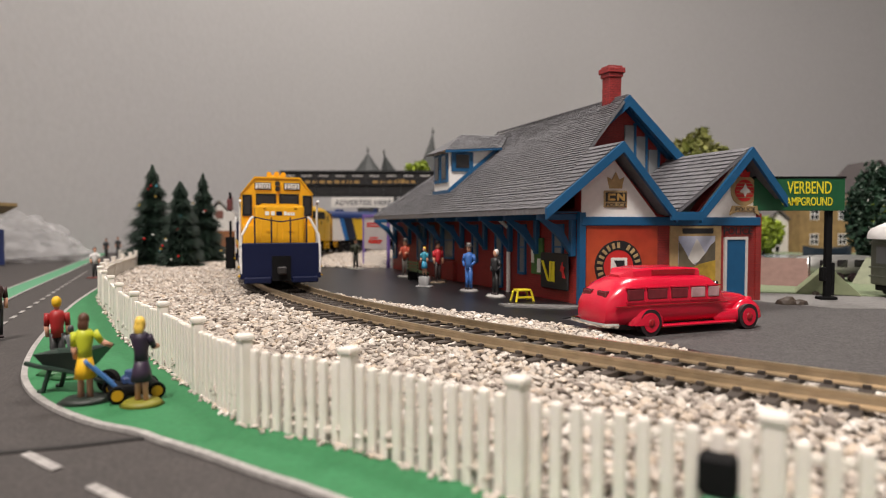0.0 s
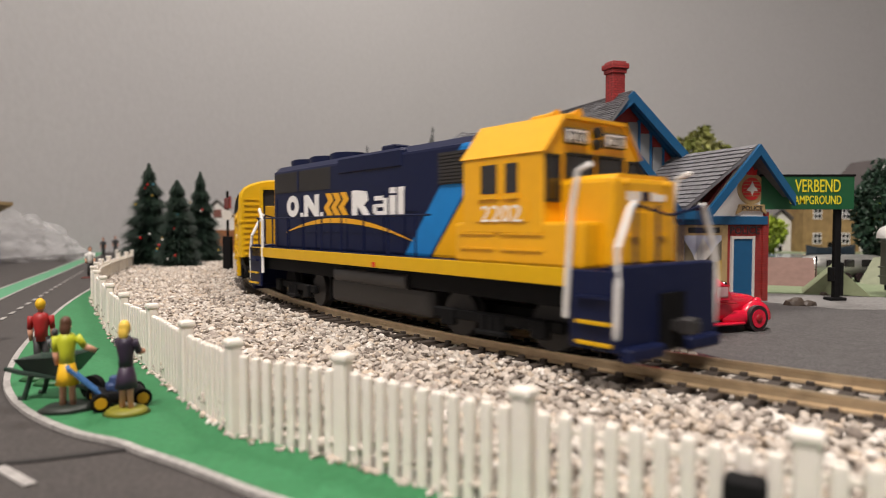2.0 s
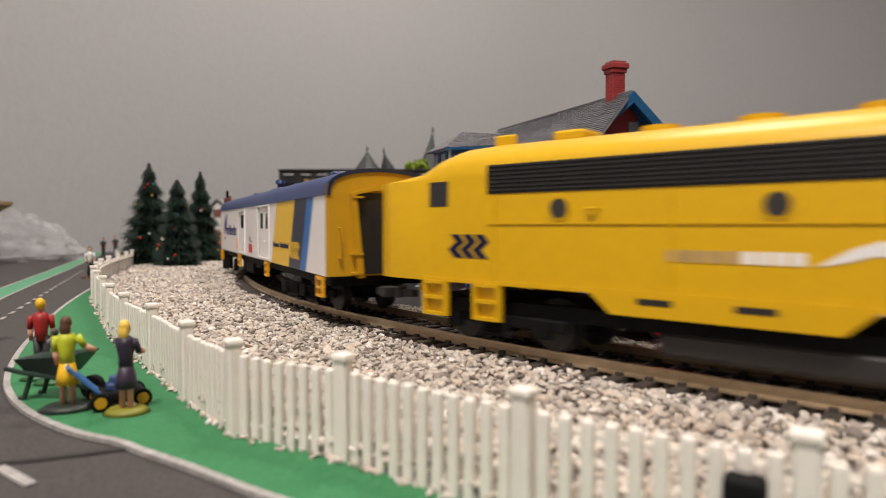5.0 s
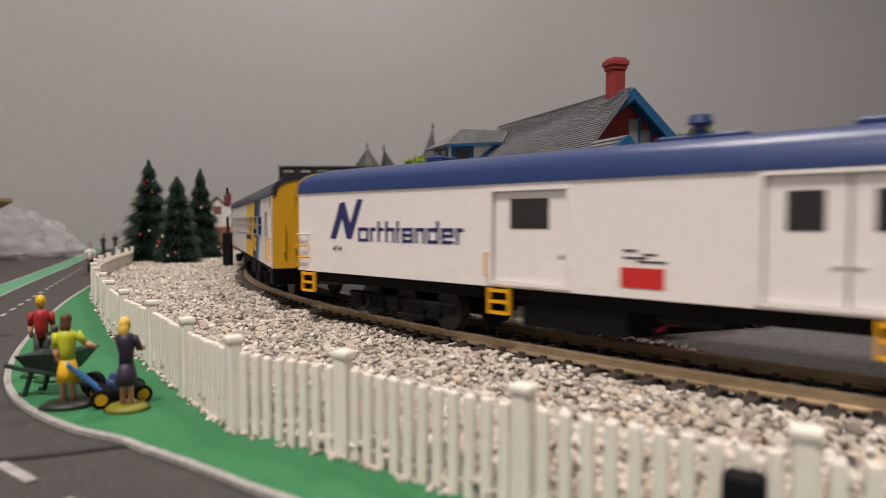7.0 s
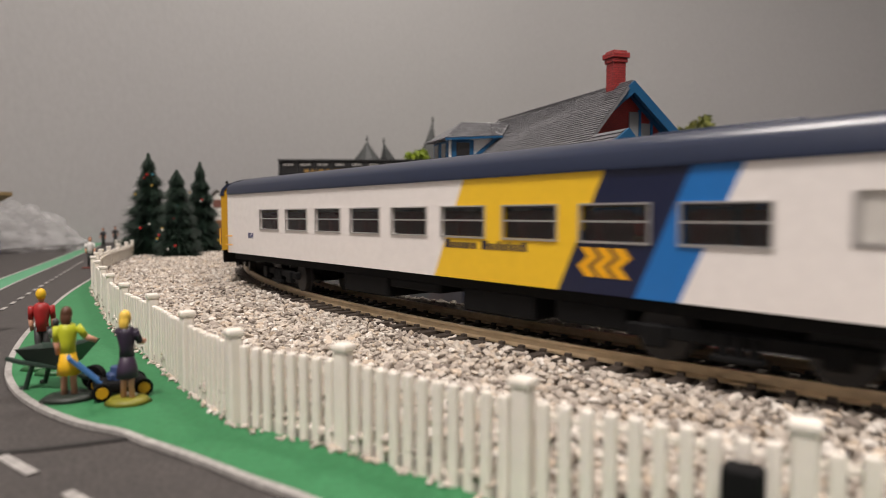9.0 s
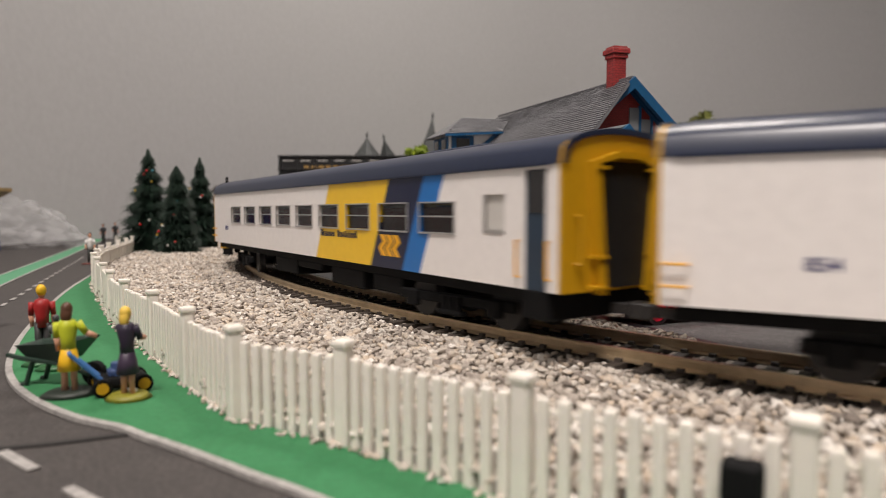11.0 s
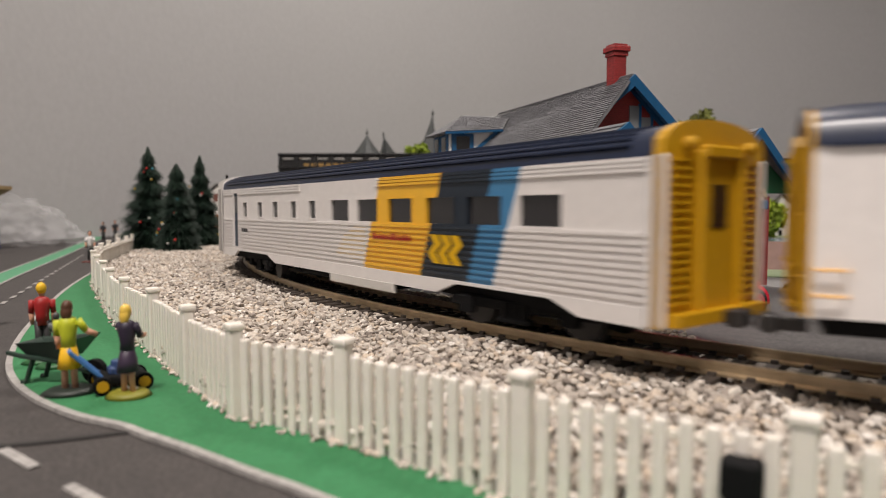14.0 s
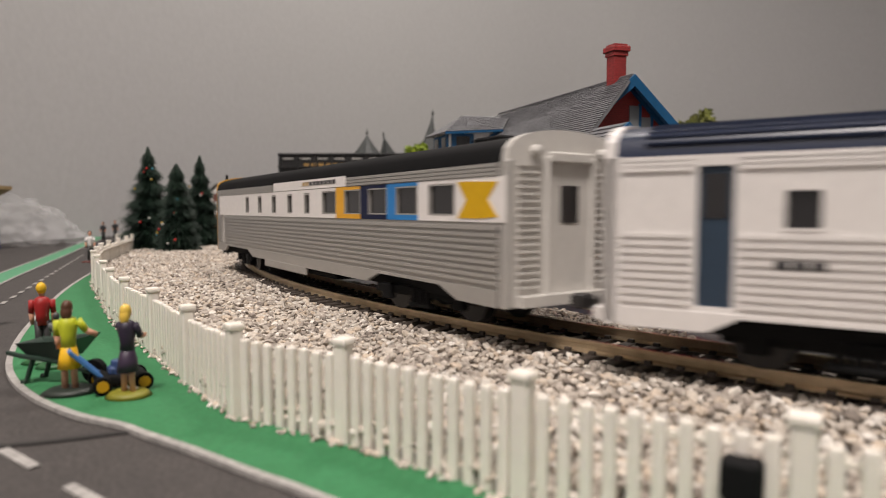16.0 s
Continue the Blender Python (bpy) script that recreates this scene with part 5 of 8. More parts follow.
spire(-119, 1000, 21, 118, 148, 12, 0, "grey shingled conical tower roof")
spire(-86, 1010, 16, 112, 146, 4, -8, "dark steep pointed roof")
spire(-24, 1000, 22, 104, 178, 5, 8, "tall dark leaning spire with a finial")


def small_house():
    t = thing("cottage", "small white gabled cottage with a brown base", "house", m=at_mm(-292, 830, -0.5, 12))
    part("wall", prism(B(), [(-22, 0), (22, 0), (22, 44), (0, 66), (-22, 44)], -25, 25), PAPER, t)
    part("lower_wall", box(B(), -22.6, 22.6, -25.6, 25.6, 0, 30), paint((0.28, 0.11, 0.04)), t)
    for s in (-1, 1):
        part("roof", slab(B(), [(0, -29, 68.5), (0, 29, 68.5), (s * 26, 29, 42.5), (s * 26, -29, 42.5)][::s], 1.8), paint((0.35, 0.34, 0.33)), t)
    w = part("window", box(B(), -5, 5, -25.8, -25, 46, 56), paint((0.2, 0.08, 0.06)), t)
    part("door", box(B(), 8, 16, -26.2, -25.4, 0, 22), BLACK, t)
    part("chimney", box(B(), 9, 14, -4, 2, 55, 74), CHIMNEY, t)


def signal():
    t = thing("crossing_signal", "black crossing signal mast with a white disc", "signal", m=at_mm(-153, 450, 1.6, 0))
    part("mast", cyl(cyl(B(), 0, 0, 0, 58, 0.9, n=10), 0, 0, 0, 3, 3, 2, 12), BLACK, t)
    part("disc", cyl(B(), 0, 0, -0.6, 0.6, 3.6, n=18, m=Matrix.Translation(Vector((0, -1.4, 41))) @ Matrix.Rotation(math.pi / 2, 4, "X")), PALE, t, "pale round disc")
    part("lamp_head", box(B(), -1.8, 1.8, -2.4, 0, 45, 53, 0.5), paint((0.12, 0.03, 0.03)), t)
    part("cabinet", box(B(), -3, 3, -3, 2, 0, 26, 0.5), BLACK, t)


small_house()
signal()


def left_corner():
    t = thing("kiosk", "blue kiosk with a tan roof at the road's end", "kiosk", m=at_mm(-402, 560, -0.5))
    KB = paint((0.03, 0.05, 0.19))
    part("wall", box(B(), -34, 0, -14, 14, 0, 33, 0.5), KB, t)
    part("post", box(B(), -1, 4, -15, -11, 0, 33, 0.3), KB, t)
    part("roof", prism(B(), [(-40, 48), (10, 57), (10, 54), (-4, 47), (-40, 44)], -18, 18), TAN, t)
    bm = B()
    res = bmesh.ops.create_icosphere(bm, subdivisions=5, radius=1)
    for v_ in res["verts"]:
        c = v_.co.copy()
        n_ = noise.turbulence(c * 2.2, 4, True) * 0.28 + abs(noise.noise(c * 6)) * 0.1
        v_.co = Vector((c.x * 58 * (0.85 + n_), c.y * 36 * (0.85 + n_), max(c.z, -0.02) * 50 * (0.8 + n_) * (1 - 0.35 * max(c.x, 0))))
    m = bpy.data.materials.new("crumpled_clear_film")
    m.use_nodes = True
    b = m.node_tree.nodes["Principled BSDF"]
    b.inputs["Base Color"].default_value = (0.62, 0.62, 0.63, 1)
    b.inputs["Roughness"].default_value, b.inputs["Alpha"].default_value = 0.3, 0.2
    ob = part("plastic_bag", bm, m, None)
    ob.matrix_basis = at_mm(-424, 640, -0.6)
    tagged(ob, "crumpled clear plastic bag against the wall", "plastic bag")


left_corner()


# ---- campground on the right ----
WATERM = mat("painted_blue_water", (0.13, 0.21, 0.28), 0.12, grain=0.1, scale=120, second=(0.20, 0.28, 0.34), spots=0.6, bump=0.15)
sheet("path", [(128, 262), (150, 235.5), (560, 199), (560, 260), (140, 300)], -0.4, 3.9, PLY, "pale grey path beside the camp", "path")
sheet("camp_lawn", [(136, 1500), (136, 298), (200, 272), (560, 245), (900, 500), (900, 1500)], -0.4, 4.3, LAWN, "pale green felt camp lawn", "lawn")
sheet("water", [(120, 384), (520, 356), (760, 660), (300, 690)], 4.2, 4.5, WATERM, "still grey blue painted water", "water")


def camp_sign():
    t = thing("camp_sign", "green campground sign with yellow letters on a dark post", "sign", m=at_mm(0, 262, 3.8))
    SG = mat("sign_green", (0.008, 0.085, 0.03), 0.45, grain=0.1)
    part("board", box(B(), 131, 169.5, -0.8, 0.8, 38, 51.6, 0.2), SG, t, "green sign board")
    part("board_edge", box(B(), 131, 169.8, -1, 1, 51.6, 52.4), BLACK, t)
    words("VERBEND", 7.4, SIGNYELLOW, t, face_m(144.9, -0.95, 45.2, (1, 0, 0)), 0.08, "lettering", 0.04, width=18.7)
    words("CAMPGROUND", 5.0, SIGNYELLOW, t, face_m(142.6, -0.95, 40.2, (1, 0, 0)), 0.08, "lettering", 0.04, width=21.5)
    part("post", box(B(), 163, 165.6, 0.8, 3.2, 0, 40, 0.3), BLACK, t, "dark post")
    bm = box(B(), 160.8, 168, 0, 5, 0, 1.4, 0.3)
    box(bm, 161.2, 163, 0.2, 3, 8, 14, 0.3)
    box(bm, 165.2, 166.6, 0.2, 3, 2, 16, 0.3)
    part("bracket", bm, BLACK, t)


camp_sign()


def tent(x, y, w, d, h, turn, c, label):
    t = thing("tent", label, "tent", "camp tents", m=at_mm(x, y, 4.2, turn))
    cm = mat("tent_canvas", c, 0.8, grain=0.15, scale=300, bump=0.3)
    bm = B()
    slab(bm, [(-w / 2, -d / 2, 0), (-w / 2, d / 2, 0), (0, d / 2 * 0.94, h), (0, -d / 2 * 0.94, h)][::-1], 0.6)
    slab(bm, [(w / 2, -d / 2, 0), (w / 2, d / 2, 0), (0, d / 2 * 0.94, h), (0, -d / 2 * 0.94, h)], 0.6)
    slab(bm, [(-w / 2, d / 2, 0), (w / 2, d / 2, 0), (0, d / 2 * 0.94, h)], 0.5)
    slab(bm, [(-w / 2, -d / 2, 0), (w / 2, -d / 2, 0), (0, -d / 2 * 0.94, h)], 0.5)
    part("canvas", bm, cm, t)
    part("pole", cyl(B(), 0, -d / 2 - 0.5, 0, h + 1, 0.4, n=6), BLACK, t)
    part("flap", slab(B(), [(0, -d / 2 - 0.4, h * 0.8), (-w / 5, -d / 2 - 1, 0.2), (w / 5, -d / 2 - 1, 0.2)], 0.3), cm, t)


tent(181, 292, 26, 24, 13, -28, (0.20, 0.23, 0.13), "olive green canvas ridge tent")
tent(184, 336, 30, 24, 14, 62, (0.17, 0.10, 0.08), "brown canvas ridge tent")
tent(238, 332, 26, 22, 14, 30, (0.22, 0.24, 0.16), "faded green canvas tent")


def trailer():
    t = thing("camping_trailer", "rounded silver camping trailer by the water", "trailer", m=at_mm(222, 352, 4.2, 4))
    secs = []
    for x, k in ((-24, 0.35), (-22, 0.7), (-17, 0.95), (-8, 1), (12, 1), (19, 0.92), (23, 0.66), (25, 0.3)):
        secs.append([(x, 9 * math.cos(a) * (0.6 + 0.4 * k), 8.5 + 6.4 * k * math.copysign(abs(math.sin(a)) ** 0.7, math.sin(a))) for a in [i * math.tau / 18 for i in range(18)]])
    part("body", loft(B(), secs), mat("dull_aluminium", (0.5, 0.5, 0.48), 0.32, 0.8, grain=0.1), t, "dull silver shell", True)
    for x in (-12, -2, 8):
        part("window", box(B(), x - 3, x + 3, -9.3, -8.6, 8.5, 12.5, 0.3), PANE, t)
    for x in (-3, 5):
        part("wheel", cyl(B(), 0, 0, -1, 1, 2.6, n=16, m=Matrix.Translation(Vector((x, -8, 2.6))) @ Matrix.Rotation(math.pi / 2, 4, "X")), RUBBER, t)
    part("hitch", box(B(), 24, 32, -1, 1, 3.6, 4.6), BLACK, t)


trailer()


def camper():
    t = thing("camper_van", "grey green camper with a white domed roof", "camper", m=at_mm(220, 268, 4.2, 3))
    CG = mat("camper_grey_green", (0.12, 0.125, 0.10), 0.5, grain=0.15)
    part("body", box(B(), -27, 30, -12, 12, 5, 25.5, 1, 2), CG, t)
    for z in (8.4, 12.4, 23.4):
        part("side_rib", box(B(), -27.4, 30.4, -12.5, 12.5, z, z + 0.8, 0.2), CG, t)
    for x in (-19, -8, 3, 14):
        part("window", box(B(), x - 4, x + 4, -12.4, -11.8, 14.5, 22, 0.3), GREYPANE, t)
    part("end_window", box(B(), -27.5, -27, -8, 8, 14.5, 22, 0.2), GREYPANE, t)
    secs = [[(x, y, z) for y, z in arch(13 * k, 25.5, 25.5 + 8 * k)] for x, k in ((-33, 0.25), (-31, 0.7), (-24, 1), (24, 1), (31, 0.6))]
    part("roof", loft(B(), secs), LETTERWHITE, t, "white domed roof", True)
    part("chassis", box(B(), -26, 29, -10, 10, 2.6, 5), BLACK, t)
    for x in (-18, 18):
        for y in (-10.5, 10.5):
            part("wheel", cyl(B(), 0, 0, -1.4, 1.4, 4, n=18, m=Matrix.Translation(Vector((x, y, 4))) @ Matrix.Rotation(math.pi / 2, 4, "X")), RUBBER, t)


camper()
figure(190, 374, 4.4, 16, 0, "brown figurine by the water", (0.09, 0.05, 0.035), (0.12, 0.05, 0.035), (0.08, 0.04, 0.03), base=None)
tagged(part("wooden_box", box(B(), 178, 190, 352, 360, 4.2, 8.4, 0.4), TAN), "small tan wooden box on the bank", "box")


def rowing_boat():
    t = thing("rowing_boat", "dark rowing boat on the water", "boat", m=at_mm(398, 650, 4.4, 5))
    secs = []
    for x, hw, z in ((-26, 0.6, 11), (-18, 6, 9), (0, 9, 8), (18, 7, 9), (27, 0.8, 11.5)):
        secs.append([(x, -hw, z), (x, -hw * 0.7, 2), (x, 0, 0.2), (x, hw * 0.7, 2), (x, hw, z), (x, hw * 0.85, z), (x, 0, 3), (x, -hw * 0.85, z)])
    part("hull", loft(B(), secs), paint((0.02, 0.03, 0.04)), t)
    for x in (-8, 8):
        part("thwart", box(B(), x - 2, x + 2, -7, 7, 6, 7), paint((0.06, 0.05, 0.04)), t)


rowing_boat()


def town_house(x, y, w, d, h, gable, wall, roofc, turn, label, timber=False, cols=3, rows=2):
    t = thing("town_house", label, "house", "houses across the water", m=at_mm(x, y, 4.2, turn))
    part("wall", prism(B(), [(0, 0), (w, 0), (w, h), (w / 2, h + gable), (0, h)], 0, d) if gable else box(B(), 0, w, 0, d, 0, h), wall, t)
    if gable:
        for s in (0, 1):
            p = [(w / 2, -4, h + gable + 2), (w / 2, d + 4, h + gable + 2), (w + 4 if s else -4, d + 4, h - 3), (w + 4 if s else -4, -4, h - 3)]
            part("roof", slab(B(), p if s else p[::-1], 2), roofc, t)
    else:
        part("roof", box(B(), -2, w + 2, -2, d + 2, h, h + 3, 0.4), roofc, t)
    for i in range(cols):
        for j in range(rows):
            cx_, cz = w * (i + 0.5) / cols, h * (j + 0.55) / rows
            wd = part("window", box(B(), cx_ - 5, cx_ + 5, -0.5, 0, cz - 6.5, cz + 6.5), LETTERWHITE, t, "white framed window")
            for a in (-2.3, 2.3):
                for b in (-3, 3):
                    part("pane", box(B(), cx_ + a - 1.8, cx_ + a + 1.8, -0.7, -0.5, cz + b - 2.3, cz + b + 2.3), PANE, wd)
    if timber:
        for k in range(6):
            part("timber", box(B(), w * k / 5 - 1, w * k / 5 + 1, -0.9, 0, h * 0.45, h + (gable * (1 - abs(k - 2.5) / 2.5) * 0.8)), BLACK, t)
        for z in (h * 0.45, h * 0.72, h):
            part("timber", box(B(), 0, w, -1.0, 0, z - 1, z + 1), BLACK, t)
    part("door", box(B(), w * 0.44, w * 0.56, -0.8, 0, 0, h * 0.2), BLACK, t)


SAND = mat("yellow_sandstone", (0.33, 0.22, 0.09), 0.8, grain=0.3, scale=120, second=(0.24, 0.15, 0.06), spots=0.8)
town_house(418, 735, 66, 50, 58, 0, SAND, paint((0.2, 0.14, 0.08)), 0, "ochre stone town house with white windows", cols=2, rows=2)
town_house(388, 760, 34, 40, 34, 14, PAPER, paint((0.12, 0.11, 0.11)), 0, "white rendered house with a dark roof", cols=1, rows=1)
town_house(484, 745, 60, 50, 72, 34, PAPER, paint((0.06, 0.05, 0.05)), 0, "black and white timbered gabled house", timber=True, cols=2, rows=2)
for k, (x, y, r_) in enumerate(((139, 249, 4.2), (143, 247, 3), (171, 283, 2))):
    bm = B()
    res = bmesh.ops.create_icosphere(bm, subdivisions=2, radius=1)
    for v_ in res["verts"]:
        v_.co = Vector((v_.co.x * r_, v_.co.y * r_ * 0.8, max(v_.co.z, -0.2) * r_ * 0.7)) * (1 + 0.3 * noise.noise(v_.co * 2 + Vector((k, 0, 0))))
    ob = part("dry_bush", bm, paint((0.05, 0.035, 0.025)), None)
    ob.matrix_basis = at_mm(x, y, 4)
    tagged(ob, "small heap of dark brown brush", "brush")
# a black block above a green one, set at the fence line
clip = thing("fence_clip", "small black block above a green block at the fence", "clip", m=at_mm(29.2, 60.2, 0, -32))
part("jaw", box(B(), -1.9, 1.9, -1.6, 1.2, 6.8, 11.2, 0.5), BLACK, clip)
part("foot", box(B(), -1.6, 2.6, -1.9, 1.0, 0, 6.8, 0.5), paint((0.03, 0.2, 0.08)), clip, "green lower block")


# ---- the train: x runs to each vehicle's front, z from the rail heads ----
def livery(name, stops, slant, base, rough=0.38, z0=13.0, metal=0.0, spec=0.5):
    """Car paint in slanting bands: stops (mm from the middle, colour) from the rear to the front."""
    m = mat(name, base, rough, metal, grain=0.02, spec=spec)
    nt = m.node_tree
    hsv = [n for n in nt.nodes if n.bl_idname == "ShaderNodeHueSaturation"][0]
    co = nt.nodes.new("ShaderNodeTexCoord")
    sep = nt.nodes.new("ShaderNodeSeparateXYZ")
    nt.links.new(co.outputs["Object"], sep.inputs[0])
    ma = nt.nodes.new("ShaderNodeMath")
    ma.operation = "MULTIPLY_ADD"
    ma.inputs[1].default_value, ma.inputs[2].default_value = -slant, slant * z0 * MM
    nt.links.new(sep.outputs["Z"], ma.inputs[0])
    ad = nt.nodes.new("ShaderNodeMath")
    ad.operation = "ADD"
    nt.links.new(sep.outputs["X"], ad.inputs[0])
    nt.links.new(ma.outputs[0], ad.inputs[1])
    mr = nt.nodes.new("ShaderNodeMapRange")
    mr.inputs["From Min"].default_value, mr.inputs["From Max"].default_value = -0.15, 0.15
    nt.links.new(ad.outputs[0], mr.inputs["Value"])
    ramp = nt.nodes.new("ShaderNodeValToRGB")
    ramp.color_ramp.interpolation = "CONSTANT"
    rows = [(-150, base)] + list(stops)
    while len(ramp.color_ramp.elements) < len(rows):
        ramp.color_ramp.elements.new(0.5)
    for e, (x, c) in zip(ramp.color_ramp.elements, rows):
        e.position, e.color = (x * MM + 0.15) / 0.3, (*c, 1)
    nt.links.new(mr.outputs["Result"], ramp.inputs["Fac"])
    nt.links.new(ramp.outputs["Color"], hsv.inputs["Color"])
    return m


CW, CY_, CN_, CL, CS = (0.78, 0.745, 0.725), (0.80, 0.50, 0.02), (0.006, 0.010, 0.040), (0.010, 0.14, 0.44), (0.012, 0.02, 0.032)
CD = (0.68, 0.65, 0.63)
STRIPE = {}


def panel(bm, x0, x1, z0, z1, y, t, holes):
    """A wall from x0 to x1 with rectangular openings (x0, x1, z0, z1), its outer face at y, t thick inwards (towards y = 0)."""
    xs = sorted({x0, x1, *[h[0] for h in holes], *[h[1] for h in holes]})
    zs = sorted({z0, z1, *[h[2] for h in holes], *[h[3] for h in holes]})
    yi = y - math.copysign(t, y)
    solid = {(i, j): not any(h[0] <= (xs[i] + xs[i + 1]) / 2 <= h[1] and h[2] <= (zs[j] + zs[j + 1]) / 2 <= h[3] for h in holes)
             for i in range(len(xs) - 1) for j in range(len(zs) - 1)}
    V = {}

    def v(i, j, o):
        if (i, j, o) not in V:
            V[i, j, o] = bm.verts.new((xs[i], (y, yi)[o], zs[j]))
        return V[i, j, o]
    for (i, j), on in solid.items():
        if not on:
            continue
        for o in (0, 1):
            bm.faces.new([v(i, j, o), v(i + 1, j, o), v(i + 1, j + 1, o), v(i, j + 1, o)])
        for (di, dj), a, b in (((-1, 0), (i, j), (i, j + 1)), ((1, 0), (i + 1, j), (i + 1, j + 1)), ((0, -1), (i, j), (i + 1, j)), ((0, 1), (i, j + 1), (i + 1, j + 1))):
            if not solid.get((i + di, j + dj), False):
                bm.faces.new([v(*a, 0), v(*b, 0), v(*b, 1), v(*a, 1)])
    bmesh.ops.recalc_face_normals(bm, faces=bm.faces[:])
    return bm


def roof(parent, L, hw, z0, z1, material, label, taper=0.0, ribs=0):
    secs = []
    for x, k in ((-L / 2, 1 - taper), (-L / 2 + 5, 1), (L / 2 - 5, 1), (L / 2, 1 - taper)):
        secs.append([(x, y, z0 + (z - z0) * k) for y, z in arch(hw, z0, z1)])
    r = part("roof", loft(B(), secs), material, parent, label, True)
    if ribs:
        bm = B()
        for y, z in arch(hw + 0.15, z0, z1 + 0.15, ribs)[1:-1]:
            box(bm, -L / 2 + 5, L / 2 - 5, y - 0.3, y + 0.3, z - 0.3, z + 0.12)
        part("roof_ribs", bm, material, r)
    return r


def bogie(parent, x, yaw, axles=2, wheel=5.4, base=26.0):
    b = part("bogie", box(B(), -base / 2 - 5, base / 2 + 5, -3, 3, 4, 8), BLACK, parent, "black sprung bogie", m=at_mm(x, 0, 0, yaw))
    for s in (-1, 1):
        bm = box(B(), -base / 2 - 6, base / 2 + 6, s * 13.2 - 0.9, s * 13.2 + 0.9, 5.0, 7.6, 0.3)
        for k in range(axles):
            ax = -base / 2 + base * k / (axles - 1)
            box(bm, ax - 2.3, ax + 2.3, s * 14.1 - 1.1, s * 14.1 + 1.1, 3.4, 7.8, 0.4)
            if k < axles - 1:
                xm = ax + base / (axles - 1) / 2
                for q in (-2.6, 0, 2.6):
                    cyl(bm, xm + q, s * 14, 3.4, 7.2, 1.1, n=8)
                box(bm, xm - 4.6, xm + 4.6, s * 14 - 1.2, s * 14 + 1.2, 2.4, 3.6, 0.3)
        part("side_frame", bm, BLACK, b)
    w = None
    for k in range(axles):
        ax = -base / 2 + base * k / (axles - 1)
        if w is None:
            bm = B()
            turn = Matrix.Rotation(math.pi / 2, 4, "X")
            for s in (-1, 1):
                cyl(bm, 0, 0, s * 8.6 - 1.2, s * 8.6 + 1.2, wheel, n=20, m=turn)
                cyl(bm, 0, 0, s * 7.4 - 0.4, s * 7.4 + 0.4, wheel + 0.7, n=20, m=turn)
            cyl(bm, 0, 0, -9, 9, 1.2, n=8, m=turn)
            w = part("wheelset", bm, TANK, b, m=at_mm(ax, 0, wheel), smooth=True)
        else:
            again(w, b, at_mm(ax, 0, wheel))
    return b


def coupler(parent, x, s):
    part("coupler", box(box(B(), x - 1, x + s * 7 if s > 0 else x + 1, -1.2, 1.2, 7.4, 9.4) if s > 0 else box(B(), x - 7, x + 1, -1.2, 1.2, 7.4, 9.4), x + s * 5 - 1.5, x + s * 5 + 1.5, -2, 2, 6.9, 10.2, 0.4), TANK, parent, "brown black knuckle coupler")


def chevrons(parent, x0, z0, w, h, y, material, n=3, gap=0.28, d=-1):
    """A row of arrowheads, pointing to the rear (d -1) or front."""
    for k in range(n):
        x = x0 + k * w / n
        q = w / n * (1 - gap)
        e = w / n * 0.42
        left = [(x, z0 + h), (x + e, z0 + h * 0.68), (x - e * 0.5, z0 + h * 0.36), (x + e * 0.8, z0)]
        pts = left + [(a + q, b) for a, b in left[::-1]]
        part("chevron", prism(B(), pts, y - 0.12, y, "y"), material, parent, "gold chevron mark")


def blocks(parent, x0, z0, widths, heights, gap, y, material, name="mark_block", d=0.12, taps=()):
    """A word's worth of plain blocks, one for each letter."""
    x = x0
    for w, h in zip(widths, heights):
        bm = box(B(), x, x + w, y - d, y, z0, z0 + h)
        part(name, bm, material, parent)
        x += w + gap


def handrail(parent, pts, r=0.45, material=None, name="handrail", label="white painted handrail"):
    return part(name, tube(B(), pts, r, 6), material or LETTERWHITE, parent, label, True)


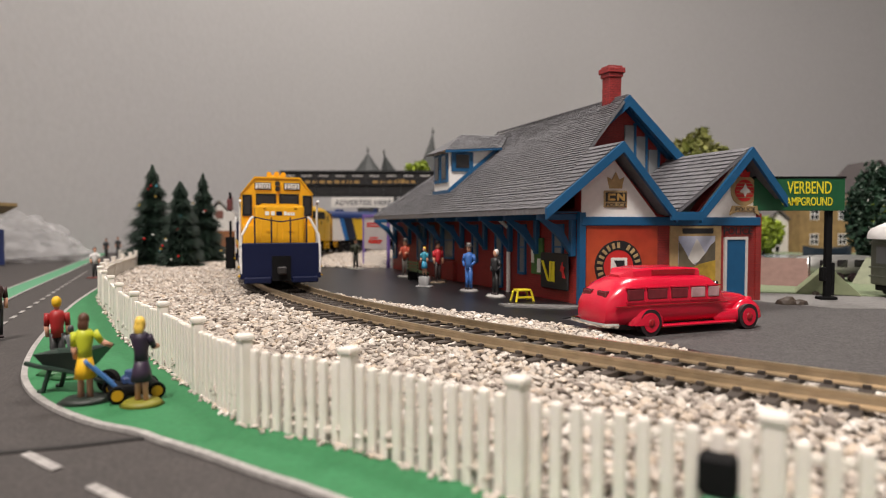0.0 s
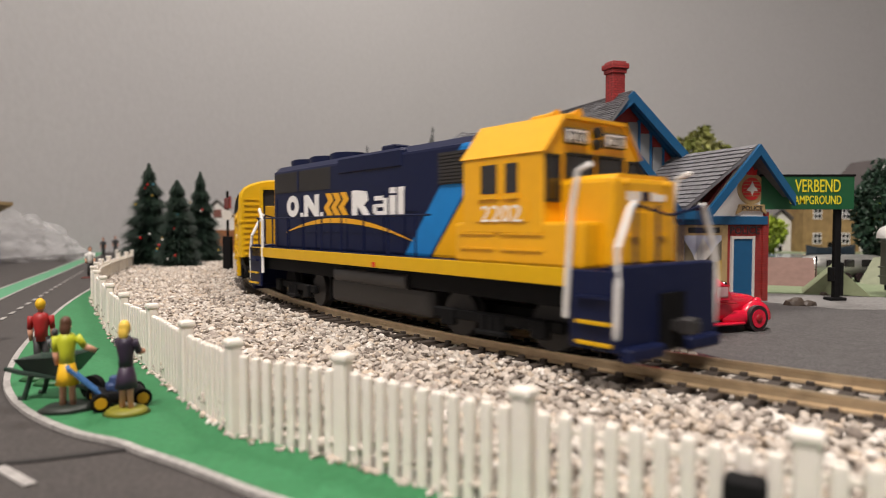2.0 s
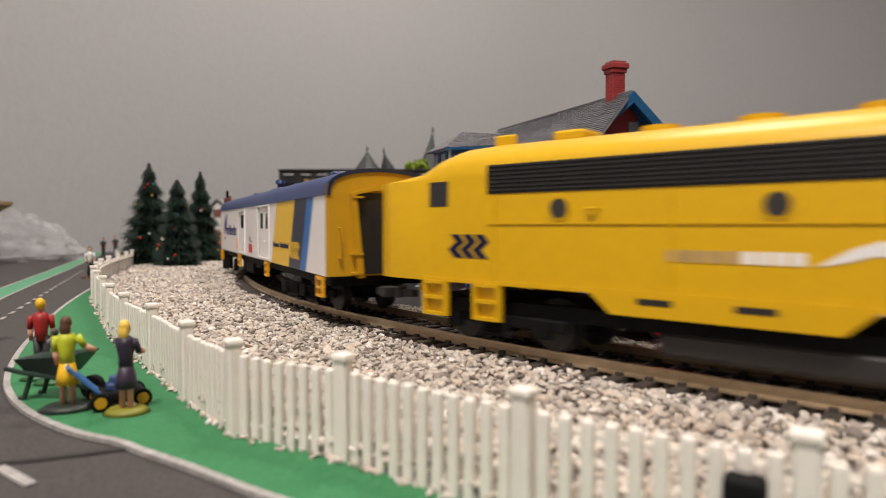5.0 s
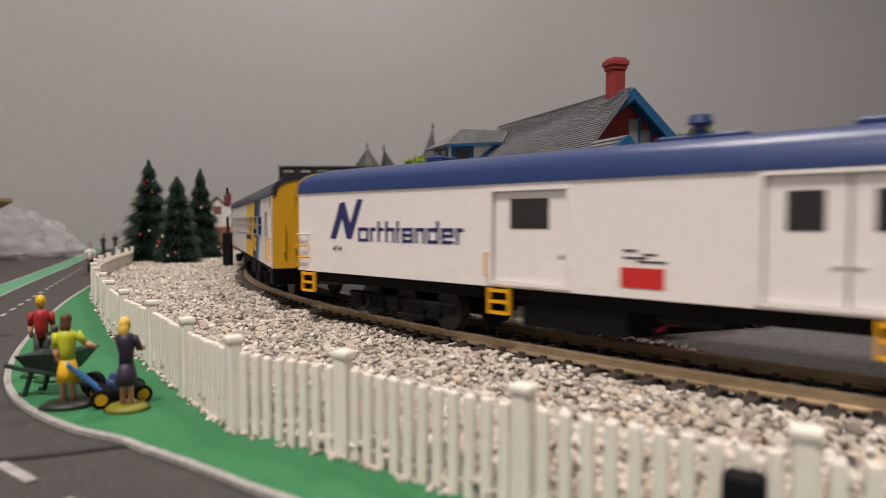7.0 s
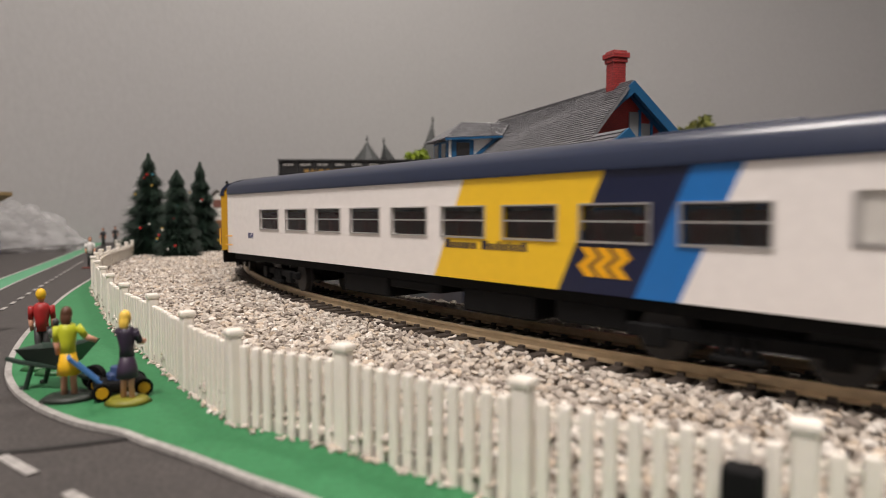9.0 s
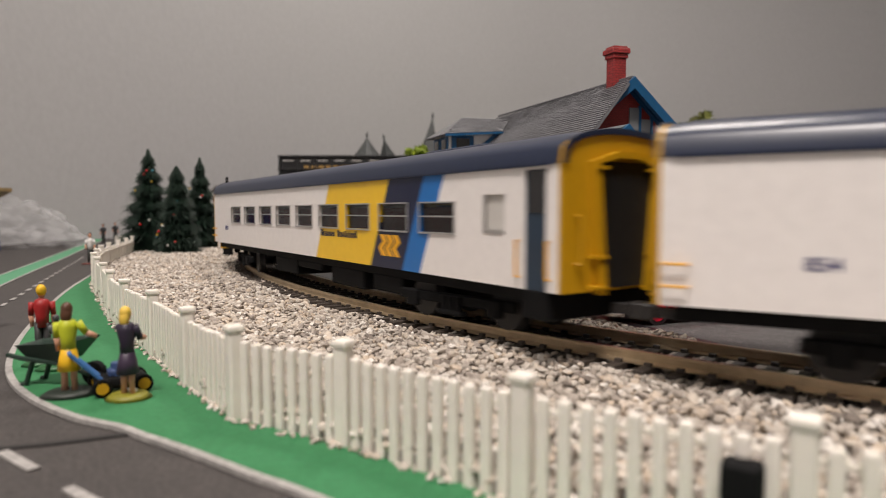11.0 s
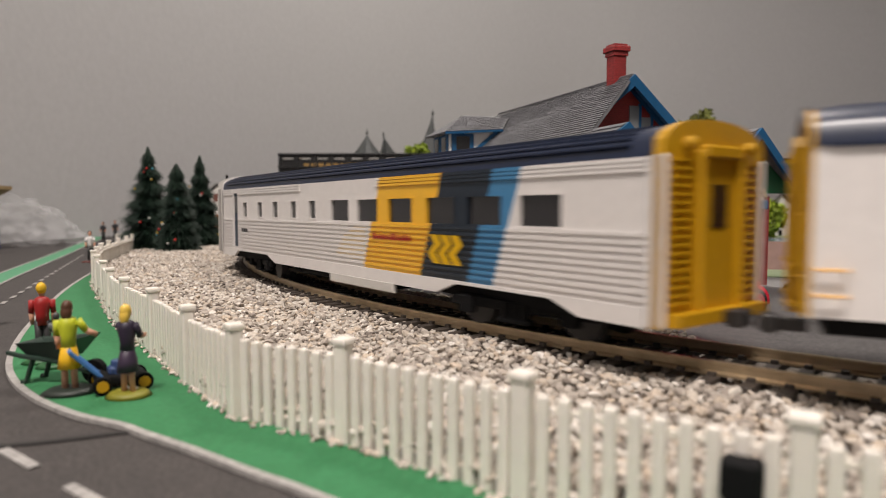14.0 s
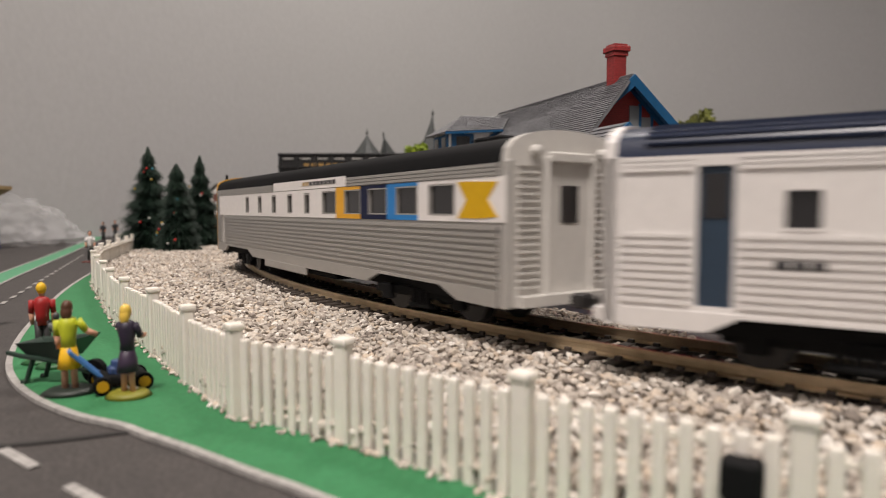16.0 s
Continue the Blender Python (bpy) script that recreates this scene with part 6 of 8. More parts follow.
def locomotive():
    L = 184.0
    v = thing("diesel_locomotive", "yellow and navy model diesel locomotive with white handrails", "locomotive")
    F = L / 2
    # frame, walkway, pilots
    part("walkway", box(B(), -F + 7, F - 8, -17.4, 17.4, 17.4, 18.6, 0.2), NAVY, v)
    part("sill_stripe", box(B(), -F + 8, F - 12, -17.9, -17.4, 15.2, 18.7, 0.1), FYELLOW, v, "yellow sill stripe")
    part("sill_stripe", box(B(), -F + 8, F - 12, 17.4, 17.9, 15.2, 18.7, 0.1), FYELLOW, v, "yellow sill stripe")
    part("frame", box(B(), -F + 10, F - 10, -15.5, 15.5, 11.5, 17.4), BLACK, v, "black underframe")
    for s in (1, -1):
        G = F if s > 0 else F - 6
        bm = box(B(), s * G - (3 if s > 0 else 0), s * G + (0 if s > 0 else 3), -17.5, 17.5, 4.5, 19.6, 0.4)
        p = part("pilot", bm, NAVY, v, "navy pilot with steps")
        for y0, y1 in ((-16.5, -4.5), (4.5, 16.5)):
            part("pilot_step", box(B(), s * G - 0.6 if s > 0 else -G - 2, s * G + 2 if s > 0 else -G + 0.6, y0, y1, 2.6, 5.4, 0.5), NAVY, p)
        part("coupler_pocket", box(B(), s * G - 1 if s > 0 else -G - 0.7, s * G + 0.7 if s > 0 else -G + 1, -4.2, 4.2, 3.5, 14), BLACK, p)
        for y in (-17.4, 17.4):
            part("step_well", box(B(), min(s * (G - 11), s * G), max(s * (G - 11), s * G), y - 0.5, y + 0.5, 4.5, 18.6, 0.15), NAVY, p)
        for z in (5.5, 9.5, 13.5):
            for y0, y1 in ((-18.8, -16.6), (16.6, 18.8)):
                part("step", box(B(), min(s * (G - 9), s * (G - 1)), max(s * (G - 9), s * (G - 1)), y0, y1, z, z + 0.6), FYELLOW if z < 13 else NAVY, p, "yellow edged step")
        coupler(v, s * (F - 1), s)
        x = s * (G - 0.5)
        for y in (-17.6, 17.6):
            handrail(v, [(x - s * 12, y, 10), (x - s * 11.5, y * 1.01, 14), (x - s * 10.5, y, 30), (x - s * 9, y, 37), (x - s * 6, y, 38)] if s > 0 else [(x + 12, y, 10), (x + 12, y, 29), (x + 9, y, 33)], 0.6)
            handrail(v, [(x, y * 0.99, 7), (x + s * 0.4, y, 16), (x, y * 0.97, 23), (x, y * 0.75, 30), (x, y * 0.68, 31)], 0.6)
        handrail(v, [(x, -12, 30.8), (x, -6, 29.6), (x, 0, 28.8), (x, 6, 29.6), (x, 12, 30.8)], 0.3, NAVY, "chain", "dark drooping chain")
        for y in (-11.5, -4.2, 4.2, 11.5):
            part("stanchion", cyl(B(), x, y, 19, 30.6, 0.35, n=6), NAVY, v)
    # side railings
    for y in (-17.2, 17.2):
        handrail(v, [(-F + 12, y, 29.4), (F - 58, y, 29.4)], 0.28, NAVY, "side_rail", "thin navy railing")
        for k in range(9):
            part("stanchion", cyl(B(), -F + 14 + k * 13.2, y, 18.5, 29.4, 0.3, n=6), NAVY, v)
    # long hood
    hr, hf = -F + 15, F - 45.5
    m_hood = livery("hood_livery", [(F - 81, CN_), (F - 80, (0.012, 0.19, 0.52)), (F - 67.6, CN_), (F - 66.8, (0.76, 0.375, 0.006))], 0.87, CN_, z0=18.6, rough=0.45, spec=0.22)
    hood = part("long_hood", box(B(), hr, hf, -11.2, 11.2, 18.5, 46.8, 0.9, 2), m_hood, v, "navy long hood with a light blue slash")
    bm = prism(B(), [(-11, 46.2), (-8.4, 48.6), (8.4, 48.6), (11, 46.2)], hr + 0.4, hf, "x")
    part("hood_top", bm, NAVY, hood)
    for x in (hr + 9, hr + 25, hr + 41):
        bm = cyl(B(), x, 0, 48.4, 50.8, 7.2, n=24)
        cyl(bm, x, 0, 50.8, 51.2, 6.2, n=24)
        part("radiator_fan", bm, NAVY, hood, "round navy roof fan", True)
    part("exhaust_stack", box(B(), hr + 66, hr + 74, -3, 3, 48.4, 51.2, 0.4), NAVY, hood)
    part("dynamic_brake", box(B(), hr + 52, hr + 90, -11.6, 11.6, 42.5, 48.2, 0.8), NAVY, hood)
    for s in (-1, 1):
        bm = B()
        for k in range(41):
            box(bm, hr + 2 + k * 1.08, hr + 2.6 + k * 1.08, s * 11.2 - 0.25, s * 11.2 + 0.25, 38.8, 45.6)
        g = part("radiator_grille", box(bm, hr + 1.5, hr + 46.8, s * 11.2 - 0.12, s * 11.2 + 0.12, 38.6, 45.8), GRILLE, hood, "dark radiator grille")
        part("grille_bar", box(B(), hr + 21.5, hr + 23, s * 11.25 - 0.4, s * 11.25 + 0.4, 38.6, 45.8), NAVY, g)
        bm = B()
        for k in range(9):
            box(bm, hf - 16, hf - 1.2, s * 11.6 - 0.15, s * 11.6 + 0.15, 37.4 + k * 0.85, 37.9 + k * 0.85)
        part("intake_grille", box(bm, hf - 16.5, hf - 0.8, s * 11.35 - 0.12, s * 11.35 + 0.12, 37, 45), GRILLE, hood, "dark intake grille")
        bm = B()
        for k in range(9):
            x = hr + 3 + k * 11
            box(bm, x, x + 0.25, s * 11.3 - 0.12, s * 11.3 + 0.12, 19.5, 36.5)
        box(bm, hr + 1, hf - 26, s * 11.3 - 0.1, s * 11.3 + 0.1, 30.6, 30.8)
        box(bm, hr + 1, hf - 26, s * 11.3 - 0.1, s * 11.3 + 0.1, 24.6, 24.75)
        part("door_relief", bm, NAVY, hood)
    # hood markings: plain shapes in their colours
    y = -11.2
    o = B()
    for k in range(24):
        a0, a1 = k * math.tau / 24, (k + 1) * math.tau / 24
        q = [(hr + 17.6 + rx * math.cos(a), y - 0.25, 33.6 + rz * math.sin(a)) for a in (a0, a1) for rx, rz in ((1.9, 1.6), (5.2, 3.8))]
        vs = [o.verts.new(p) for p in q]
        o.faces.new((vs[0], vs[1], vs[3], vs[2]))
    part("mark_ring", o, LETTERWHITE, hood, "white ring mark")
    for x0, x1, z0, z1 in ((24, 26, 29.8, 31.2), (27, 30, 29.8, 37.2), (35.4, 38.4, 29.8, 37.2), (39.4, 41.6, 29.8, 31.2)):
        part("mark_block", box(B(), hr + x0, hr + x1, y - 0.25, y, z0, z1), LETTERWHITE, hood)
    part("mark_block", prism(B(), [(hr + 30, 37.2), (hr + 30, 33.6), (hr + 35.4, 29.8), (hr + 35.4, 33.2)], y - 0.25, y), LETTERWHITE, hood)
    chevrons(hood, hr + 43.4, 30, 15.5, 7.2, y - 0.13, YELLOW)
    blocks(hood, hr + 61.5, 29.8, [3.4], [7.6], 0, y, LETTERWHITE, d=0.25)
    part("mark_block", prism(B(), [(hr + 64.9, 37.4), (hr + 70.4, 36.9), (hr + 71.2, 34.2), (hr + 69, 32.8), (hr + 72.4, 29.8), (hr + 68.6, 29.8), (hr + 65.6, 32.2), (hr + 64.9, 33)], y - 0.25, y), LETTERWHITE, hood)
    mark = B()
    for x0, x1, z0_, z1_ in ((6.2, 8.2, 29.8, 34.6), (1.2, 6.2, 34.0, 35.3), (0.2, 2.4, 30.3, 32.8), (1.4, 6.2, 29.8, 30.9), (1.4, 6.2, 32.0, 33.0)):
        box(mark, hr + 74 + x0, hr + 74 + x1, y - 0.25, y, z0_, z1_)
    part("mark_block", mark, LETTERWHITE, hood)
    blocks(hood, hr + 83.4, 29.8, [3.2, 3.2], [5.4, 7.6], 1.2, y, LETTERWHITE, d=0.25)
    part("mark_block", box(B(), hr + 83.4, hr + 86.6, y - 0.25, y, 35.8, 37.4), LETTERWHITE, hood)
    bm = B()
    n = 26
    for k in range(n):
        p = []
        for q in (k / n, (k + 1) / n):
            x = hr + 11 + 84 * q
            zc, th = 24.2 + 5.0 * (1 - (2 * q - 1) ** 2) - 1.6 * q, 0.08 + 0.75 * math.sin(math.pi * q)
            p += [(x, y - 0.16, zc - th), (x, y - 0.16, zc + th)]
        vs = [bm.verts.new(c) for c in p]
        bm.faces.new((vs[0], vs[1], vs[3], vs[2]))
    part("mark_swoosh", bm, YELLOW, hood, "thin yellow arc")
    # rear end of the hood
    part("hood_end", box(B(), hr - 0.8, hr, -10.8, 10.8, 19, 44, 0.5), YELLOW, hood, "yellow hood end")
    for z in (38, 44):
        part("rear_lamp", cyl(B(), 0, 0, 0, 3, 2.6, n=14, m=Matrix.Translation(Vector((hr - 3.4, 0, z))) @ Matrix.Rotation(math.pi / 2, 4, "Y")), YELLOW, hood)
    # cab
    cr, cf = F - 45.5, F - 19.5
    hw = 16.9
    body = [(-hw, 25), (-hw, 41.6), (-hw + 6.4, 48.8), (hw - 6.4, 48.8), (hw, 41.6), (hw, 25)]
    bm = B()
    prism(bm, body, cr, cf, "x", 0.4)
    cab = part("cab", bm, YELLOW, v, "yellow cab with dark windows")
    part("cab_roof", prism(B(), [(-hw - 0.3, 41.5), (-hw + 6.2, 49.4), (hw - 6.2, 49.4), (hw + 0.3, 41.5), (hw - 0.2, 41.5), (hw - 6.5, 48.6), (-hw + 6.5, 48.6), (-hw + 0.2, 41.5)], cr - 0.4, cf + 0.6, "x"), YELLOW, cab)
    part("cab_base", box(B(), cr - 3, F - 9, -16.6, 16.6, 18.5, 27.5, 0.7, 2), YELLOW, cab, "yellow lower body with louvred lockers")
    for x0, x1 in ((cr - 1, cr + 11), (cr + 13, cr + 26)):
        for z in (21.5, 24.8):
            part("locker_rib", box(B(), x0, x1, -16.9, -16.5, z, z + 0.5), YELLOW, cab)
    for s in (-1, 1):
        y = s * hw
        for x0, x1 in ((cr + 7, cr + 12), (cr + 15, cr + 18.6)):
            w = part("side_window", box(B(), x0, x1, y - 0.25, y + 0.25, 33.6, 39.8), PANE, cab, "dark cab side window")
            part("window_frame", box(box(B(), x0 - 0.7, x0, y - 0.5, y + 0.5, 33, 40.4), x0 - 0.7, x1 + 0.7, y - 0.6, y + 0.6, 32.4, 33.4), YELLOW, w)
        part("number_plate", box(B(), cr + 5, cr + 22, y - 0.1 - (0.12 if s < 0 else -0.12), y + 0.1, 27.6, 31.6), YELLOW, cab)
    words("2202", 5.0, LETTERWHITE, cab, face_m(cr + 7, -hw - 0.2, 27.6, (1, 0, 0)), 0.08, "number_lettering", 0.02, width=13)
    # cab front above the nose
    for y0, y1, z0, z1 in ((-15.8, -12.4, 32, 40.6), (-9.6, -1.2, 36.8, 41.2), (1.2, 9.6, 36.8, 41.2), (12.4, 15.8, 32, 40.6)):
        w = part("windscreen", box(B(), cf - 0.1, cf + 0.3, y0, y1, z0, z1, 0.2), PANE, cab, "dark windscreen")
        bm = B()
        for a, b_, c, d in ((y0 - 0.5, y1 + 0.5, z0 - 0.5, z0), (y0 - 0.5, y1 + 0.5, z1, z1 + 0.5), (y0 - 0.5, y0, z0, z1), (y1, y1 + 0.5, z0, z1)):
            box(bm, cf - 0.1, cf + 0.6, a, b_, c, d)
        part("gasket", bm, LETTERBLACK, w)
    for y in (-6.8, 6.8):
        nb = part("number_board", box(B(), cf - 0.1, cf + 0.7, y - 3.9, y + 3.9, 43.4, 46.8, 0.3), LETTERBLACK, cab, "lit number board")
        part("board_face", box(B(), cf + 0.6, cf + 0.85, y - 3.4, y + 3.4, 43.8, 46.4), LETTERWHITE, nb)
        words("2202", 3.0, LETTERBLACK, nb, face_m(cf + 0.9, y - 3.0, 44.0, (0, 1, 0)), 0.06, "number_lettering", 0.03, width=6.0)
    for z in (43.9, 46.4):
        part("headlight", cyl(B(), 0, 0, -0.2, 1.4, 1.15, n=14, m=Matrix.Translation(Vector((cf, 0, z))) @ Matrix.Rotation(math.pi / 2, 4, "Y")), LETTERBLACK, cab, "round headlight")
    base_ = part("horn_base", box(B(), cf - 14, cf - 10, -2.5, 2.5, 49.2, 50.6, 0.4), YELLOW, cab)
    for y, x in ((-3.4, cf - 13), (0, cf - 9.5), (3.4, cf - 12.5)):
        bm = tube(B(), [(x - 3, y, 51), (x + 3, y, 51), (x + 5, y, 51)], [0.5, 0.7, 1.3], 10)
        box(bm, x - 1, x + 1, min(y, 0) - 0.5, max(y, 0) + 0.5, 50.2, 51.2)
        part("horn", bm, YELLOW, base_, "yellow roof horn", True)
    part("beacon", cyl(cyl(B(), cf - 20, 4, 49.2, 51.4, 1.4, n=12), cf - 20, 4, 51.4, 52.4, 1.1, 0.6, 12), YELLOW, cab)
    # nose
    nf = F - 6
    nose = part("nose", box(B(), cf - 0.5, nf, -11.2, 11.2, 18.5, 36.0, 1.0, 2), YELLOW, v, "yellow short nose with two doors")
    part("nose_top", prism(B(), [(-10.8, 35.2), (-8, 36.8), (8, 36.8), (10.8, 35.2)], cf - 0.3, nf - 0.8, "x"), YELLOW, nose)
    for y0, y1 in ((-8.4, -1.2), (1.2, 8.4)):
        d = part("nose_door", box(B(), nf - 0.1, nf + 0.45, y0, y1, 19.5, 29.5, 0.2), YELLOW, nose)
        part("door_handle", box(B(), nf + 0.4, nf + 0.9, y0 + 2.2, y0 + 5, 24.5, 25.0), YELLOW, d)
    for y0, w in ((-6.6, 1.8), (-4.0, 1.8), (-1.6, 2.6), (1.8, 1.3), (3.4, 1.1), (4.8, 0.8), (5.9, 0.8)):
        part("mark_block", box(B(), nf, nf + 0.16, y0, y0 + w, 31.6, 33.4 if w > 1.2 else 33.0), NAVY if y0 == -1.6 else LETTERWHITE, nose)
    for y in (-7, 7):
        part("class_lamp", ball(B(), nf, y, 35, 0.7, n=8), YELLOW, nose)
    part("brake_wheel", cyl(B(), 0, 0, -0.3, 0.3, 2, n=14, m=Matrix.Translation(Vector((nf - 12, -10.6, 28))) @ Matrix.Rotation(math.pi / 2, 4, "X")), YELLOW, nose)
    # running gear
    t = part("fuel_tank", box(B(), -26, 30, -13.6, 13.6, 3.2, 11.6, 2.4, 3), TANK, v, "dark grey fuel tank")
    part("tank_rib", box(B(), -26.2, -25.2, -13.8, 13.8, 3.4, 11.6), BLACK, t)
    part("air_tank", cyl(B(), 0, 0, -20, 20, 1.7, n=12, m=Matrix.Translation(Vector((2, -15.2, 12.4))) @ Matrix.Rotation(math.pi / 2, 4, "Y")), TANK, v, smooth=True)
    for x, s in ((52.5, 1), (-52.5, -1)):
        bogie(v, x, s * 5.2, 2, 5.8, 29)
    part("red_lamp", cyl(B(), 8, -17.95, 15.5, 16.8, 0.6, n=8), SIGNRED, v)
    return v, L, 38.0


def cab_unit():
    L = 192.0
    v = thing("cab_unit", "lemon yellow streamlined model diesel unit, running backwards", "locomotive")
    F = L / 2
    hw = 16.8

    def ring(x, k=1.0, zt=48.6, zb=14.6):
        pts = [(x, -hw * k, zb), (x, -hw * k, 39.5)]
        pts += [(x, y * k, 39.5 + (z - 39.5) * (zt - 39.5) / 9.1) for y, z in arch(hw, 39.5, 48.6, 12, 0.75)][1:-1]
        pts += [(x, hw * k, 39.5), (x, hw * k, zb)]
        return pts
    secs = [ring(F, 0.93, 47.8), ring(F - 1.2, 0.985, 48.4), ring(F - 2.5), ring(-F + 38), ring(-F + 30, 1.0, 48.2), ring(-F + 25, 1.0, 46.5), ring(-F + 20, 0.99, 42.5), ring(-F + 10, 0.96, 40.5), ring(-F + 5, 0.88, 39), ring(-F + 2, 0.72, 36), ring(-F, 0.5, 32)]
    body = part("body", loft(B(), secs), FYELLOW, v, "rounded yellow body", True)
    for s in (-1, 1):
        y = s * hw
        g = part("side_grille", box(B(), -F + 42, F - 4, y - 0.15, y + 0.15, 35.6, 42.2), GRILLE, body, "long black air grille")
        bm = B()
        for k in range(7):
            box(bm, -F + 42, F - 4, y - 0.3, y + 0.3, 35.9 + k * 0.92, 36.2 + k * 0.92)
        part("grille_slats", bm, BLACK, g)
        for x in (42, 7, -35):
            p = part("porthole", cyl(B(), 0, 0, -0.3, 0.3, 2.7, n=18, m=Matrix.Translation(Vector((x, y, 32.0))) @ Matrix.Rotation(math.pi / 2, 4, "X")), FYELLOW, body, "round porthole")
            part("pane", cyl(B(), 0, 0, -0.4, 0.4, 2.1, n=18, m=Matrix.Translation(Vector((x, y, 32.0))) @ Matrix.Rotation(math.pi / 2, 4, "X")), GRILLE, p)
        part("belt_rail", box(B(), -F + 42, F - 2.5, y - 0.25, y + 0.25, 28.6, 29.1), FYELLOW, body)
        part("belt_rail", box(B(), -F + 22, F - 2.5, y - 0.35, y + 0.35, 14.6, 15.6), FYELLOW, body)
        part("skirt", prism(B(), [(-28, 15), (22, 15), (17, 10.6), (-23, 10.6)], y - 0.4, y + 0.4), FYELLOW, body, "yellow skirt over the fuel tank")
        for x in (F - 9, F - 31, -F + 26, -F + 42):
            w = 3.6 if x > 0 else 2.8
            bm = box(B(), x - w - 1.3, x - w, y - 0.5, y + 0.6, 6.2, 15.2)
            box(bm, x + w, x + w + 1.3, y - 0.5, y + 0.6, 6.2, 15.2)
            box(bm, x - w, x + w, y - 0.9, y - 0.4, 6.2, 15) if y > 0 else box(bm, x - w, x + w, y + 0.4, y + 0.9, 6.2, 15)
            for z in (6.2, 10.2, 14):
                box(bm, x - w, x + w, y - 0.9, y + 1.0, z, z + 0.8)
            part("step_ladder", bm, FYELLOW, v, "yellow side steps")
        part("vent_hatch", box(B(), F - 19, F - 13, y - 0.4, y + 0.4, 31, 34.5, 0.3), FYELLOW, body)
        for x in (F - 3.4, 58, 26, -11, -52):
            part("batten", box(B(), x - 0.25, x + 0.25, y - 0.22, y + 0.22, 15.6, 35.4), FYELLOW, body)
        for x, z, w in ((34, 26.5, 1.6), (32, 17, 3.4), (-27, 31.8, 1.2), (58, 41.5, 1), (34, 22, 1.8)):
            part("grab_iron", tube(B(), [(x - w, y, z), (x - w, y * 1.05, z), (x + w, y * 1.05, z), (x + w, y, z)], 0.3, 6), FYELLOW, body)
        for x in (-14, 4):
            # no hole is cut: a black bar paints the slot's shade
            part("tank_opening", box(B(), x - 3.4, x + 3.4, y - 0.5, y + 0.5, 13.0, 14.2), LETTERBLACK, body, "black bar for the shade in a slot above the skirt")
    chevrons(body, -F + 31, 20.6, 11, 5.6, -hw - 0.02, NAVY)
    x = -12.0
    for w, c in ((2.1, TAN),) * 5 + ((2.0, LETTERWHITE),) * 4:
        part("mark_block", box(B(), x, x + w, -hw - 0.14, -hw, 21.6, 23.8), c, body)
        x += w + 0.6
    part("mark_bird", prism(B(), [(x + 1, 21.6), (x + 6, 24.6), (x + 10, 26), (x + 14, 25), (x + 15, 21.4), (x + 12, 23.4), (x + 9, 23.6), (x + 5, 22.4)], -hw - 0.14, -hw), LETTERWHITE, body, "small white bird mark")
    # the rear end, which leads: ribbed panels; a black sheet paints the doorway's shade
    for s in (-1, 1):
        bm = B()
        for k in range(11):
            box(bm, F - 0.2, F + 0.5, min(s * 8.2, s * 14.6), max(s * 8.2, s * 14.6), 15.5 + k * 2.4, 16.0 + k * 2.4)
        part("end_ribs", bm, FYELLOW, body)
        part("corner_lamp", ball(B(), F - 0.5, s * 15.6, 30, 1.0, n=8), FYELLOW, body)
    d = part("end_doorway", box(B(), F - 0.3, F + 0.2, -6.6, 6.6, 15, 44), LETTERBLACK, v, "flat black sheet painting the end doorway's shade")
    part("door_surround", box(box(box(B(), F, F + 1.6, -8, -6.6, 13, 45), F, F + 1.6, 6.6, 8, 13, 45), F, F + 1.6, -6.6, 6.6, 44, 45.4), FYELLOW, d)
    # the leaf's darker yellow carries the shade of the doorway
    leaf = part("end_door", box(B(), F + 0.1, F + 0.5, -5.6, 5.6, 15, 37, 0.2), SHADEYELLOW, d, "shaded yellow end door")
    part("door_window", box(B(), F + 0.6, F + 0.9, -1.8, 1.8, 31, 35.5), PANE, leaf)
    part("end_pilot", box(B(), F - 1, F + 1.6, -14, 14, 6.2, 10.6, 0.4), BLACK, v)
    for x in (60, 40, 20, 0, -20):
        part("roof_vent", cyl(B(), x, 0, 48.2, 49.6, 4.2, n=18), FYELLOW, body, smooth=True)
    part("roof_hatch", box(B(), -44, -36, -5, 5, 47.8, 50.4, 0.6), FYELLOW, body)
    part("horn", box(B(), -60, -54, -6, -4.4, 46, 50.6, 0.4), FYELLOW, body)
    part("cab_window", box(B(), -F + 24, -F + 30, -16.9, -16.4, 33, 39), PANE, body)
    part("cab_window", box(B(), -F + 24, -F + 30, 16.4, 16.9, 33, 39), PANE, body)
    part("underframe", box(B(), -F + 20, F - 2, -14, 14, 7.4, 10.6), BLACK, v)
    part("fuel_tank", box(B(), -14, 36, -14.6, 14.6, 2.8, 8, 1), TANK, v, "dark tank")
    for x, s in ((52, 1), (-52, -1)):
        bogie(v, x, s * 5.2, 2, 5.6, 27)
    coupler(v, F, 1)
    coupler(v, -F + 2, -1)
    return v, L, 38.0


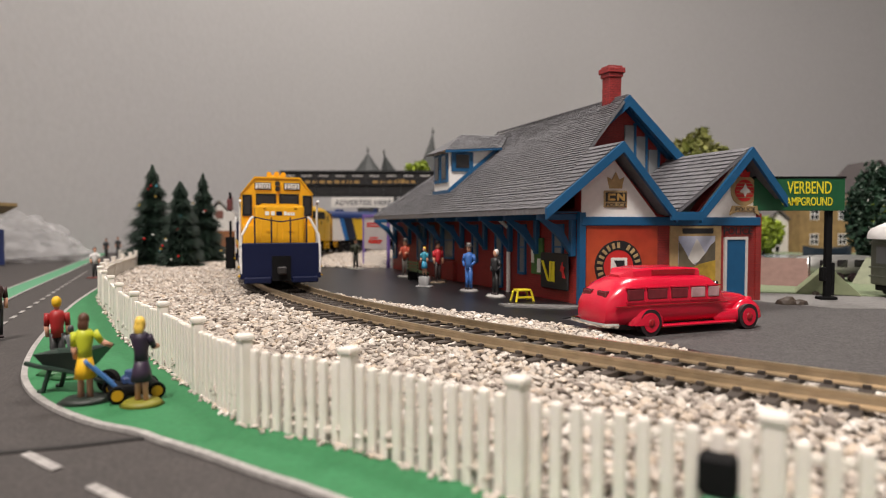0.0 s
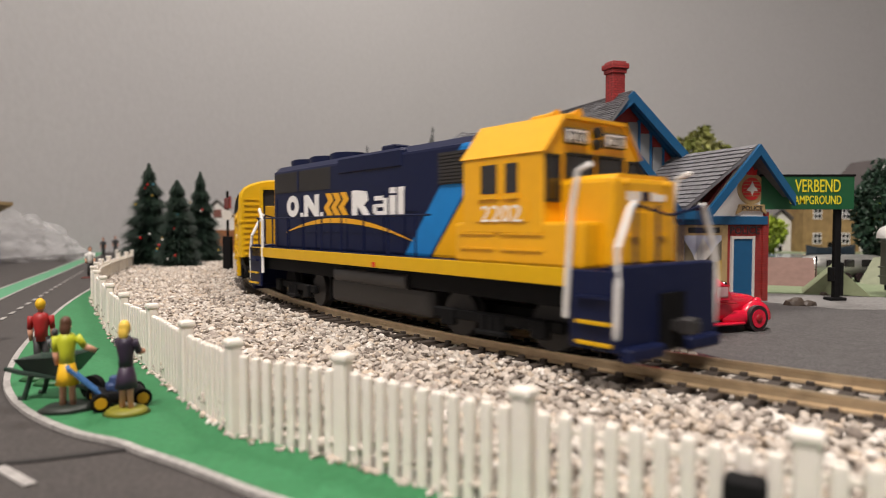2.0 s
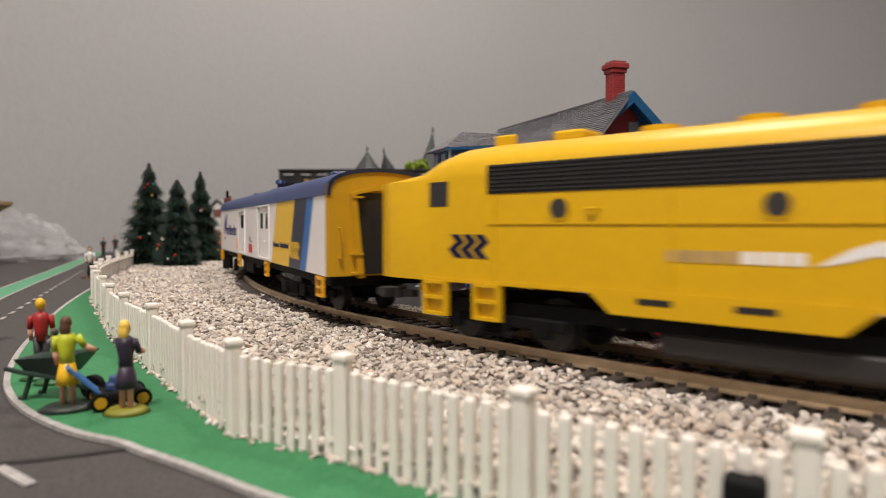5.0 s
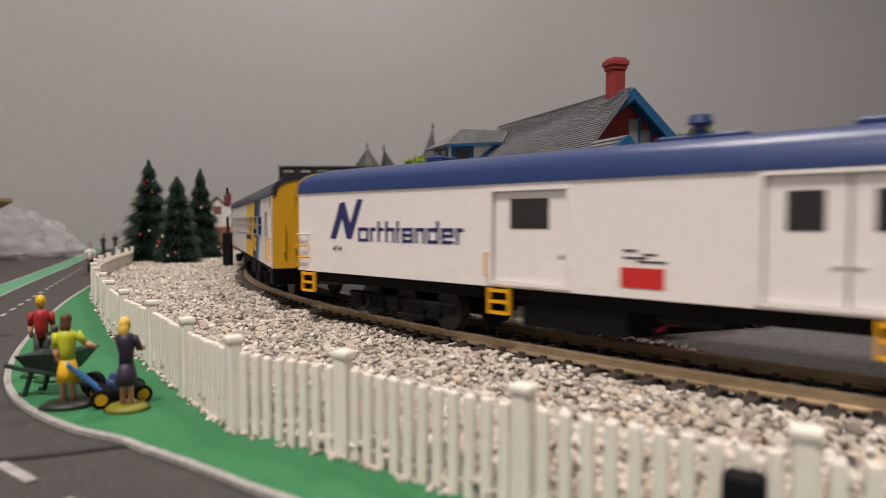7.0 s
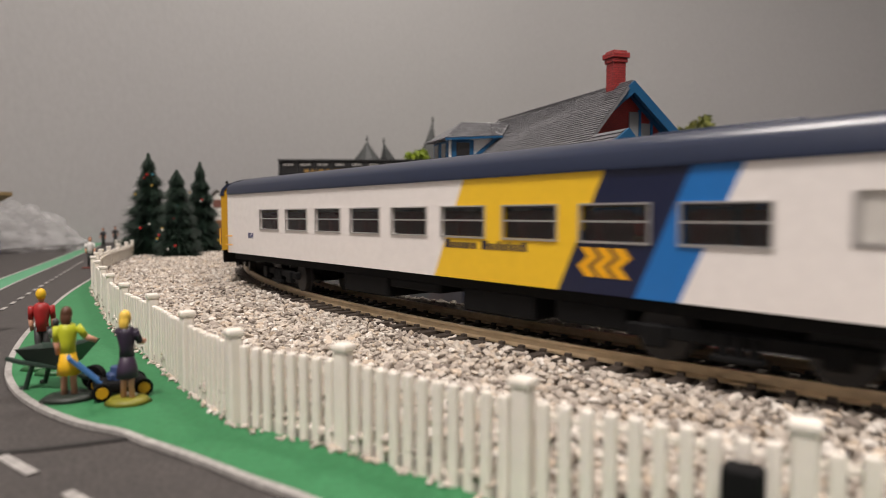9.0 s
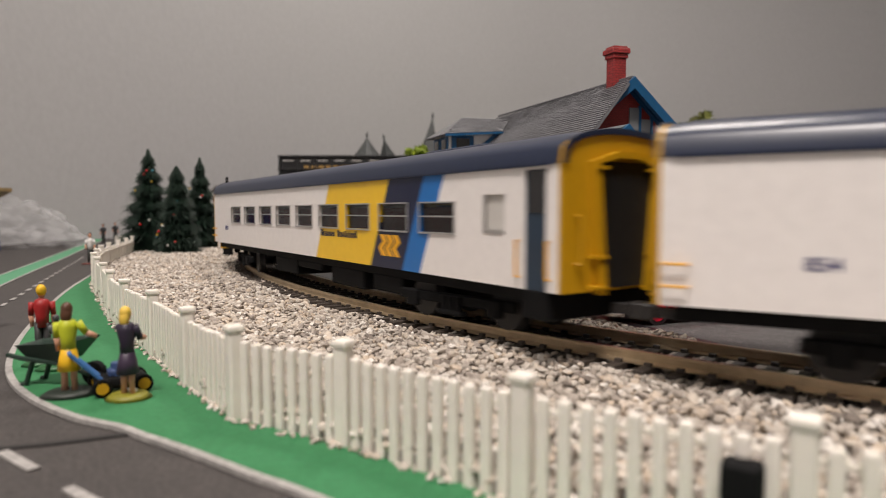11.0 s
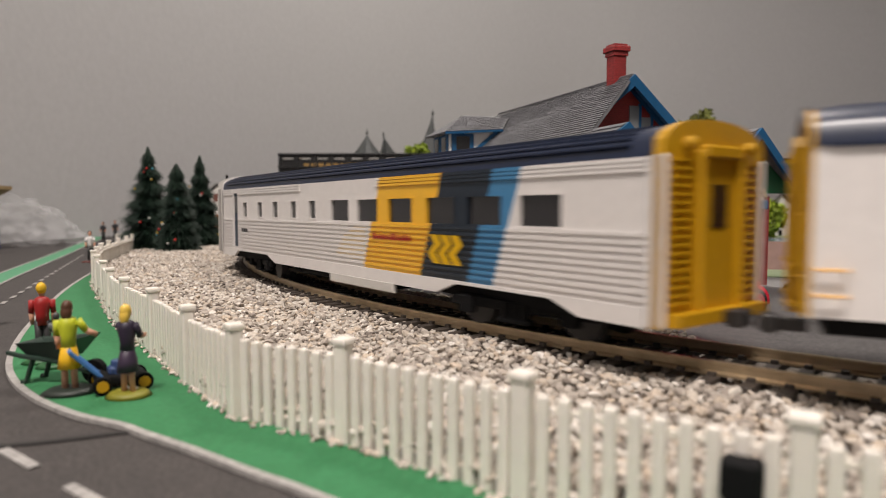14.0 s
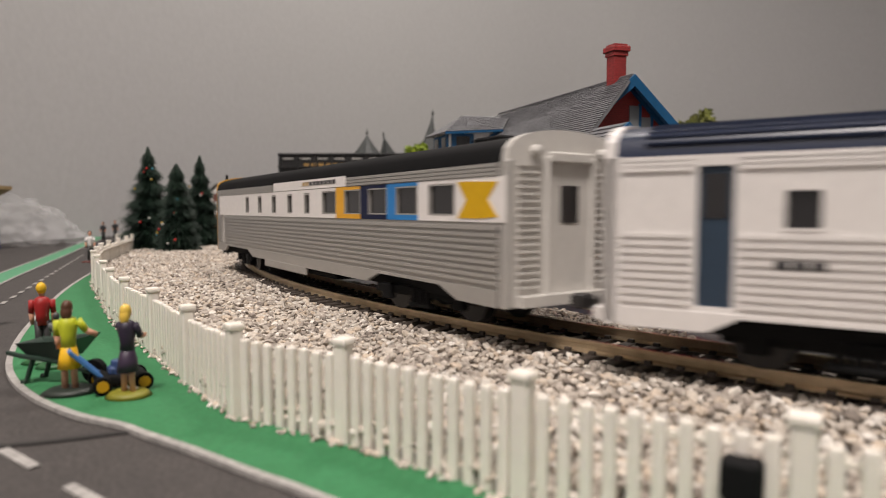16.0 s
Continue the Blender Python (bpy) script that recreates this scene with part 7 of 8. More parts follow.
def end_wall(v, x, s, hw, z0, z1, zr, material, label, gangway=True):
    """An end of a coach with its gangway; s is 1 at the front, -1 at the rear."""
    pts = [(-hw, z0), (-hw, z1)] + arch(hw, z1, zr - 0.5)[1:-1] + [(hw, z1), (hw, z0)]
    e = part("end_wall", prism(B(), pts, min(x, x + s * 0.8), max(x, x + s * 0.8), "x"), material, v, label)
    X = lambda a, b: (min(x + s * a, x + s * b), max(x + s * a, x + s * b))
    # the end is closed; this black sheet paints the doorway's dark inside
    part("doorway", box(B(), *X(0.8, 1.0), -8.4, 8.4, z0 + 0.5, z1 + 0.9), LETTERBLACK, e, "flat black sheet for the shade inside the doorway")
    if gangway:
        for q in (-1, 1):
            # the diaphragm posts lean inwards towards the foot
            pts = [(q * 8.6, z1 + 0.6), (q * 10.4, z1 + 0.6), (q * 8.2, z0 - 0.6), (q * 6.2, z0 - 0.6)]
            part("gangway_post", prism(B(), pts if q > 0 else pts[::-1], *X(0.8, 2.6), "x"), material, e, "leaning gangway post")
            for z in (z0 + 0.6, z0 + 7, z1 - 1):
                part("post_clip", box(B(), *X(0.8, 3.0), min(q * 6.6, q * 10), max(q * 6.6, q * 10), z, z + 0.7), material, e)
        part("gangway_top", prism(B(), [(-10.4, z1 + 0.6), (-3, z1 + 3.0), (3, z1 + 3.0), (10.4, z1 + 0.6), (8.6, z1 + 0.2), (2.6, z1 + 1.6), (-2.6, z1 + 1.6), (-8.6, z1 + 0.2)], *X(0.8, 2.2), "x"), material, e)
    part("end_rim", prism(B(), [(-hw, z1)] + arch(hw, z1, zr)[1:-1] + [(hw, z1)] + [(y, z) for y, z in arch(hw - 1.2, z1, zr - 1.3)][::-1], *X(0.8, 1.3), "x"), ROOFNAVY, e, "dark roof rim")
    for y in (-13.5, 13.5):
        part("grab_iron", tube(B(), [(x + s * 0.8, y, z0 + 6), (x + s * 2.2, y, z0 + 6), (x + s * 2.2, y, z0 + 16), (x + s * 0.8, y, z0 + 16)], 0.35, 6), material, e)
    return e


def coach(number_place):
    L = 264.0
    v = thing("coach", "white coach with yellow, navy and blue bands, navy roof", "train car", "smooth-sided coaches")
    F = L / 2
    hw, z0, z1, zr = 17.4, 12.4, 39.0, 47.0
    if "coach" not in STRIPE:
        STRIPE["coach"] = livery("coach_livery", [(F - 121.5, CY_), (F - 80, CN_), (F - 61, CL), (F - 51.7, CW)], 0.46, CW)
    holes = []
    for k in range(9):
        a = F - 35.4 - k * 22.4
        holes.append((a - 15.8, a, 23.8, 31.5))
    small = (F - 23.5, F - 16.5, 24.2, 33.2)
    door = (F - 10.2, F - 3.6, 12.4, 38.2)
    sides = []
    for s in (-1, 1):
        w = part("side_wall", panel(B(), -F, F, z0, z1, s * hw, 1.1, holes + [small, door]), STRIPE["coach"], v, "white side with slanting yellow, navy and blue bands")
        sides.append(w)
        for h in holes:
            bm = B()
            y = s * (hw + 0.1)
            for a, b, c, d in ((h[0] - 0.5, h[1] + 0.5, h[2] - 0.5, h[2]), (h[0] - 0.5, h[1] + 0.5, h[3], h[3] + 0.4), (h[0] - 0.5, h[0], h[2], h[3]), (h[1], h[1] + 0.5, h[2], h[3]), (h[0], h[1], 27.8, 28.2)):
                box(bm, a, b, y - 0.25, y + 0.15, c, d)
            part("window_frame", bm, TRIM, w)
            part("pane", box(B(), h[0], h[1], s * (hw - 0.7) - 0.1, s * (hw - 0.7) + 0.1, h[2], h[3]), SMOKED, w)
        part("small_window", box(B(), small[0], small[1], s * (hw - 0.7) - 0.1, s * (hw - 0.7) + 0.1, small[2], small[3]), PALE, w, "frosted small window")
        part("window_frame", box(box(B(), small[0] - 0.4, small[0] + 0.6, s * hw - 0.2, s * hw + 0.2, small[2], small[3]), small[0], small[1], s * hw - 0.2, s * hw + 0.2, small[2], small[2] + 0.8), TRIM, w)
        dr = part("side_door", box(B(), door[0], door[1], s * (hw - 0.8) - 0.2, s * (hw - 0.8) + 0.2, door[2], door[3]), SLATE, w, "dark slate blue side door")
        part("door_window", box(B(), door[0] + 0.8, door[1] - 0.8, s * (hw - 0.5) - 0.1, s * (hw - 0.5) + 0.1, 29, 38), PANE, dr)
        for x in (door[0] - 1.4, door[1] + 1.2):
            handrail(w, [(x, s * hw, 15), (x, s * (hw + 1), 15), (x, s * (hw + 1), 23), (x, s * hw, 23)], 0.28, YELLOW, "grab_rail", "yellow grab rail")
        for z in (16, 20):
            handrail(w, [(-F + 0.6, s * hw, z), (-F + 0.6, s * (hw + 1.2), z), (-F + 4.6, s * (hw + 1.2), z), (-F + 4.6, s * hw, z)], 0.28, YELLOW, "grab_rail")
    y = -hw
    chevrons(sides[0], F - 73.5, 16, 11.5, 6.4, y - 0.02, YELLOW)
    x = F - 117
    for k, w in enumerate([1.8, 1.2, 1.2, 1.2, 1.2, 0.7, 1.2, 0, 1.8, 1.2, 0.9, 1.0, 1.3, 0.6, 1.2, 1.2, 1.3]):
        if w:
            part("mark_block", box(B(), x, x + w, y - 0.12, y, 20.6, 22.8 if k in (0, 8, 11, 13, 16) else 22.2), NAVY, sides[0])
        x += (w or 1.2) + 0.5
    words("854", 3.3, LETTERBLUE, sides[0], face_m(-F + 21.6, y - 0.05, 19.6, (1, 0, 0)), 0.06, "number_lettering", 0.05, width=5)
    roof(v, L, hw + 0.4, z1, zr, ROOFNAVY, "dull navy arched roof", 0.06)
    part("roof_line", box(B(), -F + 2, F - 2, -hw - 0.6, -hw - 0.2, z1 - 0.2, z1 + 0.3), ROOFNAVY, v)
    bm = box(B(), F - 62, F - 34, -9, 9, 44.8, 46.8, 0.4)
    box(bm, F - 58, F - 40, -12.6, -9, 43.6, 45.1, 0.4)
    part("roof_equipment", bm, ROOFNAVY, v, "low roof hatch")
    end_wall(v, F, 1, hw, z0, z1, zr, SHADEYELLOW, "orange yellow coach end")
    end_wall(v, -F, -1, hw, z0, z1, zr, SHADEYELLOW, "orange yellow coach end")
    part("coach_floor", box(B(), -F, F, -hw + 1.1, hw - 1.1, z0, z0 + 1.4), BLACK, v)
    part("aisle_floor", box(B(), -F + 16, F - 26, -16, 16, 14, 15), GRILLE, v)
    st = None
    for k in range(18):
        x = F - 46 - k * 11
        for y0 in (-15, 3):
            if st is None:
                bm = box(B(), -3, 3, 0, 12, 15, 22, 0.6)
                box(bm, -4, -2.2, 0, 12, 15, 30.5, 0.8)
                st = part("seat", bm, SEATRED, v, "red seat", m=at_mm(x, y0))
            else:
                again(st, v, at_mm(x, y0))
    part("underframe", box(B(), -F + 2, F - 2, -15, 15, 9.6, 12.4), BLACK, v, "black underframe")
    for x0, x1, zz in ((-39, -14, 4), (-13, 10, 7.2), (19, 44, 4), (50, 68, 5)):
        part("equipment_box", box(B(), x0, x1, -15.4, 15.4, zz, 10, 0.5), BLACK, v)
    for x, s in ((F - 44, 1), (-F + 44, -1)):
        bogie(v, x, s * 8.8, 2, 5.2, 30)
    part("step_box", box(B(), F - 11, F - 3, -17.2, 17.2, 6.4, 12.4, 0.3), BLACK, v)
    coupler(v, F, 1)
    coupler(v, -F, -1)
    return v, L, 44.0


def baggage_car():
    L = 248.0
    v = thing("baggage_car", "white baggage car with a blue roof and coloured bands", "train car")
    F = L / 2
    hw, z0, z1, zr = 17.4, 13.2, 40.0, 49.2
    m = livery("baggage_livery", [(-F + 166, CY_), (-F + 197, CN_), (-F + 214.5, CL), (-F + 223.5, CW)], 0.46, CW)
    # doors sit in shallow openings
    d1, d2 = (-F + 77, -F + 97, 14.6, 38), (-F + 136, -F + 161.5, 14.6, 39)
    sides = []
    for s in (-1, 1):
        y = s * hw
        w = part("side_wall", panel(B(), -F, F, z0, z1, y, 1.2, [d1, d2]), m, v, "white side with slanting bands")
        sides.append(w)
        for d, leaves in ((d1, 1), (d2, 2)):
            for k in range(leaves):
                a, b = d[0] + (d[1] - d[0]) * k / leaves, d[0] + (d[1] - d[0]) * (k + 1) / leaves
                dr = part("cargo_door", box(B(), a + 0.2, b - 0.2, s * (hw - 0.8) - 0.4, s * (hw - 0.8) + 0.4, d[2], d[3], 0.2), WHITE, w, "white sliding door")
                cxm = (a + b) / 2
                hwin = 5.2 if leaves == 1 else 2.9
                part("door_window", box(B(), cxm - hwin, cxm + hwin, s * (hw - 0.35) - 0.1, s * (hw - 0.35) + 0.1, 28.5, 36), PANE, dr)
                part("latch", box(B(), b - 2.4 if k == 0 else a + 0.6, b - 0.6 if k == 0 else a + 2.4, s * (hw - 0.3) - 0.25, s * (hw - 0.3) + 0.25, 22, 22.8), WHITE, dr)
            bm = B()
            for a, b, c, e in ((d[0] - 1, d[0], d[2] - 0.6, d[3] + 0.8), (d[1], d[1] + 1, d[2] - 0.6, d[3] + 0.8), (d[0], d[1], d[3], d[3] + 0.8), (d[0], d[1], d[2] - 0.8, d[2])):
                box(bm, a, b, y - 0.5, y + 0.5, c, e)
            part("door_frame", bm, WHITE, w)
        for x in (d1[0] + 2, d2[1] - 5.5, -F + 5, F - 6):
            bm = box(B(), x - 3.2, x - 2.6, y - 0.6, y + 0.4, 6.8, 13)
            box(bm, x + 2.6, x + 3.2, y - 0.6, y + 0.4, 6.8, 13)
            for z in (6.8, 9.4, 12.0):
                box(bm, x - 2.6, x + 2.6, y - 0.8, y + 0.8, z, z + 0.7)
            part("step_ladder", bm, YELLOW, v, "orange yellow foot ladder")
        for z in (18, 22, 26):
            handrail(w, [(-F + 0.8, s * hw, z), (-F + 0.8, s * (hw + 1.1), z), (-F + 5.4, s * (hw + 1.1), z), (-F + 5.4, s * hw, z)], 0.3, YELLOW if z < 25 else WHITE, "grab_rail", "yellow grab rail")
        handrail(w, [(d1[0] - 1.6, y, 16), (d1[0] - 1.6, s * (hw + 0.8), 16), (d1[0] - 1.6, s * (hw + 0.8), 22), (d1[0] - 1.6, y, 22)], 0.3, YELLOW, "grab_rail")
    y = -hw
    sd = sides[0]
    # the zigzag mark and a row of plain blocks
    x = -F + 16.5
    part("mark_zigzag", prism(B(), [(x - 0.6, 24.8), (x + 4.0, 36.4), (x + 6.2, 36.6), (x + 8.6, 29.6), (x + 11.8, 37.4), (x + 14.2, 37.2), (x + 9.2, 24.8), (x + 7.0, 24.8), (x + 5.0, 31.4), (x + 2.0, 24.6)], y - 0.14, y), LETTERBLUE, sd, "navy zigzag mark")
    x = -F + 28.6
    for w, h in ((4.4, 5.2), (2.4, 5.2), (2.4, 6.6), (3.6, 7.2), (1.3, 7.2), (4.2, 5.2), (3.6, 5.2), (4.1, 5.2), (4.3, 5.2), (2.4, 5.2)):
        tall = h > 6 and w < 3.9
        bm = box(box(B(), x, x + 0.9, y - 0.14, y, 24.0, 30.4 if tall else 28.4), x, x + w, y - 0.14, y, 27.4, 28.4)
        if w > 3:
            box(bm, x + w - 0.9, x + w, y - 0.14, y, 24.0 if w != 4.3 else 26.2, 30.4 if w == 4.1 else 28.2)
            if w > 3.9:
                box(bm, x, x + w, y - 0.14, y, 24.0, 24.9)
            if w in (4.2, 4.3):
                box(bm, x, x + w, y - 0.14, y, 25.8, 26.6)
        part("mark_block", bm, LETTERBLUE, sd)
        x += w + 0.75
    words("414", 2.4, INK, sd, face_m(-F + 17, y - 0.05, 20.6, (1, 0, 0)), 0.06, "number_lettering", 0.05, width=4.2)
    part("red_label", box(B(), -F + 109.5, -F + 118.6, y - 0.14, y, 15.5, 20), SIGNRED, sd, "red square label")
    for k, (a, b) in enumerate(((110, 113), (114, 117), (110, 115), (113, 119))):
        part("label_bar", box(B(), -F + a, -F + b, y - 0.14, y, 23.6 - k * 0.8, 24.0 - k * 0.8), INK, sd)
    chevrons(sd, -F + 201, 17, 13.5, 6.6, y - 0.02, FYELLOW)
    x = -F + 170
    for k, w in enumerate([1.8, 1.2, 1.2, 1.2, 1.2, 0.7, 1.2, 0, 1.8, 1.2, 0.9, 1.0, 1.3, 0.6, 1.2, 1.2, 1.3]):
        if w:
            part("mark_block", box(B(), x, x + w, y - 0.12, y, 20.6, 22.8 if k in (0, 8, 11, 13, 16) else 22.2), NAVY, sd)
        x += (w or 1.2) + 0.5
    roof(v, L, hw + 0.4, z1, zr, ROOFBLUE, "bright navy arched roof", 0.1)
    for x, h in ((-F + 45, 1.8), (-F + 150, 1.4), (F - 40, 2.2)):
        part("roof_vent", box(B(), x - 3, x + 3, -4, 4, zr - 1, zr + h, 0.5), ROOFBLUE, v)
    bm = cyl(B(), -F + 120, -4, zr - 1.5, zr + 4.4, 1.5, n=12)
    cyl(bm, -F + 120, -4, zr + 3.2, zr + 5.2, 2.6, 2.0, 12)
    box(bm, -F + 112, -F + 130, -7, 1, zr - 1.4, zr + 0.6, 0.5)
    part("roof_chimney", bm, ROOFBLUE, v, "roof stack with a cap")
    part("roof_pipe", tube(B(), [(-F + 60, -14, 44.4), (-F + 90, -13, 45.2), (-F + 118, -10, 46.6)], 0.35, 6), ROOFBLUE, v)
    end_wall(v, F, 1, hw, z0, z1, zr, SHADEYELLOW, "orange yellow car end")
    end_wall(v, -F, -1, hw, z0, z1, zr, SHADEYELLOW, "orange yellow car end")
    part("underframe", box(B(), -F + 2, F - 2, -15, 15, 10, 13.2), BLACK, v, "black underframe")
    for x0, x1, zz in ((-40, -14, 4.5), (-8, 5, 8.2)):
        part("equipment_box", box(B(), x0, x1, -15.4, 15.4, zz, 10, 0.5), BLACK, v)
    for x, s in ((F - 42, 1), (-F + 42, -1)):
        bogie(v, x, s * 8.2, 3, 5.2, 36)
    coupler(v, F, 1)
    coupler(v, -F, -1)
    return v, L, 42.0


def ribbed_coach(kind):
    """The two fluted coaches: white with coloured bands, or grey with a window band."""
    L = 241.0 if kind == "white" else 247.0
    F = L / 2
    hw, z0, z1, zr = 17.2, 10.8, 40.4, 47.6
    white = kind == "white"
    v = thing("fluted_coach", "white fluted coach with yellow, slate and blue bands" if white else "grey fluted coach with a white window band", "train car", "fluted coaches")
    if white:
        m = livery("fluted_livery", [(-F + 138, (0.76, 0.42, 0.03)), (-F + 168.5, CS), (-F + 188, (0.05, 0.19, 0.36)), (-F + 197.5, CD)], 0.36, CD, z0=14)
        holes = [(-F + a, -F + a + 5, 27.4, 33.8) for a in (29.3, 47.3, 63.9, 81.6, 98.0)] + [(-F + a, -F + a + 12.2, 26.8, 33.8) for a in (115.2, 133.0, 151.2, 170.2, 187.4, 205.6)]
        door = (-F + 16, -F + 21.8, 13, 38.4)
        end = SHADEYELLOW
        base = DULLWHITE
    else:
        m = SILVER
        holes = [(F - a - 10.8, F - a, 29, 36) for a in (19.8, 36.8, 53.6, 70.6, 88.8)] + [(F - a - 4.5, F - a, 29, 35.4) for a in (112, 130, 149, 168, 187)]
        door = (-F + 10, -F + 15.6, 13, 38)
        end = PALE
        base = SILVER
    for s in (-1, 1):
        y = s * hw
        w = part("side_wall", panel(B(), -F + 3, F - 3, z0 + 1, z1, y, 1.0, holes + [door]), m, v, "fluted side wall")
        bm = B()
        band = (26.6, 38.0)
        for z in [11.9 + 1.55 * k for k in range(1, 10)] + [38.0 + 0.95 * k for k in range(3)]:
            for x0, x1 in ((-F + 3, door[0] - 0.8), (door[1] + 0.8, F - 3)):
                if white and z > 37.5 and x0 < 0 < x1:
                    part("flute", box(B(), x0, -F + 90, y - 0.38, y + 0.38, z - 0.36, z + 0.36), m, w)
                    part("flute", box(B(), -F + 144, x1, y - 0.38, y + 0.38, z - 0.36, z + 0.36), m, w)
                elif not white and z > 37.5 and x0 < 0 < x1:
                    part("flute", box(B(), x0, F - 152, y - 0.38, y + 0.38, z - 0.36, z + 0.36), m, w)
                    part("flute", box(B(), F - 80, x1, y - 0.38, y + 0.38, z - 0.36, z + 0.36), m, w)
                else:
                    part("flute", box(B(), x0, x1, y - 0.38, y + 0.38, z - 0.4, z + 0.4), m, w)
        for h in holes:
            bm = B()
            for a, b, c, d in ((h[0] - 0.5, h[1] + 0.5, h[2] - 0.5, h[2]), (h[0] - 0.5, h[1] + 0.5, h[3], h[3] + 0.5), (h[0] - 0.5, h[0], h[2], h[3]), (h[1], h[1] + 0.5, h[2], h[3])):
                box(bm, a, b, y - 0.2, y + 0.2, c, d)
            part("window_frame", bm, m, w)
        for h in holes:
            part("pane", box(B(), h[0], h[1], s * (hw - 0.7) - 0.1, s * (hw - 0.7) + 0.1, h[2], h[3]), PANE, w)
        if not white:
            # painted window band with a few coloured squares
            for a, b, c in ((0.5, 19.2, WHITE), (31.2, 36.2, WHITE), (48.2, 53, SKYBLUE), (64.9, 70, NAVY), (82, 88.2, YELLOW), (100.2, 111.5, WHITE), (117, 129.6, WHITE), (135, 148.6, WHITE), (154, 167.6, WHITE), (173, 186.6, WHITE), (192, 240, WHITE)):
                part("band_panel", box(B(), F - b, F - a, y - 0.2, y + 0.2, 27.2, 37.4), c, w)
            for a, b, c in ((53, 64.9, NAVY), (70, 82, YELLOW), (36.2, 48.2, SKYBLUE)):
                part("band_panel", box(box(B(), F - b, F - a, y - 0.22, y + 0.22, 27.2, 28.6), F - b, F - a, y - 0.22, y + 0.22, 36.4, 37.4), c, w)
            for a, b in ((19.2, 31.2), (88.2, 100.2), (111.5, 117), (129.6, 135), (148.6, 154), (167.6, 173), (186.6, 192)):
                part("band_panel", box(box(B(), F - b, F - a, y - 0.2, y + 0.2, 27.2, 28.6), F - b, F - a, y - 0.2, y + 0.2, 36.2, 37.4), WHITE, w)
            part("name_board", box(B(), F - 151, F - 81, y - 0.3, y + 0.3, 37.6, 41), WHITE, w, "white letter board")
            for k in range(9):
                part("board_bar", box(B(), F - 118 + k * 3.4, F - 115.4 + k * 3.4, y - 0.42, y, 38.8, 40.2), TAN if k < 2 else INK, w)
        part("side_door", box(B(), door[0], door[1], s * (hw - 0.8) - 0.2, s * (hw - 0.8) + 0.2, door[2], door[3]), SLATE if white else PALE, w, "dark slate side door")
        part("door_window", box(B(), door[0] + 0.8, door[1] - 0.8, s * (hw - 0.5) - 0.1, s * (hw - 0.5) + 0.1, 29, 37), PANE, w)
        skirt = [(-F + 3, 12), (-F + 3, 8.4), (-F + 18, 8.4), (-F + 23, 11.2), (-F + 58, 11.2), (-F + 66, 8.2), (F - 66, 8.2), (F - 58, 11.2), (F - 26, 11.2), (F - 18, 8.2), (F - 3, 8.2), (F - 3, 12)]
        part("skirt", prism(B(), skirt, y - 0.5, y + 0.5), DULLWHITE if white else SILVER, v, "smooth lower skirt")
        part("skirt_box", box(B(), -6 if white else -40, 34 if white else 8, y - 0.6, y + 0.6, 4.6, 8.6, 0.3), PALE if white else SILVER, v)
        part("corner_post", box(B(), F - 3.2, F + 0.4, min(y, y - s * 1.6), max(y, y - s * 1.6), 8.2, z1 + 0.6, 0.5), base, v)
        part("corner_post", box(B(), -F - 0.4, -F + 3.2, min(y, y - s * 1.6), max(y, y - s * 1.6), 8.4, z1 + 0.6, 0.5), DULLWHITE if white else SILVER, v)
    if white:
        for k in range(3):
            part("number_bar", box(B(), -F + 28 + k * 2.6, -F + 30 + k * 2.6, -hw - 0.5, -hw - 0.3, 20.4, 21.8), INK, v, "short dark bar of writing")
        chevrons(v, -F + 172.5, 16.0, 13, 7.8, -hw - 0.45, FYELLOW)
        x = -F + 143
        for w, h in ((1.6, 2), (1.2, 1.6), (1.2, 1.6), (1.2, 1.6), (1, 1.6), (2, 2), (1.2, 1.6), (1.2, 1.6), (1.2, 2), (1.2, 1.6)):
            part("mark_block", box(B(), x, x + w, -hw - 0.5, -hw - 0.3, 21.4, 21.4 + h), DARKRED, v)
            x += w + 0.8
        part("faded_patch", prism(B(), [(-F + 118, 15), (-F + 124, 22), (-F + 131, 25), (-F + 138, 25), (-F + 137, 14)], -hw - 0.05, -hw + 0.2), mat("faded_yellow_patch", (0.80, 0.62, 0.34), 0.5, grain=0.1, scale=150, spots=0.7, second=(0.8, 0.74, 0.66)), v, "worn patch where yellow paint faded")
    else:
        chev = [(F - 18, 28), (F - 9, 28), (F - 3, 28.4), (F - 6.5, 32.3), (F - 3, 36.2), (F - 15, 36.6), (F - 18, 36.6), (F - 14.5, 32.3)]
        part("chevron", prism(B(), chev, -hw - 0.35, -hw - 0.2), FYELLOW, v, "pale yellow chevron mark")
    roof(v, L - 4, hw, z1, zr, ROOFNAVY if white else BLACK, "fluted slate blue roof" if white else "dark grey roof", 0.02, 18 if white else 0)
    for x, s, lab in ((F, 1, "front"), (-F, -1, "rear")):
        mm_ = end if (s > 0 or not white) else DULLWHITE
        if not white and s < 0:
            mm_ = YELLOW
        pts = [(-hw, 8.4), (-hw, z1)] + arch(hw, z1, zr + 0.5)[1:-1] + [(hw, z1), (hw, 8.4)]
        e = part("end_wall", prism(B(), pts, min(x, x - s * 2), max(x, x - s * 2), "x"), mm_, v, "arched coach end")
        X = lambda a, b: (min(x + s * a, x + s * b), max(x + s * a, x + s * b))
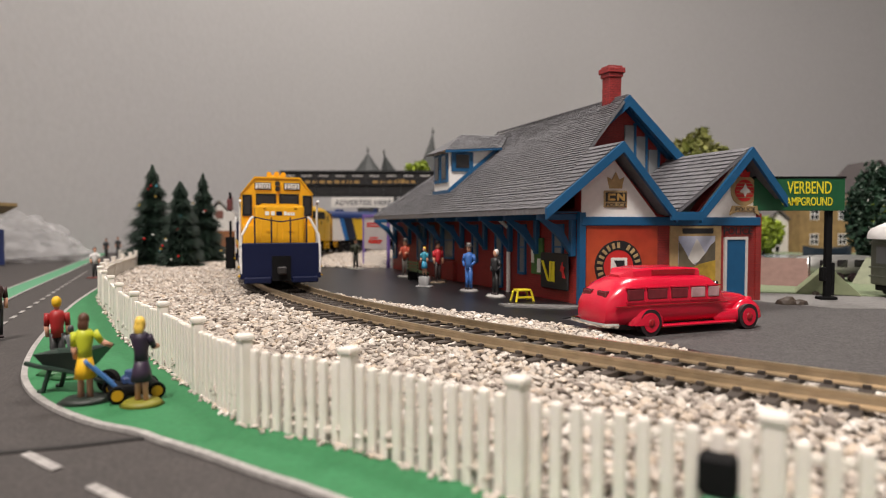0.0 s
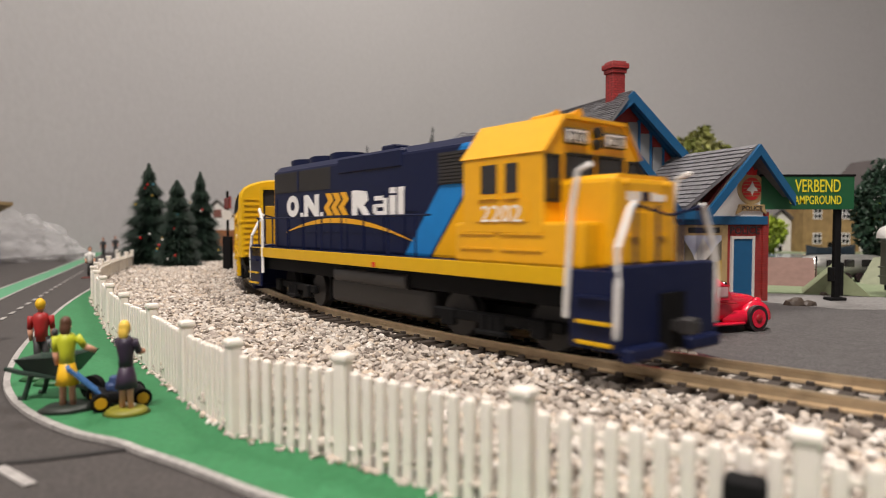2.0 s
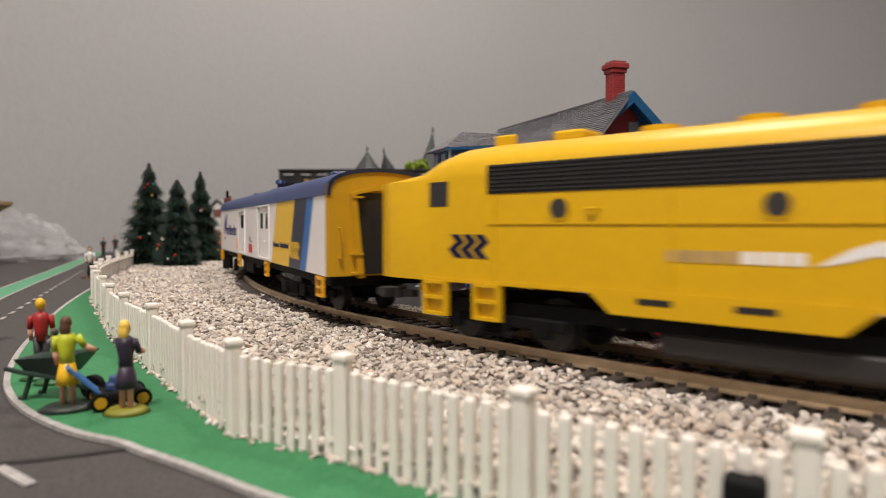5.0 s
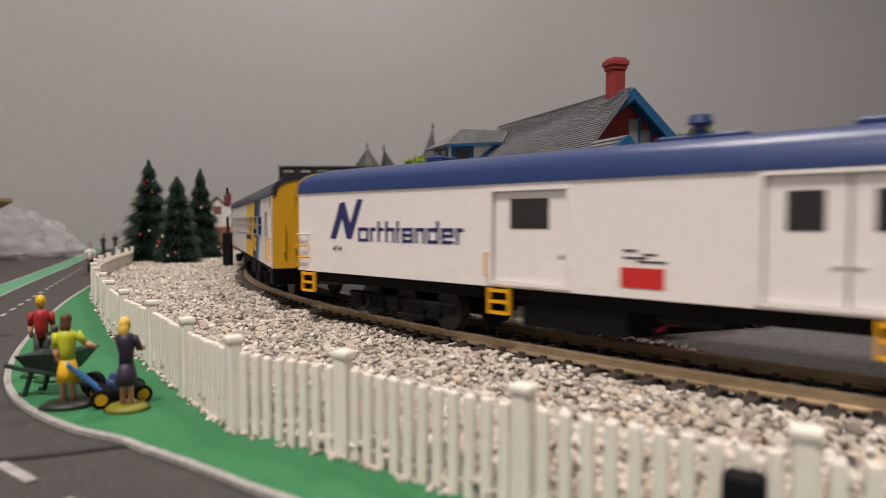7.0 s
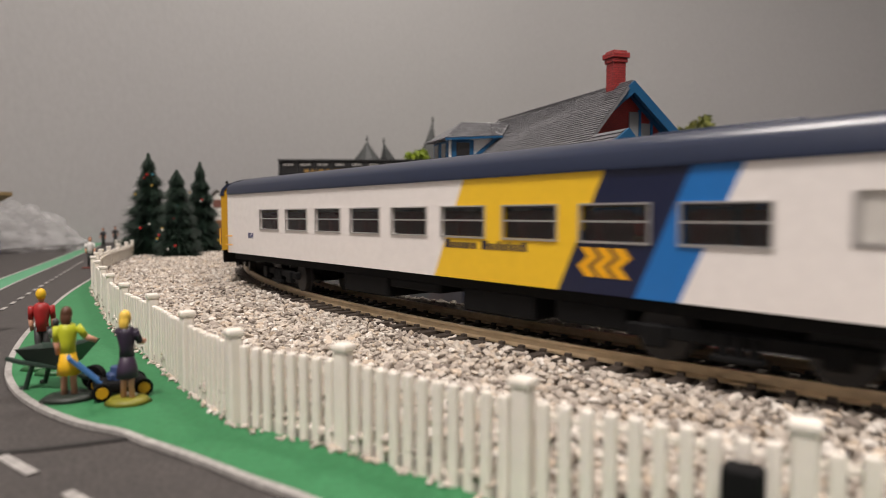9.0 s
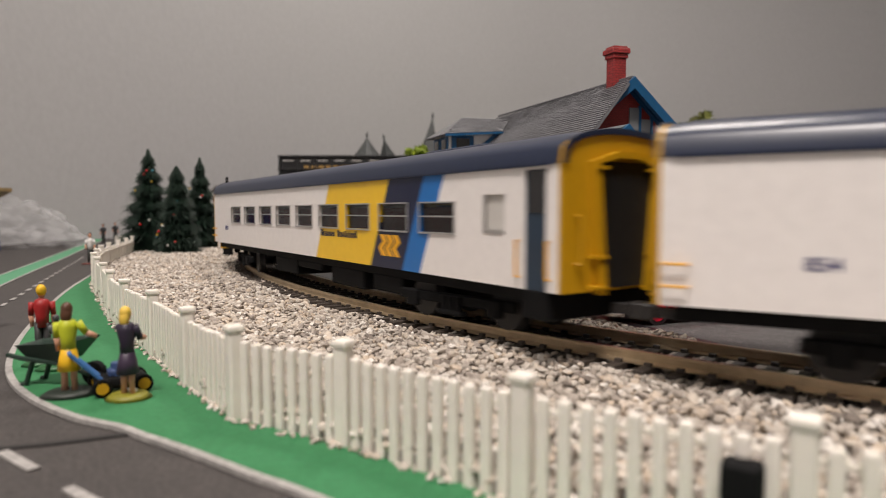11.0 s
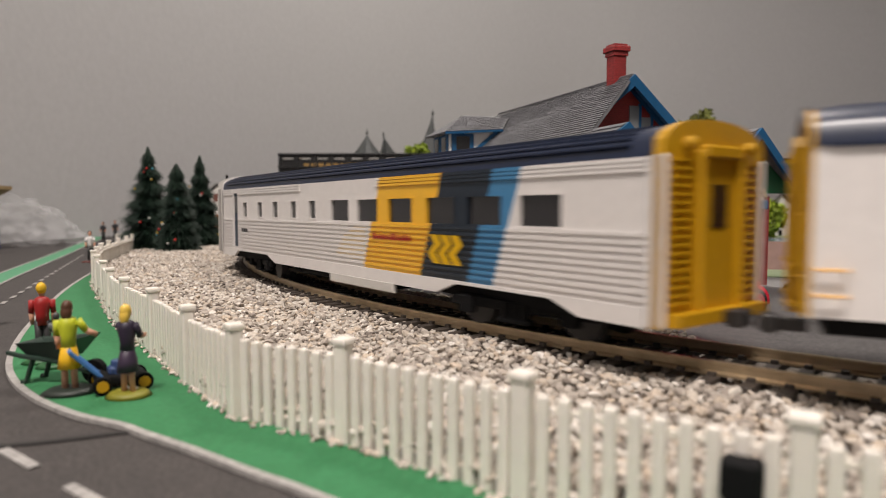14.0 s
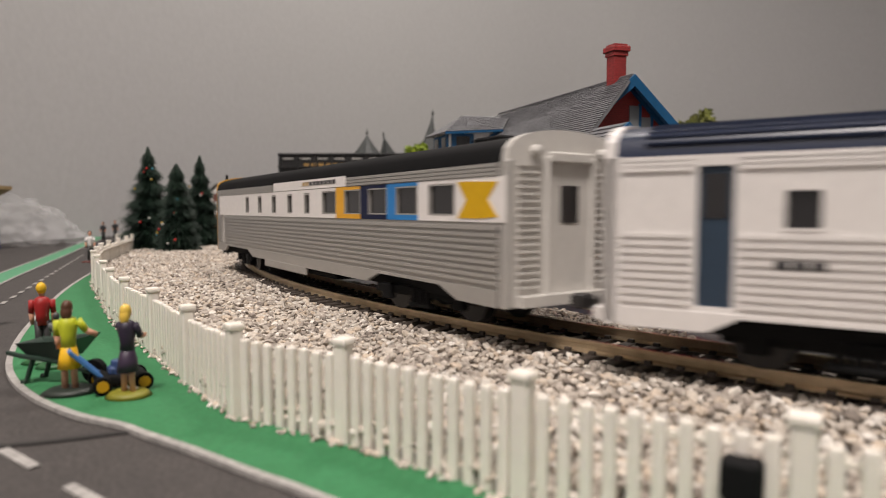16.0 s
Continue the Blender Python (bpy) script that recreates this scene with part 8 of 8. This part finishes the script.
        for q in (-1, 1):
            for k in range(18):
                part("end_flute", box(B(), *X(0, 0.5), min(q * 8.5, q * 14.5), max(q * 8.5, q * 14.5), 12.4 + k * 1.6, 13 + k * 1.6), mm_, e)
            part("door_jamb", box(B(), *X(0, 1.6), min(q * 6.2, q * 7.4), max(q * 6.2, q * 7.4), 10, 42, 0.4), mm_, e)
            part("marker_lamp", ball(B(), x + s * 0.6, q * 10, 43, 1.4, n=10), mm_, e)
        part("door_head", box(B(), *X(0, 1.8), -6.2, 6.2, 40.5, 43, 0.4), mm_, e)
        d = part("end_door", box(B(), *X(0, 0.4), -6.2, 6.2, 10.4, 40.5), mm_, e)
        part("door_window", box(B(), *X(0.4, 0.6), -2.6, 2.6, 27, 35.5), PANE, d)
        part("end_sill", box(B(), *X(0, 2.6), -15, 15, 8.6, 11), mm_, e)
    part("coach_floor", box(B(), -F + 2, F - 2, -hw + 1, hw - 1, z0, z0 + 1.4), BLACK, v)
    part("underframe", box(B(), -F + 4, F - 4, -14, 14, 7.6, 10.8), BLACK, v)
    for x0, x1 in ((-40, -14), (-6, 26)):
        part("equipment_box", box(B(), x0, x1, -13.5, 13.5, 4.4, 8, 0.5), BLACK, v)
    for x, s in ((F - 42, 1), (-F + 42, -1)):
        bogie(v, x, s * 8.0, 2, 5.2, 30)
    coupler(v, F, 1)
    coupler(v, -F, -1)
    if not white:
        bm = box(B(), F - 30, F - 18, -5, 5, zr - 0.6, zr + 1.2, 0.5)
        part("roof_vent", bm, BLACK, v)
    return v, L, 42.0


def settle(built, foot, k, rise=0.0):
    """Brings a vehicle's body to its true height above the rails: all above the foot is drawn down or up by k; the bogies stay."""
    v, seen = built[0], set()
    S = Matrix.Translation((0, 0, (foot + rise) * MM)) @ Matrix.Diagonal((1, 1, k, 1)) @ Matrix.Translation((0, 0, -foot * MM))
    for ob in v.children_recursive:
        if ob.type != "MESH" or ob.data in seen or ob.name.split(".")[0] in ("bogie", "side_frame", "wheelset", "coupler"):
            continue
        if ob.matrix_basis != Matrix() and ob.name.split(".")[0].endswith("lettering"):
            ob.matrix_basis = S @ ob.matrix_basis
            continue
        seen.add(ob.data)
        for p in ob.data.vertices:
            if p.co.z > foot * MM:
                p.co.z = (foot + rise) * MM + (p.co.z - foot * MM) * k
    return built


TRAIN = [settle(locomotive(), 12, 1.055, 0.8), cab_unit(), settle(baggage_car(), 13.2, 0.9), settle(coach(1), 12.4, 0.95), settle(coach(2), 12.4, 0.95),
         settle(ribbed_coach("white"), 6, 0.945, -0.8), settle(ribbed_coach("grey"), 6, 0.965, -0.8)]


# ---- what moves ----
TRAVEL = [(0.0, -9), (0.9, 79), (1.5, 139.5), (2.1, 196), (3.0, 283), (3.8, 359), (4.2, 398), (6.3, 640.5), (7.0, 711), (7.5, 757.5), (8.1, 814), (8.5, 851), (8.9, 890), (9.2, 919),
          (11.3, 1136.5), (11.6, 1166), (12.5, 1255), (13.1, 1312.5), (13.7, 1370.5), (14.0, 1402), (14.5, 1459), (14.9, 1501.2), (15.2, 1535), (15.6, 1581.5), (16.0, 1624.5)]
FRONT = 2093.0      # where the locomotive's front stands at the start


def travelled(t):
    T, D = [a for a, _ in TRAVEL], [b for _, b in TRAVEL]
    i = max(k for k in range(len(T) - 1) if T[k] <= t)
    sl = [(D[k + 1] - D[k]) / (T[k + 1] - T[k]) for k in range(len(T) - 1)]
    g = lambda k: sl[0] if k == 0 else sl[-1] if k == len(T) - 1 else (sl[k - 1] + sl[k]) / 2
    h = T[i + 1] - T[i]
    u = (t - T[i]) / h
    return (2 * u ** 3 - 3 * u ** 2 + 1) * D[i] + (u ** 3 - 2 * u * u + u) * h * g(i) + (3 * u * u - 2 * u ** 3) * D[i + 1] + (u ** 3 - u * u) * h * g(i + 1)


def vehicle_pose(s, L, inset):
    h = L / 2 - inset
    p1, _ = track_point(s + h)
    p0, _ = track_point(s - h)
    c, d = (p1 + p0) / 2, p1 - p0
    return at_mm(c.x, c.y, RAIL, math.degrees(math.atan2(d.y, d.x)))


GAPS = [0, 8.5, 9.5, 12, 10.3, 13.5, 13.4]


def motions():
    back = 0.0
    for (ob, L, inset), gap in zip(TRAIN, GAPS):
        back += gap
        mid = FRONT - back - L / 2
        walk(ob, [(k / 5, vehicle_pose(mid + travelled(k / 5), L, inset)) for k in range(81)])
        back += L


motions()
